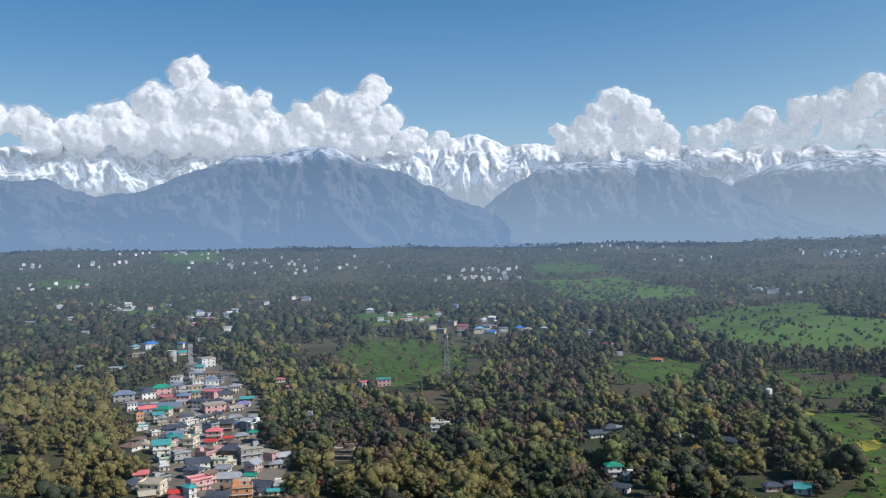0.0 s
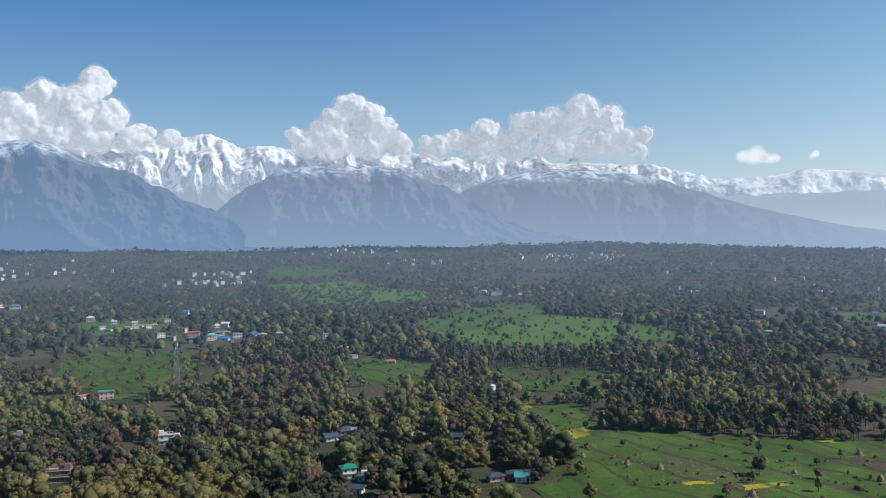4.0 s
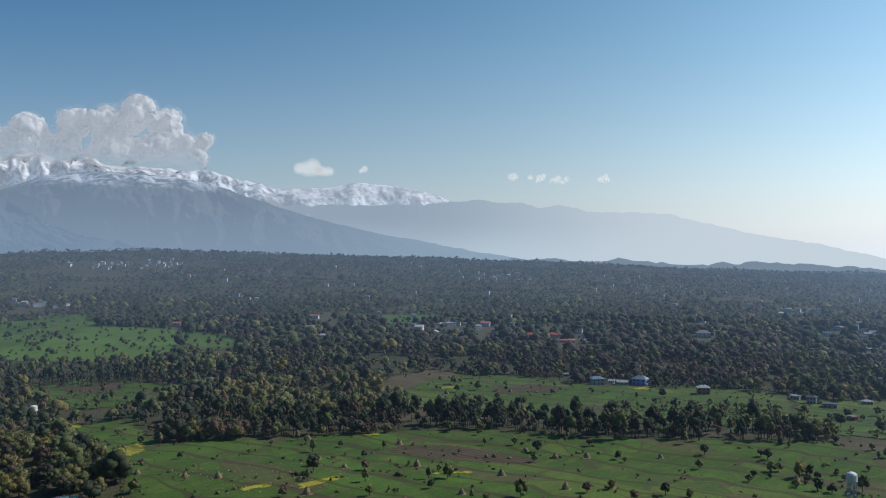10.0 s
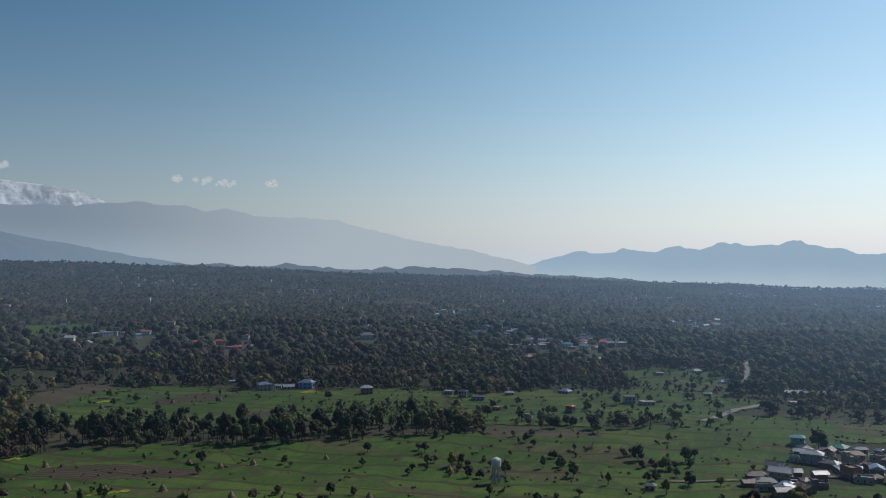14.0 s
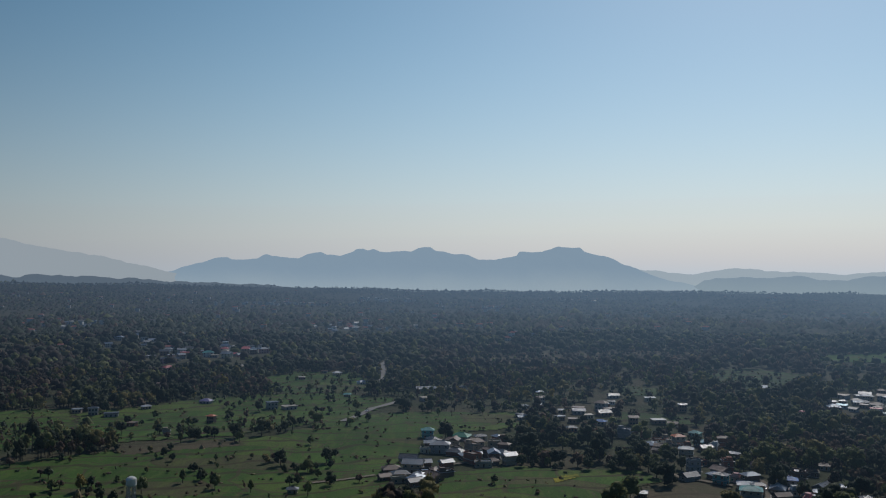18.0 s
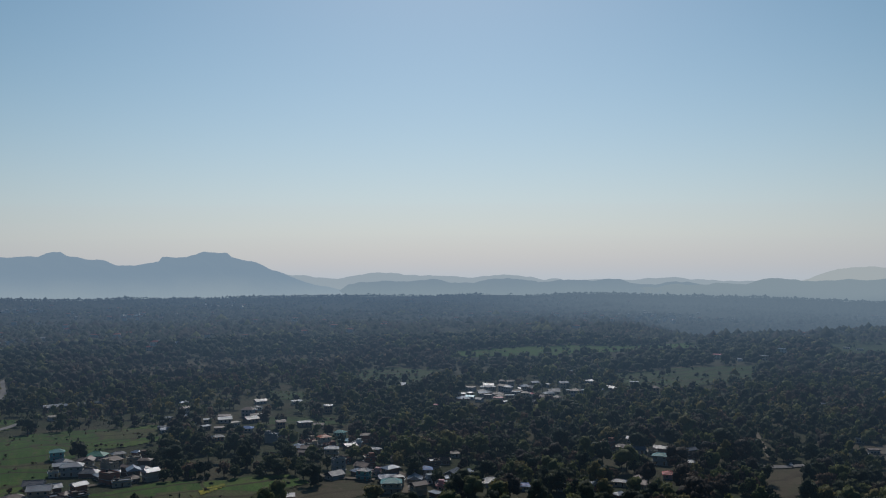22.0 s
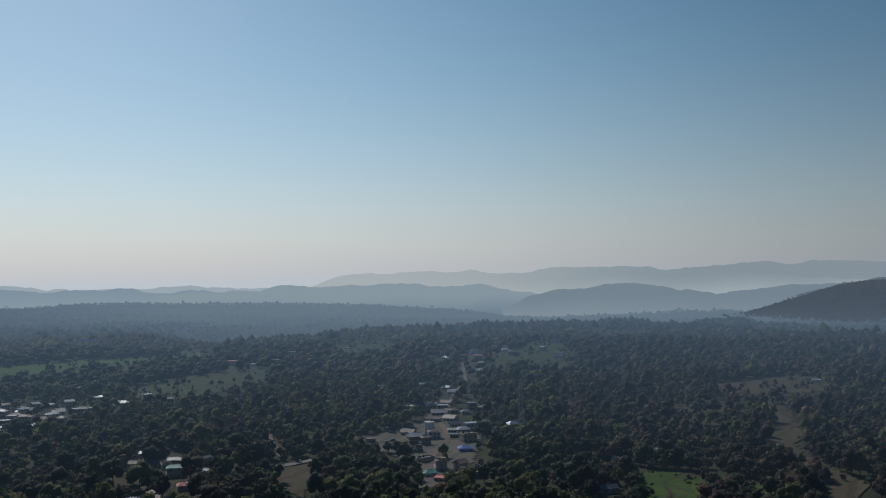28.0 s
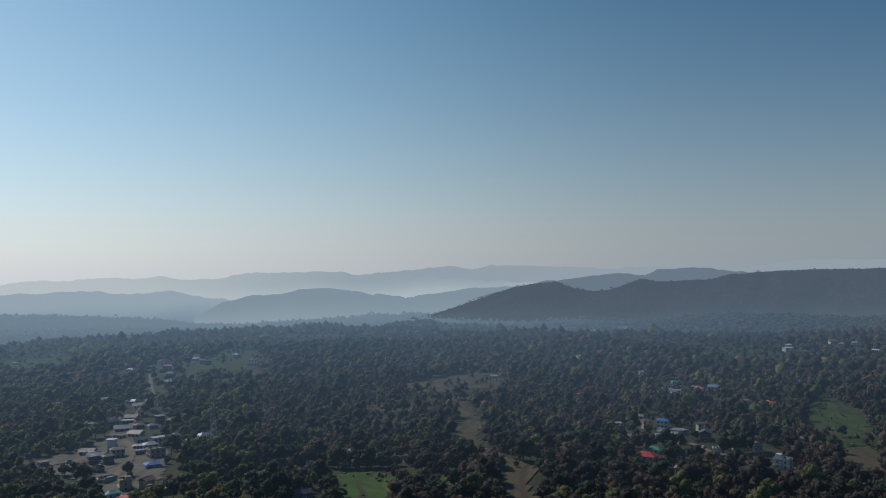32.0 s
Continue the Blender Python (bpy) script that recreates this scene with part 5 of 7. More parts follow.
house(-181, 679, 12.4, "pink", "pink", "flat", 2, group="houses of the roadside village")
house(-246, 673, 15.3, "bluegrey", "grey", "hip", 2, group="houses of the roadside village")
house(-232, 684, 10.6, "slate", "white", "hip", 2, group="houses of the roadside village")
house(-229, 708, 14.9, "green", "pink", "hip", 2, group="houses of the roadside village")
house(-215, 680, 9.5, "pink", "pink", "flat", 1, group="houses of the roadside village")
house(-202, 681, 8.5, "tan", "tan", "flat", 2, group="houses of the roadside village")
house(-213, 626, 11.5, "pink", "blue", "gable", 1, group="houses of the roadside village")
house(-199, 633, 14.2, "bluegrey", "grey", "gable", 1, group="houses of the roadside village")
house(-195, 608, 10.3, "green", "cream", "hip", 2, group="houses of the roadside village")
house(-192, 586, 6.6, "teal", "cream", "gable", 2, group="houses of the roadside village")
house(-204, 584, 5.0, "tan", "orange", "flat", 2, group="houses of the roadside village")
house(-178, 639, 8.9, "slate", "grey", "hip", 2, group="houses of the roadside village")
house(-164, 623, 14.7, "tan", "pink", "flat", 2, group="houses of the roadside village")
house(-160, 651, 7.2, "grey", "tan", "flat", 1, group="houses of the roadside village")
house(-146, 636, 9.6, "purple", "white", "hip", 1, group="houses of the roadside village")
house(-156, 603, 5.8, "slate", "white", "gable", 1, group="houses of the roadside village")
house(-142, 591, 9.5, "grey", "mint", "hip", 1, group="houses of the roadside village")
house(-129, 590, 5.0, "grey", "tan", "gable", 1, group="houses of the roadside village")
house(-174, 556, 8.6, "slate", "white", "hip", 1, group="houses of the roadside village")
house(-165, 548, 6.5, "slate", "grey", "hip", 2, group="houses of the roadside village")
house(-179, 541, 5.4, "grey", "white", "flat", 1, group="houses of the roadside village")
house(-166, 525, 8.6, "slate", "white", "gable", 1, group="houses of the roadside village")
house(-141, 536, 8.7, "pink", "pink", "hip", 2, group="houses of the roadside village")
house(-139, 520, 5.8, "red", "mint", "gable", 1, group="houses of the roadside village")
house(-131, 529, 5.1, "red", "white", "gable", 1, group="houses of the roadside village")
house(-125, 536, 8.6, "grey", "tan", "hip", 1, group="houses of the roadside village")
house(-119, 544, 6.7, "green", "white", "hip", 1, group="houses of the roadside village")
house(-161, 497, 9.2, "teal", "white", "gable", 2, group="houses of the roadside village")
house(-118, 490, 13.4, "slate", "brick", "hip", 2, group="houses of the roadside village")
house(-107, 479, 11.7, "tan", "grey", "flat", 3, group="houses of the roadside village")
house(-130, 459, 11.6, "slate", "white", "gable", 2, group="houses of the roadside village")
house(-147, 458, 5.0, "grey", "white", "flat", 1, group="houses of the roadside village")
house(-109, 442, 9.9, "white", "white", "gable", 1, group="houses of the roadside village")
house(-116, 459, 6.4, "grey", "white", "gable", 1, group="houses of the roadside village")
house(-91, 470, 6.5, "grey", "cream", "hip", 1, group="houses of the roadside village")
house(-99, 445, 5.2, "green", "tan", "gable", 1, group="houses of the roadside village")
house(-120, 425, 10.2, "pink", "pink", "flat", 2, group="houses of the roadside village")
house(-139, 416, 10.8, "tan", "cream", "flat", 2, group="houses of the roadside village")
house(-127, 411, 5.3, "red", "cream", "gable", 1, group="houses of the roadside village")
house(-96, 413, 9.3, "tan", "orange", "flat", 2, group="houses of the roadside village")
house(-87, 418, 5.3, "slate", "grey", "gable", 1, group="houses of the roadside village")
house(-82, 417, 5.0, "teal", "cream", "gable", 1, group="houses of the roadside village")
house(-139, 744, 7.1, "pink", "white", "hip", 1, group="houses of the roadside village")
house(-123, 702, 5.7, "pink", "white", "gable", 1, group="houses of the roadside village")
house(-65, 727, 11.7, "pink", "white", "flat", 1, group="houses of the roadside village")
house(-50, 723, 10.6, "teal", "pink", "flat", 2, group="houses of the roadside village")
house(-25, 570, 6.1, "bluegrey", "grey", "hip", 1, group="houses of the roadside village")
house(-5, 555, 8.7, "tan", "white", "flat", 2, group="houses of the roadside village")
house(-56, 485, 11.2, "tan", "brown", "flat", 2, group="houses of the roadside village")
house(-59, 428, 5.0, "red", "white", "gable", 1, group="houses of the roadside village")
house(-352, 846, 7.3, "grey", "white", "flat", 1, group="houses of the roadside village")
house(204, 842, 10.1, "orange", "pink", "hip", 1, group="scattered houses in the woods")
house(176, 938, 12.7, "pink", "white", "hip", 2, group="scattered houses in the woods")
house(177, 890, 6.7, "grey", "white", "flat", 1, group="scattered houses in the woods")
house(93, 556, 6.4, "bluegrey", "mint", "hip", 1, group="scattered houses in the woods")
house(92, 537, 8.2, "slate", "white", "gable", 1, group="scattered houses in the woods")
house(104, 549, 9.9, "slate", "grey", "hip", 1, group="scattered houses in the woods")
house(110, 547, 5.0, "grey", "white", "gable", 1, group="scattered houses in the woods")
house(142, 515, 7.2, "white", "cream", "gable", 1, group="scattered houses in the woods")
house(163, 501, 8.0, "slate", "brown", "gable", 1, group="scattered houses in the woods")
house(86, 449, 7.5, "green", "white", "hip", 2, group="scattered houses in the woods")
house(84, 418, 7.2, "slate", "white", "gable", 1, group="scattered houses in the woods")
house(92, 440, 5.0, "grey", "white", "flat", 1, group="scattered houses in the woods")
house(155, 416, 7.8, "slate", "pink", "hip", 1, group="scattered houses in the woods")
house(166, 417, 7.6, "slate", "brown", "hip", 1, group="scattered houses in the woods")
house(168, 410, 8.2, "teal", "white", "gable", 1, group="scattered houses in the woods")
house(110, 415, 5.0, "slate", "grey", "gable", 1, group="scattered houses in the woods")
house(1, 560, 5.0, "grey", "white", "flat", 1, group="scattered houses in the woods")
house(7, 498, 5.0, "brown", "brown", "gable", 1, group="scattered houses in the woods")
house(76, 992, 7.9, "pink", "white", "flat", 1, group="scattered houses in the woods")
house(-574, 1540, 14.5, "pink", "white", "hip", 2, group="houses on the far slope")
house(-558, 1544, 16.1, "pink", "pink", "flat", 1, group="houses on the far slope")
house(-373, 1393, 22.0, "pink", "cream", "flat", 1, group="houses on the far slope")
house(-415, 1487, 15.1, "grey", "grey", "hip", 2, group="houses on the far slope")
house(-368, 1513, 9.9, "red", "white", "flat", 1, group="houses on the far slope")
house(-403, 1219, 11.3, "blue", "white", "hip", 1, group="houses on the far slope")
house(-619, 1315, 12.8, "white", "white", "flat", 1, group="houses on the far slope")
house(-348, 1228, 11.3, "orange", "tan", "hip", 1, group="houses on the far slope")
house(-289, 1170, 12.4, "white", "white", "flat", 1, group="houses on the far slope")
house(-266, 1702, 16.9, "green", "white", "hip", 1, group="houses on the far slope")
house(-296, 1737, 13.0, "tan", "tan", "flat", 1, group="houses on the far slope")
house(-341, 1683, 12.6, "teal", "white", "gable", 1, group="houses on the far slope")
house(-179, 1497, 10.4, "white", "white", "flat", 1, group="houses on the far slope")
house(-122, 1458, 12.9, "green", "white", "hip", 1, group="houses on the far slope")
house(-91, 1403, 9.7, "white", "cream", "flat", 1, group="houses on the far slope")
house(-55, 1300, 15.3, "pink", "white", "flat", 2, group="houses on the far slope")
house(-34, 1288, 8.2, "pink", "white", "flat", 1, group="houses on the far slope")
house(-85, 1279, 9.4, "grey", "cream", "flat", 1, group="houses on the far slope")
house(-578, 1355, 9.0, "red", "white", "gable", 1, group="houses on the far slope")
house(-482, 1188, 15.7, "cyan", "white", "flat", 1, group="houses on the far slope")
house(-262, 1027, 10.4, "grey", "tan", "flat", 1, group="houses on the far slope")
house(-284, 1023, 8.9, "grey", "cream", "flat", 2, group="houses on the far slope")
house(-528, 1332, 7.0, "white", "white", "flat", 1, group="houses on the far slope")
house(60, 1303, 12.2, "pink", "white", "hip", 1, group="houses on the far slope")
house(25, 1177, 14.5, "pink", "pink", "flat", 1, group="houses on the far slope")
house(46, 1136, 11.2, "cyan", "white", "hip", 2, group="houses on the far slope")
house(60, 1121, 12.1, "blue", "white", "hip", 1, group="houses on the far slope")
house(78, 1147, 11.3, "grey", "white", "flat", 1, group="houses on the far slope")
house(101, 1181, 12.8, "blue", "white", "hip", 2, group="houses on the far slope")
house(111, 1164, 11.5, "tan", "cream", "hip", 1, group="houses on the far slope")
house(11, 1234, 12.1, "grey", "cream", "flat", 1, group="houses on the far slope")
house(21, 1513, 11.1, "red", "white", "hip", 1, group="houses on the far slope")
house(203, 1073, 9.1, "grey", "white", "flat", 1, group="houses on the far slope")
house(219, 1045, 9.5, "bluegrey", "cream", "hip", 1, group="houses on the far slope")
house(183, 1098, 8.2, "grey", "white", "flat", 1, group="houses on the far slope")
house(679, 1822, 19.0, "white", "white", "flat", 2, group="houses on the far slope")
house(695, 1772, 12.1, "white", "white", "flat", 1, group="houses on the far slope")
house(188, 2558, 18.8, "pink", "white", "flat", 2, group="houses on the far slope")
house(730, 953, 8.8, "white", "white", "hip", 2, group="houses by the long field")
house(975, 952, 15.4, "white", "cream", "flat", 1, group="houses by the long field")
house(969, 786, 10.6, "red", "cream", "hip", 1, group="houses by the long field")
house(968, 745, 12.4, "red", "pink", "hip", 1, group="houses by the long field")
house(929, 692, 19.0, "pink", "pink", "flat", 1, group="houses by the long field")
house(949, 681, 9.3, "white", "white", "gable", 1, group="houses by the long field")
house(1026, 744, 9.3, "grey", "white", "flat", 1, group="houses by the long field")
house(1111, 597, 19.3, "red", "cream", "hip", 2, group="houses by the long field")
house(662, 460, 11.5, "bluegrey", "grey", "hip", 2, group="houses by the long field")
house(679, 456, 5.1, "white", "white", "gable", 1, group="houses by the long field")
house(678, 444, 9.2, "white", "tan", "gable", 1, group="houses by the long field")
house(689, 432, 13.0, "bluegrey", "blue", "hip", 2, group="houses by the long field")
house(672, 361, 9.6, "white", "brick", "hip", 2, group="houses by the long field")
house(685, 512, 5.0, "white", "white", "flat", 1, group="houses by the long field")
house(686, 277, 6.9, "slate", "grey", "hip", 2, group="houses of the field village")
house(681, 261, 10.2, "slate", "grey", "flat", 1, group="houses of the field village")
house(713, 245, 7.0, "white", "tan", "hip", 1, group="houses of the field village")
house(745, 205, 9.0, "purple", "grey", "hip", 1, group="houses of the field village")
house(658, 177, 5.7, "orange", "brown", "hip", 2, group="houses of the field village")
house(724, 145, 8.6, "slate", "grey", "flat", 2, group="houses of the field village")
house(725, 131, 10.3, "tan", "grey", "flat", 1, group="houses of the field village")
house(793, 91, 5.9, "teal", "tan", "hip", 1, group="houses of the field village")
house(459, 81, 5.0, "slate", "tan", "hip", 1, group="houses of the field village")
house(831, 24, 11.6, "grey", "grey", "gable", 1, group="houses of the field village")
house(835, 14, 7.7, "white", "grey", "gable", 1, group="houses of the field village")
house(836, 2, 7.8, "slate", "grey", "gable", 1, group="houses of the field village")
house(841, -14, 7.0, "slate", "grey", "hip", 1, group="houses of the field village")
house(899, 88, 8.4, "bluegrey", "white", "hip", 1, group="houses of the field village")
house(957, 121, 8.0, "white", "cream", "hip", 1, group="houses of the field village")
house(967, 136, 5.4, "brown", "grey", "flat", 1, group="houses of the field village")
house(646, 232, 5.8, "brown", "brick", "flat", 1, group="houses of the field village")
house(606, 194, 5.0, "grey", "tan", "flat", 1, group="houses of the field village")
house(925, 154, 6.5, "tan", "pink", "flat", 1, group="houses of the field village")
house(782, 20, 9.1, "tan", "grey", "flat", 1, group="houses of the field village")
house(697, 294, 7.0, "grey", "tan", "flat", 1, group="houses of the field village")
house(1000, 319, 10.9, "pink", "grey", "hip", 1, group="houses of the field village")
house(1120, 306, 13.4, "teal", "white", "hip", 1, group="houses of the field village")
house(844, 278, 5.0, "brown", "tan", "hip", 2, group="houses of the field village")
house(603, 14, 7.8, "teal", "teal", "hip", 2, group="houses of the field village")
house(563, 5, 11.6, "grey", "grey", "hip", 2, group="houses of the field village")
house(561, 15, 5.3, "grey", "cream", "flat", 1, group="houses of the field village")
house(603, -9, 11.3, "green", "grey", "hip", 1, group="houses of the field village")
house(604, -22, 7.8, "slate", "cream", "hip", 1, group="houses of the field village")
house(574, -17, 11.4, "brown", "tan", "hip", 2, group="houses of the field village")
house(574, -30, 8.1, "tan", "tan", "flat", 2, group="houses of the field village")
house(523, -21, 9.9, "grey", "tan", "flat", 1, group="houses of the field village")
house(535, 24, 9.8, "slate", "grey", "gable", 1, group="houses of the field village")
house(507, 20, 10.8, "grey", "tan", "gable", 2, group="houses of the field village")
house(486, 35, 6.3, "brown", "brown", "gable", 1, group="houses of the field village")
house(482, 27, 7.8, "tan", "tan", "flat", 1, group="houses of the field village")
house(474, 18, 7.6, "slate", "brown", "gable", 1, group="houses of the field village")
house(492, 16, 5.6, "grey", "grey", "hip", 1, group="houses of the field village")
house(552, -19, 5.8, "white", "tan", "hip", 1, group="houses of the field village")
house(504, -140, 6.9, "tan", "grey", "flat", 3, group="houses of the field village")
house(486, -150, 7.2, "slate", "teal", "hip", 2, group="houses of the field village")
house(455, -156, 10.2, "teal", "tan", "hip", 2, group="houses of the field village")
house(479, -184, 9.2, "blue", "grey", "hip", 2, group="houses of the field village")
house(602, -157, 7.3, "orange", "cream", "hip", 2, group="houses of the field village")
house(633, -177, 7.7, "teal", "mint", "hip", 1, group="houses of the field village")
house(597, -170, 5.8, "cyan", "teal", "gable", 1, group="houses of the field village")
house(553, -149, 8.3, "grey", "tan", "hip", 2, group="houses of the field village")
house(668, -115, 7.9, "blue", "tan", "hip", 1, group="houses of the field village")
house(688, -109, 6.5, "tan", "cream", "flat", 1, group="houses of the field village")
house(582, -175, 5.7, "grey", "white", "flat", 1, group="houses of the field village")
house(525, -183, 6.5, "brown", "tan", "gable", 1, group="houses of the field village")
house(526, -224, 5.0, "brown", "grey", "gable", 1, group="houses of the field village")
house(456, -100, 5.0, "grey", "brown", "gable", 1, group="houses of the field village")
house(445, -211, 10.7, "slate", "grey", "hip", 1, group="houses of the field village")
house(448, -184, 6.9, "pink", "pink", "flat", 1, group="houses of the field village")
house(466, -183, 5.0, "brown", "white", "flat", 1, group="houses of the field village")
house(510, -210, 6.5, "tan", "brown", "flat", 1, group="houses of the field village")
house(476, -213, 5.0, "bluegrey", "grey", "gable", 1, group="houses of the field village")
house(451, -170, 8.0, "tan", "grey", "gable", 1, group="houses of the field village")
house(492, -160, 5.0, "brown", "pink", "flat", 1, group="houses of the field village")
house(622, -108, 5.3, "tan", "tan", "flat", 1, group="houses of the field village")
house(612, -150, 5.0, "pink", "tan", "flat", 1, group="houses of the field village")
house(706, -91, 5.0, "white", "tan", "gable", 1, group="houses of the field village")
house(706, -81, 5.0, "brown", "cream", "hip", 1, group="houses of the field village")
house(750, -139, 5.0, "slate", "white", "gable", 1, group="houses of the field village")
house(766, -175, 8.4, "grey", "cream", "flat", 1, group="houses of the field village")
house(738, -196, 6.4, "white", "grey", "flat", 1, group="houses of the field village")
house(798, -355, 12.1, "brown", "grey", "flat", 1, group="houses of the field village")
house(797, -375, 14.3, "slate", "tan", "flat", 1, group="houses of the field village")
house(749, -334, 7.6, "cyan", "grey", "gable", 1, group="houses of the field village")
house(694, -295, 7.0, "white", "cream", "flat", 1, group="houses of the field village")
house(718, -285, 6.5, "pink", "tan", "flat", 1, group="houses of the field village")
house(732, -336, 6.4, "slate", "grey", "gable", 1, group="houses of the field village")
house(729, -353, 8.3, "pink", "white", "flat", 1, group="houses of the field village")
house(702, -349, 6.6, "white", "grey", "flat", 1, group="houses of the field village")
house(800, -417, 8.4, "grey", "grey", "hip", 1, group="houses of the field village")
house(742, -391, 8.9, "pink", "cream", "hip", 1, group="houses of the field village")
house(801, -443, 9.3, "grey", "grey", "flat", 1, group="houses of the field village")
house(732, -408, 9.7, "grey", "cream", "hip", 1, group="houses of the field village")
house(710, -389, 9.4, "brown", "tan", "hip", 1, group="houses of the field village")
house(740, -434, 6.0, "slate", "tan", "flat", 1, group="houses of the field village")
house(879, -518, 5.0, "grey", "grey", "flat", 2, group="houses of the field village")
house(807, -499, 8.8, "white", "grey", "flat", 1, group="houses of the field village")
house(726, -446, 8.7, "grey", "grey", "flat", 1, group="houses of the field village")
house(731, -478, 10.1, "slate", "tan", "gable", 1, group="houses of the southern village")
house(811, -504, 7.5, "grey", "white", "hip", 1, group="houses of the southern village")
house(520, -355, 5.0, "white", "grey", "gable", 1, group="houses of the southern village")
house(496, -333, 8.4, "brown", "tan", "gable", 1, group="houses of the southern village")
house(483, -336, 6.9, "slate", "grey", "gable", 1, group="houses of the southern village")
house(471, -338, 6.8, "tan", "tan", "flat", 1, group="houses of the southern village")
house(445, -325, 9.1, "teal", "grey", "hip", 2, group="houses of the southern village")
house(412, -307, 7.3, "red", "pink", "hip", 1, group="houses of the southern village")
house(416, -257, 6.9, "slate", "brick", "hip", 1, group="houses of the southern village")
house(408, -271, 6.9, "slate", "tan", "hip", 1, group="houses of the southern village")
house(412, -238, 5.0, "white", "white", "flat", 1, group="houses of the southern village")
house(423, -223, 6.8, "blue", "grey", "gable", 1, group="houses of the southern village")
house(434, -337, 6.5, "grey", "cream", "hip", 1, group="houses of the southern village")
house(322, -414, 7.4, "teal", "white", "hip", 1, group="houses of the southern village")
house(308, -406, 6.7, "red", "pink", "hip", 1, group="houses of the southern village")
house(300, -424, 12.2, "tan", "brown", "flat", 1, group="houses of the southern village")
house(348, -487, 9.2, "blue", "blue", "hip", 1, group="houses of the southern village")
house(367, -517, 10.4, "tan", "tan", "flat", 2, group="houses of the southern village")
house(390, -553, 9.5, "white", "grey", "flat", 2, group="houses of the southern village")
house(430, -581, 10.1, "tan", "grey", "gable", 1, group="houses of the southern village")
house(411, -561, 8.1, "slate", "tan", "gable", 1, group="houses of the southern village")
house(488, -632, 6.7, "grey", "grey", "gable", 1, group="houses of the southern village")
house(456, -598, 10.5, "grey", "brown", "gable", 1, group="houses of the southern village")
house(426, -478, 6.0, "brown", "grey", "flat", 1, group="houses of the southern village")
house(453, -496, 5.0, "grey", "grey", "flat", 1, group="houses of the southern village")
house(522, -710, 10.2, "grey", "white", "gable", 1, group="houses of the southern village")
house(550, -737, 8.5, "white", "grey", "gable", 1, group="houses of the southern village")
house(580, -660, 10.2, "grey", "grey", "hip", 1, group="houses of the southern village")
house(601, -692, 8.5, "slate", "cream", "flat", 1, group="houses of the southern village")
house(564, -575, 5.0, "grey", "tan", "hip", 1, group="houses of the southern village")
house(579, -739, 13.0, "teal", "grey", "gable", 1, group="houses of the southern village")
house(617, -899, 11.1, "teal", "white", "hip", 1, group="houses of the southern village")
house(742, -1066, 15.0, "pink", "mint", "hip", 2, group="houses of the southern village")
house(699, -1012, 11.3, "pink", "grey", "hip", 1, group="houses of the southern village")
house(889, -772, 7.1, "white", "white", "gable", 2, group="houses of the southern village")
house(880, -802, 9.3, "grey", "tan", "flat", 1, group="houses of the southern village")
house(948, -896, 10.8, "slate", "grey", "flat", 1, group="houses of the southern village")
house(933, -771, 11.2, "pink", "cream", "flat", 1, group="houses of the southern village")
house(978, -1046, 8.6, "white", "tan", "flat", 1, group="houses of the southern village")
house(955, -1047, 8.5, "grey", "grey", "flat", 1, group="houses of the southern village")
house(720, -964, 9.4, "grey", "cream", "hip", 1, group="houses of the southern village")
house(726, -1124, 10.5, "grey", "tan", "hip", 1, group="houses of the southern village")
house(713, -1253, 13.3, "white", "grey", "flat", 1, group="houses of the southern village")
house(607, -1077, 11.4, "brown", "white", "flat", 1, group="houses of the southern village")
house(231, -529, 5.4, "grey", "tan", "gable", 3, group="houses of the southern village")
house(220, -441, 9.3, "slate", "grey", "gable", 1, group="houses of the southern village")
house(371, -564, 5.0, "slate", "pink", "hip", 1, group="houses of the southern village")
house(393, -579, 5.9, "slate", "cream", "hip", 1, group="houses of the southern village")
house(598, -1061, 14.0, "slate", "grey", "flat", 1, group="houses of the southern village")
house(722, -1117, 11.0, "tan", "cream", "hip", 1, group="houses of the southern village")
house(253, -516, 5.0, "white", "tan", "gable", 1, group="houses of the southern village")
house(44, -566, 12.2, "red", "cream", "hip", 1, group="houses of the wooded hamlet")
house(40, -586, 9.6, "green", "white", "hip", 1, group="houses of the wooded hamlet")
house(40, -676, 8.2, "blue", "white", "hip", 2, group="houses of the wooded hamlet")
house(40, -629, 10.0, "grey", "tan", "hip", 1, group="houses of the wooded hamlet")
house(30, -638, 6.0, "grey", "white", "gable", 1, group="houses of the wooded hamlet")
house(24, -615, 5.8, "tan", "brick", "flat", 1, group="houses of the wooded hamlet")
house(0, -587, 8.2, "grey", "white", "flat", 1, group="houses of the wooded hamlet")
house(-11, -584, 5.0, "white", "tan", "gable", 1, group="houses of the wooded hamlet")
house(-23, -582, 5.0, "brown", "grey", "flat", 2, group="houses of the wooded hamlet")
house(-35, -547, 9.0, "grey", "white", "flat", 2, group="houses of the wooded hamlet")
house(-44, -557, 5.0, "red", "pink", "gable", 1, group="houses of the wooded hamlet")
house(-40, -806, 10.1, "orange", "orange", "hip", 2, group="houses of the wooded hamlet")
house(72, -684, 5.0, "white", "grey", "gable", 1, group="houses of the wooded hamlet")
house(61, -717, 7.4, "tan", "cream", "hip", 1, group="houses of the wooded hamlet")
house(125, -841, 6.3, "red", "cream", "hip", 1, group="houses of the wooded hamlet")
house(241, -968, 8.8, "white", "white", "flat", 1, group="houses of the wooded hamlet")
house(18, -901, 8.4, "pink", "white", "hip", 2, group="houses of the wooded hamlet")
house(40, -945, 5.7, "blue", "white", "hip", 1, group="houses of the wooded hamlet")
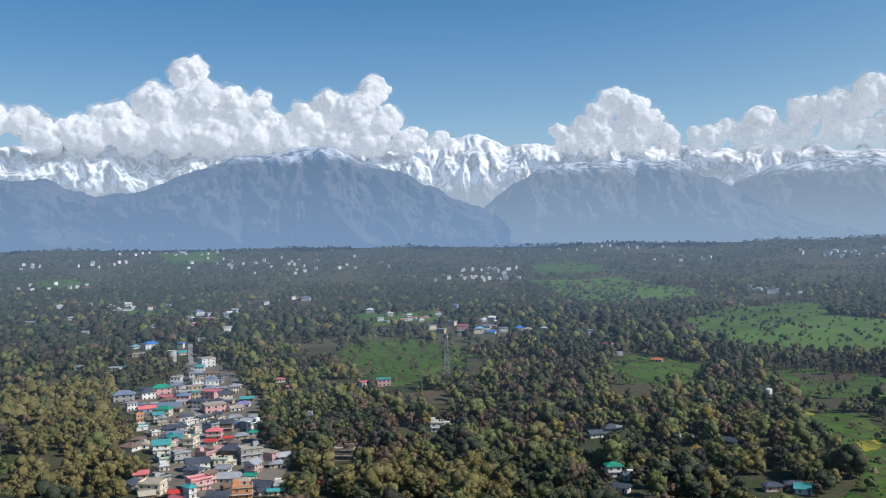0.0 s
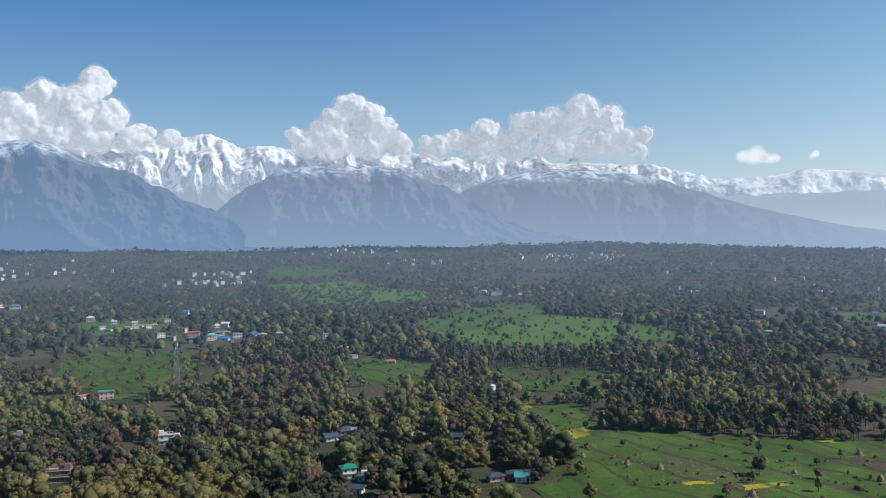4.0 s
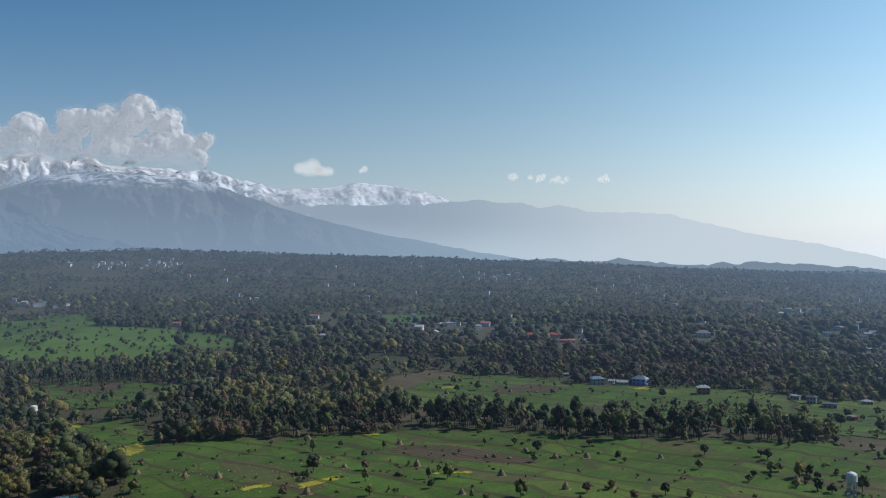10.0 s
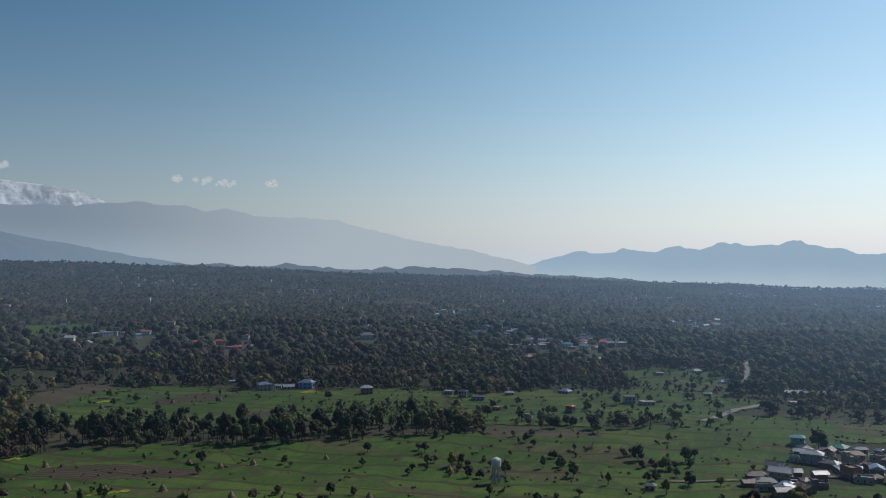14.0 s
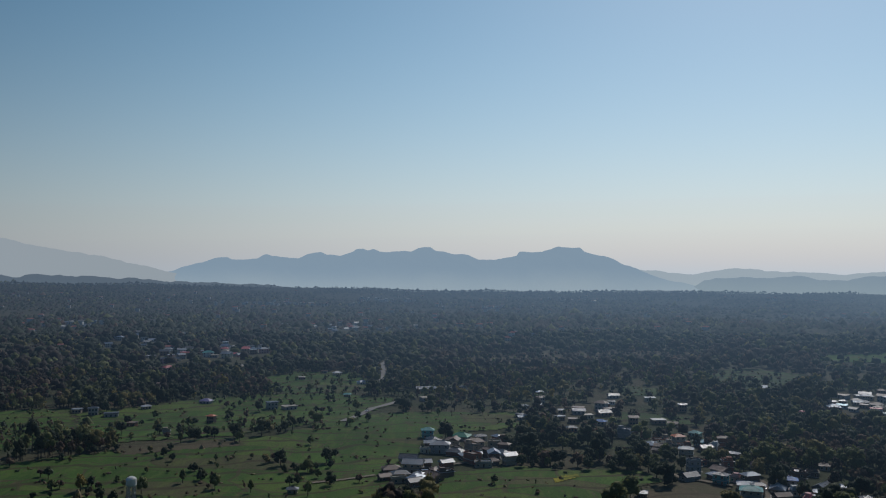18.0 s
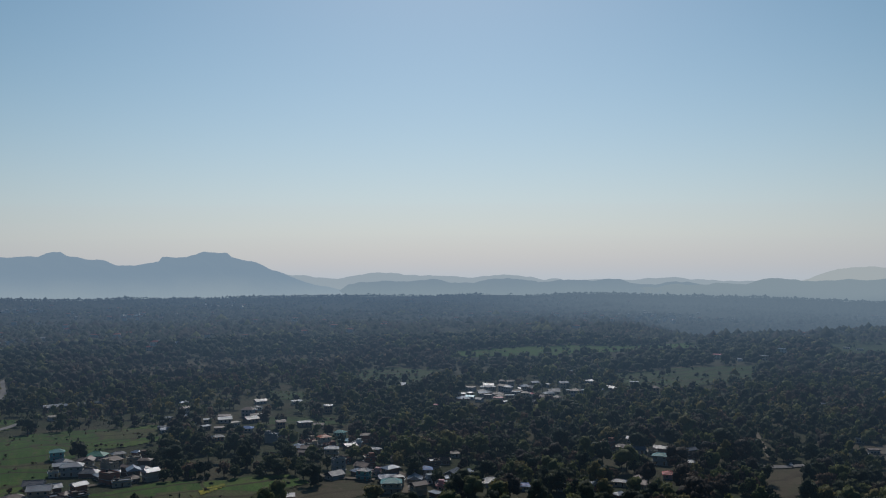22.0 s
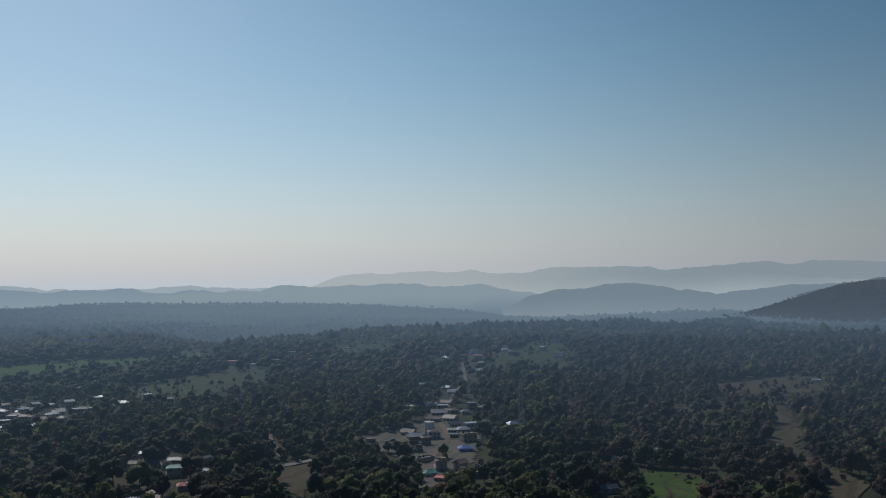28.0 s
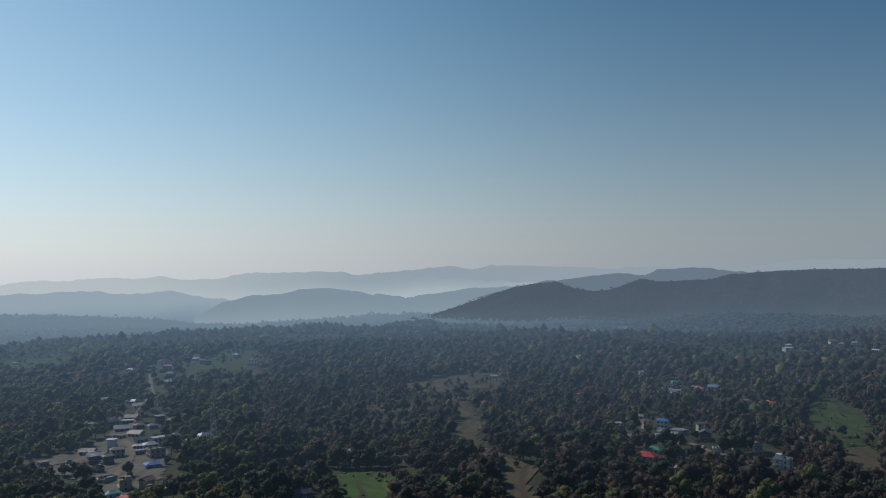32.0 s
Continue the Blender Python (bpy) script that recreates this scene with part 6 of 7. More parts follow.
house(48, -909, 8.4, "white", "white", "flat", 1, group="houses of the wooded hamlet")
house(41, -894, 6.2, "tan", "white", "flat", 1, group="houses of the wooded hamlet")
house(26, -890, 8.3, "tan", "pink", "flat", 1, group="houses of the wooded hamlet")
house(-62, -1002, 8.4, "red", "pink", "hip", 1, group="houses of the wooded hamlet")
house(-82, -976, 8.2, "blue", "white", "hip", 1, group="houses of the wooded hamlet")
house(-22, -839, 9.7, "brown", "cream", "flat", 1, group="houses of the wooded hamlet")
house(-63, -492, 5.8, "red", "cream", "hip", 1, group="houses of the wooded hamlet")
house(-164, -1014, 9.5, "red", "pink", "hip", 1, group="houses of the wooded hamlet")
house(82, -1022, 5.7, "cyan", "white", "hip", 2, group="houses of the wooded hamlet")
house(73, -1039, 5.0, "white", "white", "flat", 2, group="houses of the wooded hamlet")
house(158, -1198, 6.1, "white", "white", "hip", 1, group="houses of the wooded hamlet")
house(178, -1194, 8.4, "grey", "white", "flat", 1, group="houses of the wooded hamlet")
house(16, -536, 5.0, "orange", "tan", "gable", 1, group="houses of the wooded hamlet")
house(22, -533, 5.0, "tan", "brown", "gable", 1, group="houses of the wooded hamlet")
house(23, -567, 5.3, "slate", "cream", "gable", 1, group="houses of the wooded hamlet")
hamlet(-216, 766, 11, 12, 1, "houses of the roadside village")
hamlet(-195, 703, 12, 12, 2, "houses of the roadside village")
hamlet(-199, 658, 13, 10, 3, "houses of the roadside village")
hamlet(-172, 641, 12, 8, 4, "houses of the roadside village")
hamlet(-182, 571, 10, 8, 5, "houses of the roadside village")
hamlet(-162, 517, 9, 6, 44, "houses of the roadside village")
hamlet(-133, 545, 14, 10, 6, "houses of the roadside village")
hamlet(-130, 484, 12, 8, 7, "houses of the roadside village")
hamlet(-111, 466, 13, 8, 8, "houses of the roadside village")
hamlet(-121, 423, 14, 8, 29, "houses of the roadside village")
hamlet(-98, 422, 12, 6, 45, "houses of the roadside village")
# field and southern villages: backlit shade is put into darker wall and roof colours
hamlet(576, -3, 14, 8, 9, "houses of the field village", (6, 10), ("white", "slate", "slate", "brown", "brown", "bluegrey"), ("tan", "grey", "brown", "brick", "brown"), ("hip", "gable", "gable", "hip", "flat"))
hamlet(496, 21, 9, 9, 10, "houses of the field village", (6, 10), ("white", "slate", "slate", "brown", "brown", "bluegrey"), ("tan", "grey", "brown", "brick", "brown"), ("hip", "gable", "gable", "hip", "flat"))
hamlet(550, -20, 14, 9, 11, "houses of the field village", (6, 10), ("white", "slate", "slate", "brown", "brown", "bluegrey"), ("tan", "grey", "brown", "brick", "brown"), ("hip", "gable", "gable", "hip", "flat"))
hamlet(581, -158, 20, 10, 12, "houses of the field village", (6, 10), ("white", "slate", "slate", "brown", "brown", "bluegrey"), ("tan", "grey", "brown", "brick", "brown"), ("hip", "gable", "gable", "hip", "flat"))
hamlet(495, -156, 14, 7, 13, "houses of the field village", (6, 10), ("white", "slate", "slate", "brown", "brown", "bluegrey"), ("tan", "grey", "brown", "brick", "brown"), ("hip", "gable", "gable", "hip", "flat"))
hamlet(466, -176, 13, 7, 14, "houses of the field village", (6, 10), ("white", "slate", "slate", "brown", "brown", "bluegrey"), ("tan", "grey", "brown", "brick", "brown"), ("hip", "gable", "gable", "hip", "flat"))
hamlet(770, -358, 34, 18, 15, "houses of the field village", (6, 10), ("white", "slate", "slate", "brown", "brown", "bluegrey"), ("tan", "grey", "brown", "brick", "brown"), ("hip", "gable", "gable", "hip", "flat"))
hamlet(756, -415, 40, 20, 16, "houses of the field village", (6, 10), ("white", "slate", "slate", "brown", "brown", "bluegrey"), ("tan", "grey", "brown", "brick", "brown"), ("hip", "gable", "gable", "hip", "flat"))
hamlet(691, -117, 36, 14, 17, "houses of the field village", (6, 10), ("white", "slate", "slate", "brown", "brown", "bluegrey"), ("tan", "grey", "brown", "brick", "brown"), ("hip", "gable", "gable", "hip", "flat"))
hamlet(703, -82, 30, 8, 47, "houses of the field village", (6, 10), ("white", "slate", "slate", "brown", "brown", "bluegrey"), ("tan", "grey", "brown", "brick", "brown"), ("hip", "gable", "gable", "hip", "flat"))
hamlet(483, -336, 16, 7, 18, "houses of the southern village", (6, 10), ("white", "slate", "slate", "brown", "brown", "bluegrey"), ("tan", "grey", "brown", "brick", "brown"), ("hip", "gable", "gable", "hip", "flat"))
hamlet(408, -262, 12, 4, 19, "houses of the southern village", (6, 10), ("white", "slate", "slate", "brown", "brown", "bluegrey"), ("tan", "grey", "brown", "brick", "brown"), ("hip", "gable", "gable", "hip", "flat"))
hamlet(458, -618, 24, 10, 20, "houses of the southern village", (6, 10), ("white", "slate", "slate", "brown", "brown", "bluegrey"), ("tan", "grey", "brown", "brick", "brown"), ("hip", "gable", "gable", "hip", "flat"))
hamlet(383, -535, 16, 6, 21, "houses of the southern village", (6, 10), ("white", "slate", "slate", "brown", "brown", "bluegrey"), ("tan", "grey", "brown", "brick", "brown"), ("hip", "gable", "gable", "hip", "flat"))
hamlet(396, -498, 16, 7, 22, "houses of the southern village", (6, 10), ("white", "slate", "slate", "brown", "brown", "bluegrey"), ("tan", "grey", "brown", "brick", "brown"), ("hip", "gable", "gable", "hip", "flat"))
hamlet(321, -432, 14, 4, 23, "houses of the southern village", (6, 10), ("white", "slate", "slate", "brown", "brown", "bluegrey"), ("tan", "grey", "brown", "brick", "brown"), ("hip", "gable", "gable", "hip", "flat"))
hamlet(699, -1001, 36, 8, 24, "houses of the southern village", (6, 10), ("white", "slate", "slate", "brown", "brown", "bluegrey"), ("tan", "grey", "brown", "brick", "brown"), ("hip", "gable", "gable", "hip", "flat"))
hamlet(35, -653, 16, 6, 25, "houses of the wooded hamlet")
hamlet(32, -907, 20, 7, 26, "houses of the wooded hamlet")
hamlet(-589, 1606, 55, 9, 30, "houses on the far plain", (7, 12), ("white", "grey", "grey", "pink", "tan", "bluegrey", "slate"))
hamlet(-381, 1426, 55, 11, 31, "houses on the far plain", (7, 12), ("white", "grey", "grey", "pink", "tan", "bluegrey", "slate"))
hamlet(-60, 1317, 55, 9, 32, "houses on the far plain", (7, 12), ("white", "grey", "grey", "pink", "tan", "bluegrey", "slate"))
hamlet(67, 1171, 55, 12, 33, "houses on the far plain", (7, 12), ("white", "grey", "grey", "pink", "tan", "bluegrey", "slate"))
hamlet(86, 2268, 55, 16, 34, "houses on the far plain", (7, 12), ("white", "grey", "grey", "pink", "tan", "bluegrey", "slate"))
hamlet(-623, 2898, 120, 22, 35, "houses on the far plain", (7, 12), ("white", "grey", "grey", "pink", "tan", "bluegrey", "slate"))
hamlet(-345, 2562, 96, 12, 36, "houses on the far plain", (7, 12), ("white", "grey", "grey", "pink", "tan", "bluegrey", "slate"))
hamlet(-918, 2009, 66, 12, 37, "houses on the far plain", (7, 12), ("white", "grey", "grey", "pink", "tan", "bluegrey", "slate"))
hamlet(719, 3389, 96, 22, 38, "houses on the far plain", (7, 12), ("white", "grey", "grey", "pink", "tan", "bluegrey", "slate"))
hamlet(698, 1841, 55, 8, 39, "houses on the far plain", (7, 12), ("white", "grey", "grey", "pink", "tan", "bluegrey", "slate"))
hamlet(776, 2744, 55, 9, 40, "houses on the far plain", (7, 12), ("white", "grey", "grey", "pink", "tan", "bluegrey", "slate"))
hamlet(1237, 2849, 96, 16, 41, "houses on the far plain", (7, 12), ("white", "grey", "grey", "pink", "tan", "bluegrey", "slate"))
hamlet(-936, 3205, 96, 19, 42, "houses on the far plain", (7, 12), ("white", "grey", "grey", "pink", "tan", "bluegrey", "slate"))
hamlet(-1148, 2646, 96, 12, 43, "houses on the far plain", (7, 12), ("white", "grey", "grey", "pink", "tan", "bluegrey", "slate"))
hamlet(1160, 1705, 55, 8, 50, "houses on the far plain", (7, 12), ("white", "grey", "grey", "pink", "tan", "bluegrey", "slate"))
hamlet(1382, 2875, 78, 16, 51, "houses on the far plain", (7, 12), ("white", "grey", "grey", "pink", "tan", "bluegrey", "slate"))
hamlet(2167, 1941, 84, 16, 52, "houses on the far plain", (7, 12), ("white", "grey", "grey", "pink", "tan", "bluegrey", "slate"))
hamlet(970, 950, 55, 8, 53, "houses on the far plain", (7, 12), ("white", "grey", "grey", "pink", "tan", "bluegrey", "slate"))
hamlet(2405, 1468, 96, 16, 54, "houses on the far plain", (7, 12), ("white", "grey", "grey", "pink", "tan", "bluegrey", "slate"))
hamlet(2370, 2011, 72, 13, 55, "houses on the far plain", (7, 12), ("white", "grey", "grey", "pink", "tan", "bluegrey", "slate"))
hamlet(1664, 700, 55, 16, 56, "houses on the far plain", (7, 12), ("white", "grey", "grey", "pink", "tan", "bluegrey", "slate"))
hamlet(1144, 298, 55, 18, 57, "houses on the far plain", (7, 12), ("white", "grey", "grey", "pink", "tan", "bluegrey", "slate"))
hamlet(1371, 477, 55, 13, 58, "houses on the far plain", (7, 12), ("white", "grey", "grey", "pink", "tan", "bluegrey", "slate"))
hamlet(2777, 517, 90, 27, 59, "houses on the far plain", (7, 12), ("white", "grey", "grey", "pink", "tan", "bluegrey", "slate"))
hamlet(3311, 242, 72, 27, 60, "houses on the far plain", (7, 12), ("white", "grey", "grey", "pink", "tan", "bluegrey", "slate"))
hamlet(1668, 167, 55, 13, 61, "houses on the far plain", (7, 12), ("white", "grey", "grey", "pink", "tan", "bluegrey", "slate"))
hamlet(2774, 532, 90, 27, 62, "houses on the far plain", (7, 12), ("white", "grey", "grey", "pink", "tan", "bluegrey", "slate"))
hamlet(2678, -143, 72, 18, 63, "houses on the far plain", (7, 12), ("white", "grey", "grey", "pink", "tan", "bluegrey", "slate"))
hamlet(1706, 179, 55, 13, 64, "houses on the far plain", (7, 12), ("white", "grey", "grey", "pink", "tan", "bluegrey", "slate"))
hamlet(1176, 318, 55, 16, 65, "houses on the far plain", (7, 12), ("white", "grey", "grey", "pink", "tan", "bluegrey", "slate"))
hamlet(1476, -194, 55, 6, 66, "houses on the far plain", (7, 12), ("white", "grey", "grey", "pink", "tan", "bluegrey", "slate"))
hamlet(2165, -1660, 72, 18, 67, "houses on the far plain", (7, 12), ("white", "grey", "grey", "pink", "tan", "bluegrey", "slate"))
hamlet(3527, -482, 84, 18, 68, "houses on the far plain", (7, 12), ("white", "grey", "grey", "pink", "tan", "bluegrey", "slate"))
hamlet(2042, -1475, 72, 23, 69, "houses on the far plain", (7, 12), ("white", "grey", "grey", "pink", "tan", "bluegrey", "slate"))
hamlet(2106, -2325, 55, 11, 70, "houses on the far plain", (7, 12), ("white", "grey", "grey", "pink", "tan", "bluegrey", "slate"))
hamlet(281, -2476, 55, 22, 71, "houses on the far plain", (7, 12), ("white", "grey", "grey", "pink", "tan", "bluegrey", "slate"))
hamlet(-162, -1361, 55, 9, 72, "houses on the far plain", (7, 12), ("white", "grey", "grey", "pink", "tan", "bluegrey", "slate"))
hamlet(146, 2532, 55, 16, 73, "houses on the far plain", (7, 12), ("white", "grey", "grey", "pink", "tan", "bluegrey", "slate"))
hamlet(1483, 2856, 55, 12, 74, "houses on the far plain", (7, 12), ("white", "grey", "grey", "pink", "tan", "bluegrey", "slate"))
hamlet(986, 969, 55, 8, 75, "houses on the far plain", (7, 12), ("white", "grey", "grey", "pink", "tan", "bluegrey", "slate"))

# ---- masts, tanks and haystacks ----
mast(2, 723, 41, "tall grey lattice phone mast above the trees")
mast(351, -563, 40, "thin grey lattice phone mast in the woods")
water_tower(442, 159, 9, 5.0, "pale concrete water tower on columns beside fields")
water_tower(-276, 890, 5, 8.5, "grey concrete water tank in the village", "concrete", False, False)
water_tower(237, 642, 5, 5.0, "white domed water tank among trees")
water_tower(404, -519, 6, 7.0, "white water tank on columns in the village", "wall_white", True, False)
car(413, -396, 145, "white")
car(423, -468, 160, "white")
car(415, -489, 70, "blue")
car(391, -491, 160, "white")
car(-158, 562, 115, "white")
car(-135, 483, 122, "red")
car(10, -596, 80, "white")
car(-6, -576, 160, "white")
car(714, 66, 160, "white")
car(474, -170, 150, "white")
haystack(300, 372, 0.85)
haystack(362, 396, 0.97)
haystack(353, 306, 1.10)
haystack(406, 333, 0.85)
haystack(406, 311, 0.97)
haystack(420, 299, 1.10)
haystack(449, 268, 0.85)
haystack(255, 345, 1.10)
haystack(310, 294, 0.85)
haystack(302, 398, 0.97)
haystack(356, 266, 1.10)
haystack(376, 252, 0.85)
haystack(329, 444, 0.97)
haystack(333, 350, 1.10)
haystack(598, 459, 0.85)
haystack(569, 484, 0.97)
haystack(525, 516, 1.10)
haystack(213, 435, 0.85)
haystack(454, 191, 1.10)
haystack(228, 413, 0.85)
haystack(239, 399, 0.97)
haystack(385, 205, 0.97)
haystack(554, 155, 0.85)


heaps = random.Random(5)
mounds = Shape()
for k in range(90):
    hx, hy = 228 + 7.5 * (k % 10) + heaps.uniform(-2.5, 2.5), 372 + 7 * (k // 10) - .55 * 7.5 * (k % 10) + heaps.uniform(-2.5, 2.5)
    n, q, hz = len(mounds.v), heaps.uniform(.35, .6), float(ground_h(hx, hy)) + .3
    mounds.turned([(q, 0), (q * .9, q * .5), (q * .5, q * .9), (q * .1, q)], 6)
    mounds.v[n:] = [(a + hx, b + hy, c + hz) for a, b, c in mounds.v[n:]]
tagged(new("dung_heaps", mounds.mesh("dung_heaps", "pale_bark")), "small pale heaps set out in rows on a field", "heaps", kind="stuff")
farms = random.Random(77)
for k in range(190):
    a, r = radians(farms.choice((farms.uniform(28, 150), farms.uniform(55, 125)))), 1250 + 2700 * farms.random() ** .8
    small_house(r * math.sin(a), r * math.cos(a), farms.uniform(8, 15), farms.choice(("white", "grey", "bluegrey")), "white", farms.choice(("gable", "hip", "flat")), 2)

tagged(new("far_houses", FAR_SHAPE.mesh("far_houses", *FAR_MATS)), "small white and coloured houses scattered far over the plain", "houses", kind="stuff")

# ---- trees ----
G = np.random.default_rng(7)
T0 = (1 + 5 ** .5) / 2
ICO_V = np.array([(-1, T0, 0), (1, T0, 0), (-1, -T0, 0), (1, -T0, 0), (0, -1, T0), (0, 1, T0), (0, -1, -T0), (0, 1, -T0), (T0, 0, -1), (T0, 0, 1), (-T0, 0, -1), (-T0, 0, 1)]) / math.hypot(1, T0)
ICO_F = np.array([(0, 11, 5), (0, 5, 1), (0, 1, 7), (0, 7, 10), (0, 10, 11), (1, 5, 9), (5, 11, 4), (11, 10, 2), (10, 7, 6), (7, 1, 8), (3, 9, 4), (3, 4, 2), (3, 2, 6), (3, 6, 8), (3, 8, 9), (4, 9, 5), (2, 4, 11), (6, 2, 10), (8, 6, 7), (9, 8, 1)])


def split_ball(v, f):
    """Each triangle of the ball parted into four."""
    v, out, mid = [tuple(q) for q in v], [], {}

    def half(a, b):
        key = (min(a, b), max(a, b))
        if key not in mid:
            q = (np.array(v[a]) + np.array(v[b])) / 2
            v.append(tuple(q / np.linalg.norm(q)))
            mid[key] = len(v) - 1
        return mid[key]
    for a, b, c in f:
        ab, bc, ca = half(a, b), half(b, c), half(c, a)
        out += [(a, ab, ca), (b, bc, ab), (c, ca, bc), (ab, bc, ca)]
    return np.array(v), np.array(out)


BALLS = {12: (ICO_V, ICO_F), 42: split_ball(ICO_V, ICO_F)}
a5 = np.arange(5) * math.tau / 5
rings = [np.stack([np.cos(a5 + t) * r, np.sin(a5 + t) * r, a5 * 0 + z], -1) for r, z, t in ((.95, -.45, 0), (.86, .42, .63))]
BALLS[7] = (np.concatenate(rings + [[[0, 0, .98]]]), np.array([q for i in range(5) for q in ((i, (i + 1) % 5, 5 + i), ((i + 1) % 5, 5 + (i + 1) % 5, 5 + i), (5 + i, 5 + (i + 1) % 5, 10))]))

BALLS[6] = (np.concatenate([rings[0] * [1, 1, .2], [[0, 0, .9]]]), np.array([(i, (i + 1) % 5, 5) for i in range(5)]))


def crowns(base, high, wide, clumps, leaf, core=1.0, trunk_share=.3, ball=12, lumps=1):
    """Crowns for many trees at once: rounded boughs of foliage heaped round the trunk, with loose leaf sprays on them. Returns corners, triangles, each triangle's tree, and which are rounded."""
    n = len(base)
    mid = base + np.stack([np.zeros(n), np.zeros(n), high * (trunk_share + 1) / 2], -1)
    half = np.stack([wide, wide, high * (1 - trunk_share) / 2], -1)
    bv, bf = BALLS[ball]
    k = len(bv)
    m = n * lumps
    if lumps > 1:
        turn = np.arange(lumps)[None] * 2.4 + G.uniform(0, 6.28, (n, 1)) + G.normal(0, .25, (n, lumps))
        rise = np.linspace(.95, -.55, lumps)[None] + G.normal(0, .12, (n, lumps))
        out = np.sqrt(np.clip(1 - rise ** 2, .02, 1))
        d = np.stack([np.cos(turn) * out, np.sin(turn) * out, rise], -1)
        bough = mid[:, None] + d * half[:, None] * G.uniform(.48, .72, (n, lumps, 1))
        girth = np.repeat(half[:, None], lumps, 1) * G.uniform(.44, .66, (n, lumps, 1)) * (5 / max(lumps, 4)) ** .3 * G.uniform(.88, 1.12, (n, lumps, 3))
    else:
        bough, girth = mid[:, None], np.repeat(half[:, None], 1, 1)
    lump = 1 + G.uniform(-.34, .34, (m, k))
    v = (bough.reshape(-1, 1, 3) + bv[None] * lump[..., None] * girth.reshape(-1, 1, 3) * core).reshape(-1, 3)
    f = (bf[None] + np.arange(m)[:, None, None] * k).reshape(-1, 3)
    own, soft = np.repeat(np.arange(n), len(bf) * lumps), np.ones(m * len(bf), bool)
    if clumps:
        d = G.normal(size=(n, clumps, 3))
        d[..., 2] = d[..., 2] * .8 + .45
        d /= np.linalg.norm(d, axis=-1, keepdims=True)
        pick = G.integers(lumps, size=(n, clumps))[..., None]
        c = np.take_along_axis(bough, pick, 1) + d * np.take_along_axis(girth, pick, 1) * core * G.uniform(.88, 1.26, (n, clumps, 1))
        e = d * .5 + G.normal(size=d.shape)
        w = np.cross(e, G.normal(size=d.shape))
        w /= np.linalg.norm(w, axis=-1, keepdims=True) + 1e-6
        u = np.cross(w, e / np.linalg.norm(e, axis=-1, keepdims=True))
        size = leaf * G.uniform(.5, 1.3, (n, clumps, 1)) * np.clip(wide / 3.2, .6, 1.5)[:, None, None]
        q = np.stack([c - u * size, c + u * size * .8 - w * size * .6, c + w * size * .9 + u * size * .2], 2).reshape(-1, 3)
        f = np.concatenate([f, len(v) + np.arange(len(q)).reshape(-1, 3)])
        v = np.concatenate([v, q])
        own, soft = np.concatenate([own, np.repeat(np.arange(n), clumps)]), np.concatenate([soft, np.zeros(n * clumps, bool)])
    return v, f, own, soft


def trunks(base, high, thick, share=.45):
    """Slim four-sided tapered trunks."""
    n = len(base)
    a = np.arange(4) * math.pi / 2
    ring = np.stack([np.cos(a), np.sin(a), 0 * a], -1)
    lo = base[:, None] + ring[None] * thick[:, None, None] - [0, 0, .4]
    up = base[:, None] + ring[None] * thick[:, None, None] * .6 + np.stack([0 * high, 0 * high, high * share], -1)[:, None]
    f = np.array([(i, (i + 1) % 4, 4 + (i + 1) % 4) for i in range(4)] + [(i, 4 + (i + 1) % 4, 4 + i) for i in range(4)])
    return np.concatenate([lo, up], 1).reshape(-1, 3), (f[None] + np.arange(n)[:, None, None] * 8).reshape(-1, 3)


def woods(name, label, v, f, slots, soft, mats):
    ob = new(name, mesh_of(name, v, f, mats, slots, soft))
    return tagged(ob, label, "trees", kind="stuff")


SPECIES = ["leaf_green", "leaf_olive", "leaf_dark", "leaf_brown", "leaf_yellow", "bark", "leaf_shaded", "leaf_brown_shaded"]



def scatter(r0, r1, gap, a0=-29, a1=192):
    """Random places over the ground between two distances, one for each square of that side."""
    n = int(radians(a1 - a0) / 2 * (r1 ** 2 - r0 ** 2) / gap ** 2)
    a, r = np.radians(G.uniform(a0, a1, n)), np.sqrt(G.uniform(r0 ** 2, r1 ** 2, n))
    return np.stack([r * np.sin(a), r * np.cos(a)], -1)


def zoned(x, y, zones, start):
    out = np.full(len(x), start, float)
    for pts, value in zones:
        out[inside(x, y, pts)] = value
    return out


def growing(p):
    """Where trees stand: thick woods by default, few in fields, none on houses and roads."""
    x, y = p.T
    keep = zoned(x, y, [(f[0], f[1]) for f in FIELDS], 1.0)
    groves = fractal(x / 60, y / 60, 4, 4)
    keep = np.where(keep > .5, keep * zoned(x, y, THIN, 1.0) * np.clip(1.05 - np.where(y < -150, 1.2, 2.6) * np.maximum(groves, 0), .08, 1), keep)
    r = np.hypot(x, y)
    for gap in (22, 45, 72, 100):
        front = (gap < r * .085) & (zoned(x * (1 + gap / r), y * (1 + gap / r), [(f[0], f[1]) for f in FIELDS], 1.0) < .3)
        keep = np.where(front, np.minimum(keep, .14), keep)
    keep = np.maximum(keep, zoned(x, y, GROVES, 0.0))
    keep = np.maximum(keep, zoned(x, y, BELTS, 0.0))
    ok = G.random(len(x)) < keep
    lo, hi = r.min() - 40, r.max() + 40
    for hx, hy, hr in HOMES:
        if lo < math.hypot(hx, hy) < hi:
            ok &= (x - hx) ** 2 + (y - hy) ** 2 > hr * hr
    return p[ok]


def open_land(x, y):
    """Where the far plain lies open, in wide strips across the view."""
    return fractal(np.degrees(np.arctan2(x, y)) / 5, np.log(np.hypot(x, y)) * 9, 4, 33)


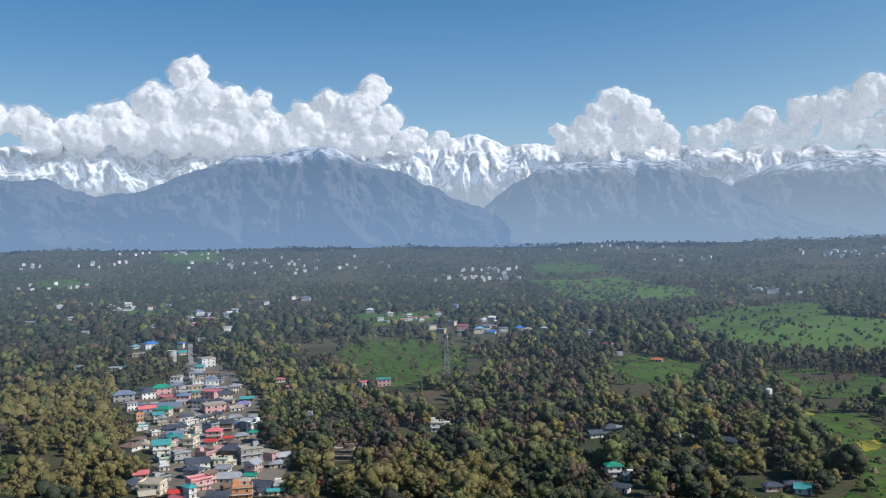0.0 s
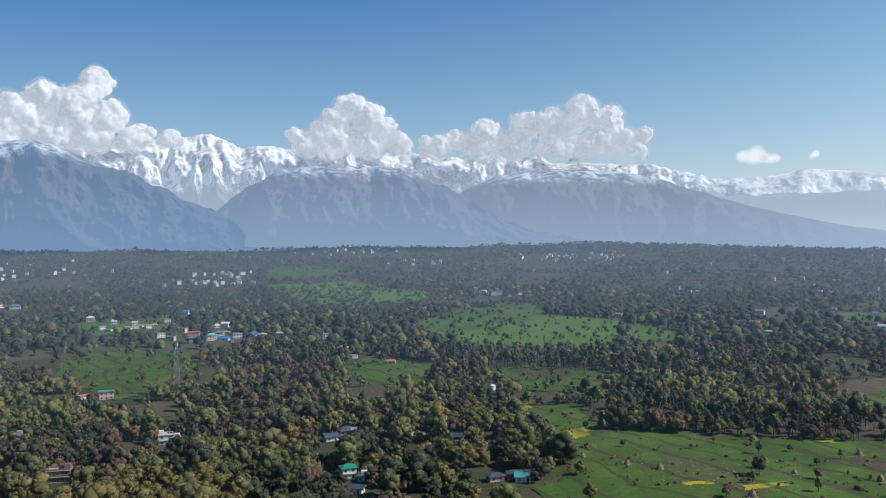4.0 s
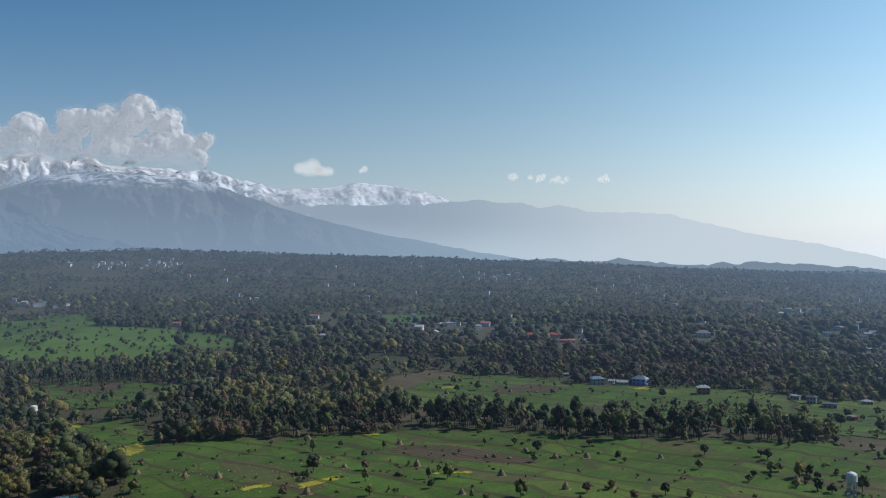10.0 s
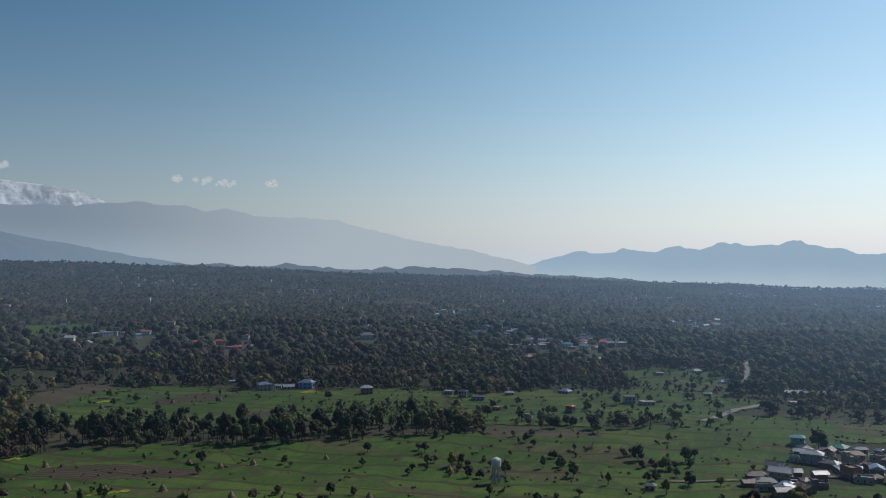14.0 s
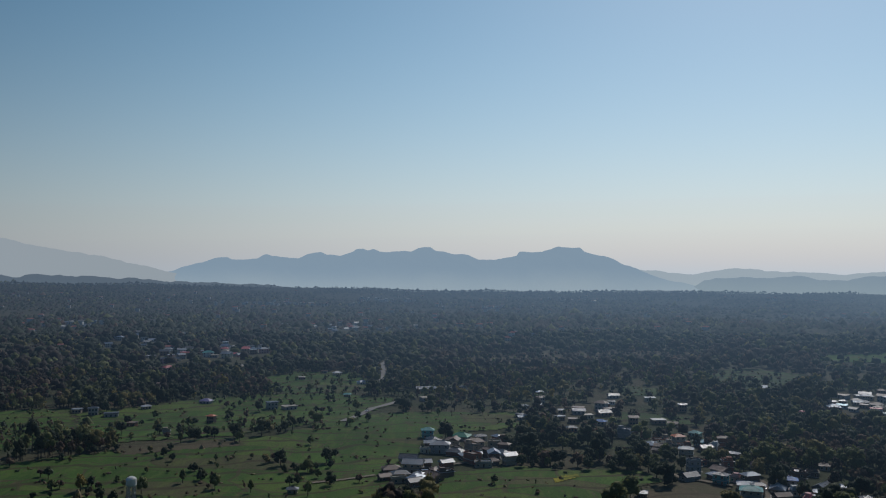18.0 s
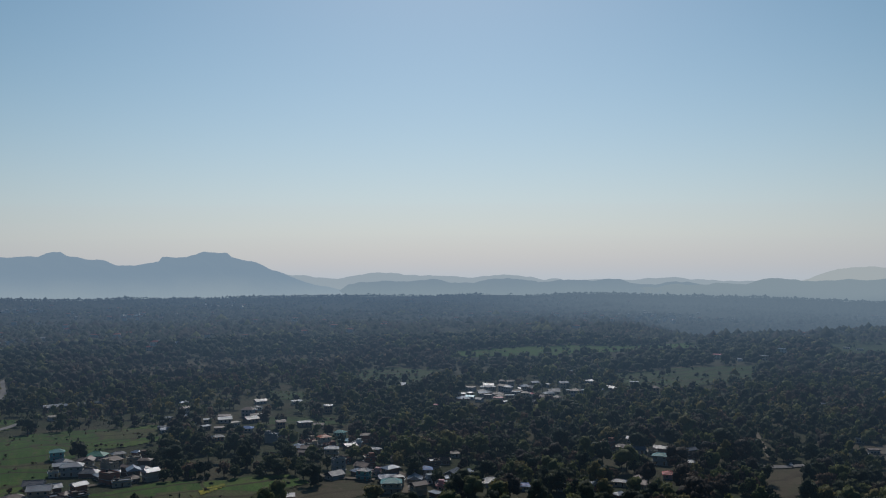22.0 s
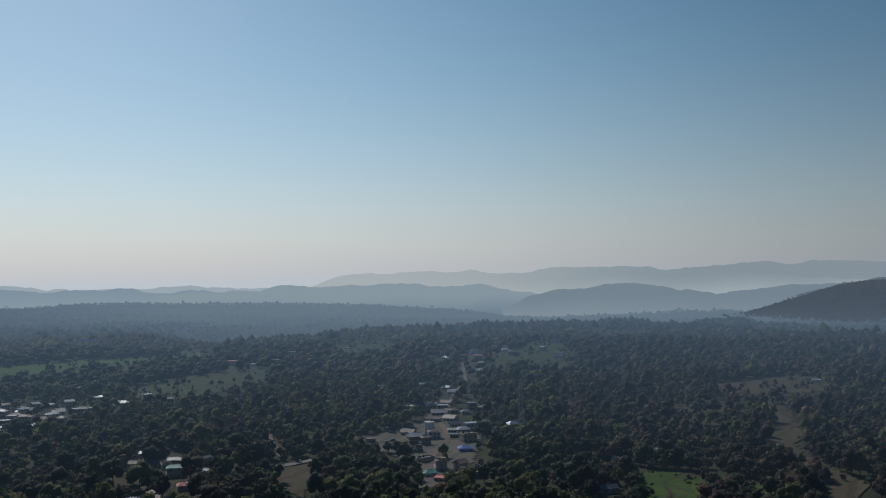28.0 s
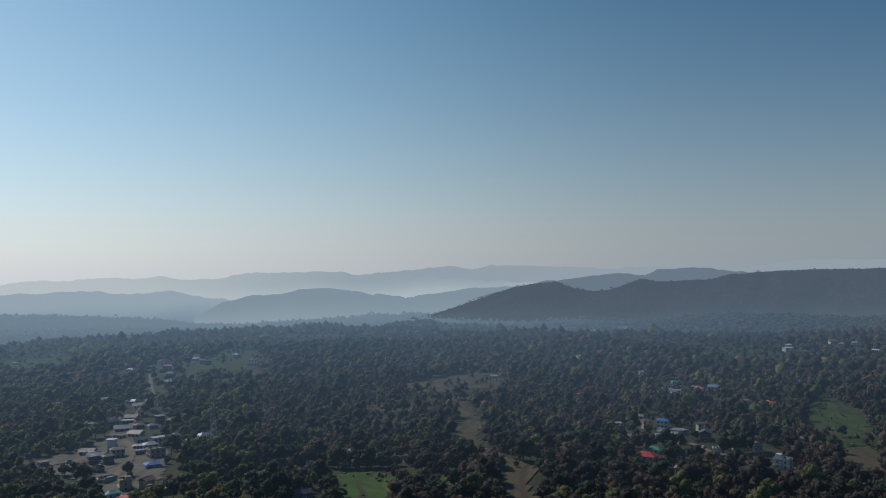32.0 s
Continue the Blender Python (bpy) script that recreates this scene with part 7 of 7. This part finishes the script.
def species_of(x, y):
    n = fractal(x / 120, y / 120, 3, 12) + G.normal(0, .38, len(x))
    s = np.select([n < -.3, n < .16, n < .6], [2, 0, 1], 0)
    brown = fractal(x / 70, y / 70, 2, 21) + G.normal(0, .3, len(x))
    s = np.where(brown > .46, 3, s)
    s = np.where(G.random(len(x)) < .13, 3, s)
    s = np.where(G.random(len(x)) < .018, 4, s)
    s = np.where(G.random(len(x)) < zoned(x, y, LUSH, 0.0), 1, s)
    dry = zoned(x, y, DRY, 0.0)
    return np.where(G.random(len(x)) < dry, 3, s)


def shade_swap(sp, share=.85):
    """Swaps that share of the crowns for darker leaf copies: shade painted into the foliage."""
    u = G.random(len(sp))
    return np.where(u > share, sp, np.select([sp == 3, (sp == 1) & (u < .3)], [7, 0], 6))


def plant(r0, r1, gap, clumps, leaf, core, label, size=1.0, stems=True, far=False, ball=12, lumps=1):
    """Woods between two distances. far: the open strips of the far plain stay bare."""
    p = growing(scatter(r0, r1, gap))
    x, y = p.T
    belt = zoned(x, y, BELTS, 0.0) > 0
    sp = species_of(x, y)
    sp = np.where(belt & (sp != 3), np.where(G.random(len(x)) < .7, 2, 0), sp)
    if far:
        ok = G.random(len(x)) < np.where(open_land(x, y) > .32, .25, 1)
        x, y, belt, sp = x[ok], y[ok], belt[ok], sp[ok]
        # the crowns' missing inner shade is painted as darker leaves
        sp = shade_swap(sp)
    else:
        # southern and middle woods take more of the painted shade than near ones
        sp = np.where((y < -150) | (np.hypot(x, y) > 800), shade_swap(sp, .55), np.where(zoned(x, y, LUSH, 0.0) > 0, sp, shade_swap(sp, .28)))
    infield = zoned(x, y, [(f[0], 1.0) for f in FIELDS], 0.0) > 0
    high = size * np.clip(G.lognormal(2.08, .33, len(x)), 3.6, 16) * np.where(belt, 1.25, 1) * np.where(sp == 3, .8, 1) * np.where(infield & ~belt, .6, 1)
    wide = high * G.uniform(.36, .54, len(x)) * np.where(belt, .55, 1) * np.where(infield & ~belt, .9, 1)
    base = np.stack([x, y, ground_h(x, y)], -1)
    v, f, own, soft = crowns(base, high, wide, clumps, leaf, core, np.where(belt, .34, .10), ball, lumps)
    slots = sp[own]
    if stems:
        tv, tf = trunks(base, high, .22 + high * .012)
        f, v = np.concatenate([f, tf + len(v)]), np.concatenate([v, tv])
        slots, soft = np.concatenate([slots, np.full(len(tf), 5)]), np.concatenate([soft, np.zeros(len(tf), bool)])
    return woods("woods", label, v, f, slots, soft, SPECIES)


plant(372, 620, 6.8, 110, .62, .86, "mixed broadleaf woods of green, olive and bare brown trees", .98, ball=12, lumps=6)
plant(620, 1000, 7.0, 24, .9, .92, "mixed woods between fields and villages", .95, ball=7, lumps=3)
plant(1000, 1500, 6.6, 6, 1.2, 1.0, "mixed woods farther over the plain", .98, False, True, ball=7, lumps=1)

for r0, r1, gap, size, ball in ((1500, 2150, 7.6, .84, 6), (2150, 4500, 15, .84, 6)):
    p = scatter(r0, r1, gap, -34, 198)
    x, y = p.T
    ok = G.random(len(x)) < np.where(open_land(x, y) > .3, .15, .97) * zoned(x, y, [(f[0], .2) for f in FIELDS], 1.0)
    az_p = np.degrees(np.arctan2(x, y))
    ok &= np.hypot(x, y) < lerp_table(np.where(az_p < -110, az_p + 360, az_p), PLAIN_END) + 500
    for hx, hy, hr in HOMES:
        if r0 - 40 < math.hypot(hx, hy) < r1 + 40:
            ok &= (x - hx) ** 2 + (y - hy) ** 2 > hr * hr
    x, y = p[ok].T
    base = np.stack([x, y, ground_h(x, y) - 1], -1)
    grown = size * G.lognormal(0, .34, len(x))
    v, f, own, soft = crowns(base, 9 * grown, 4.7 * grown, 0, 1, 1.0, 0.05, ball)
    woods("far_woods", "distant woods on the hazy plain", v, f, shade_swap(species_of(x, y), .95)[own], soft, SPECIES)
for key, count, big in (("near_hill_woods", 14000, .7), ("hill_woods", 20000, .7), ("knoll_woods", 5000, .8)):
    spots = SLOPES[key]
    base = spots[G.integers(len(spots), size=count)] + G.normal(0, 9, (count, 3)) * [1, 1, .25]
    grown = big * G.lognormal(0, .25, count)
    v, f, own, soft = crowns(base - [0, 0, 3], 8 * grown, 7 * grown, 0, 1, 1.0, 0.0, 6)
    near = key != "hill_woods"
    woods("hill_trees", "woods on the slopes across the side valley", v, f, G.choice([0, 2, 2, 3], count)[own] if near else None, soft, SPECIES if near else [key])


# low scrub along the banks between the plots
p = scatter(345, 1000, 3.0)
x, y = p.T
bank = np.minimum(np.abs(fractal(x / 55, y / 30, 2, 61)), np.abs(fractal(x / 80, y / 45, 2, 67)) * 1.4)
ok = (zoned(x, y, [(f[0], 1.0) for f in FIELDS if f[2] in ("wheat", "meadow")], 0.0) > 0) & (G.random(len(x)) < np.where(bank < .02, .5, .012))
for hx, hy, hr in HOMES:
    ok &= (x - hx) ** 2 + (y - hy) ** 2 > (hr * .7) ** 2
x, y = p[ok].T
base = np.stack([x, y, ground_h(x, y) + .2], -1)
v, f, own, soft = crowns(base, G.lognormal(.3, .4, len(x)), G.lognormal(.05, .35, len(x)), 12, .5, .8, 0.0, 7, 1)
woods("scrub", "low green and brown bushes on field banks", v, f, G.choice([0, 1, 2, 3], len(x), p=[.2, .25, .2, .35])[own], soft, SPECIES)


# single trees that stand free in the fields
def free_tree(seed, high, wide, leaf, label):
    rnd = random.Random(seed)
    tree = new("tree")
    tagged(tree, label, "tree", "free-standing trees in the fields")
    s = Shape().rod((0, 0, -.3), (rnd.uniform(-.2, .2), rnd.uniform(-.2, .2), high * .5), .28, .17, 7)
    for k in range(5):
        a, z = k * 1.3 + rnd.random(), high * (.3 + .06 * k)
        s.rod((0, 0, z), (math.cos(a) * wide * .6, math.sin(a) * wide * .6, z + high * .25), .1, .04, 5)
    part("trunk", s.mesh("trunk", "bark"), tree)
    v, f, _, soft = crowns(np.zeros((1, 3)), np.array([high]), np.array([wide]), 160, .4, 1.0, .24, 12, 8)
    part("crown", mesh_of("crown", v, f, [leaf], None, soft), tree)
    return tree


MODELS = [free_tree(1, 7.5, 2.9, "leaf_dark", "small round dark green field tree"), free_tree(2, 9.5, 3.4, "leaf_green", "green broadleaf field tree"), free_tree(3, 6.2, 2.2, "leaf_olive", "small olive green field tree"),
          free_tree(4, 11, 4.2, "leaf_dark", "large dark field tree"), free_tree(5, 8.5, 1.9, "leaf_green", "slim lopped field tree"), free_tree(6, 6.5, 2.8, "leaf_brown", "bare brown field tree")]
spots = []
for pts, _, kind in [f for f in FIELDS if f[2] in ("wheat", "meadow", "ploughed")]:
    q = np.array(pts)
    m = int(min(26, abs(np.dot(q[:, 0], np.roll(q[:, 1], 1)) - np.dot(q[:, 1], np.roll(q[:, 0], 1))) / 2 / 2500))
    for _ in range(m * 3):
        a, b = G.uniform(q.min(0), q.max(0))
        if len(spots) < 300 and 340 < math.hypot(a, b) < 1300 and inside(np.array([a]), np.array([b]), pts)[0] and all((a - hx) ** 2 + (b - hy) ** 2 > hr * hr for hx, hy, hr in HOMES):
            spots.append((a, b))
for i, (a, b) in enumerate(spots):
    m = pose(a, b, float(ground_h(a, b)), 0, 0, i * 47 % 360)
    if i < len(MODELS):
        MODELS[i].matrix_basis = m
    else:
        o = copy_thing(MODELS[int(G.integers(len(MODELS)))], m)
        o.scale = (float(G.uniform(.45, .95)),) * 3
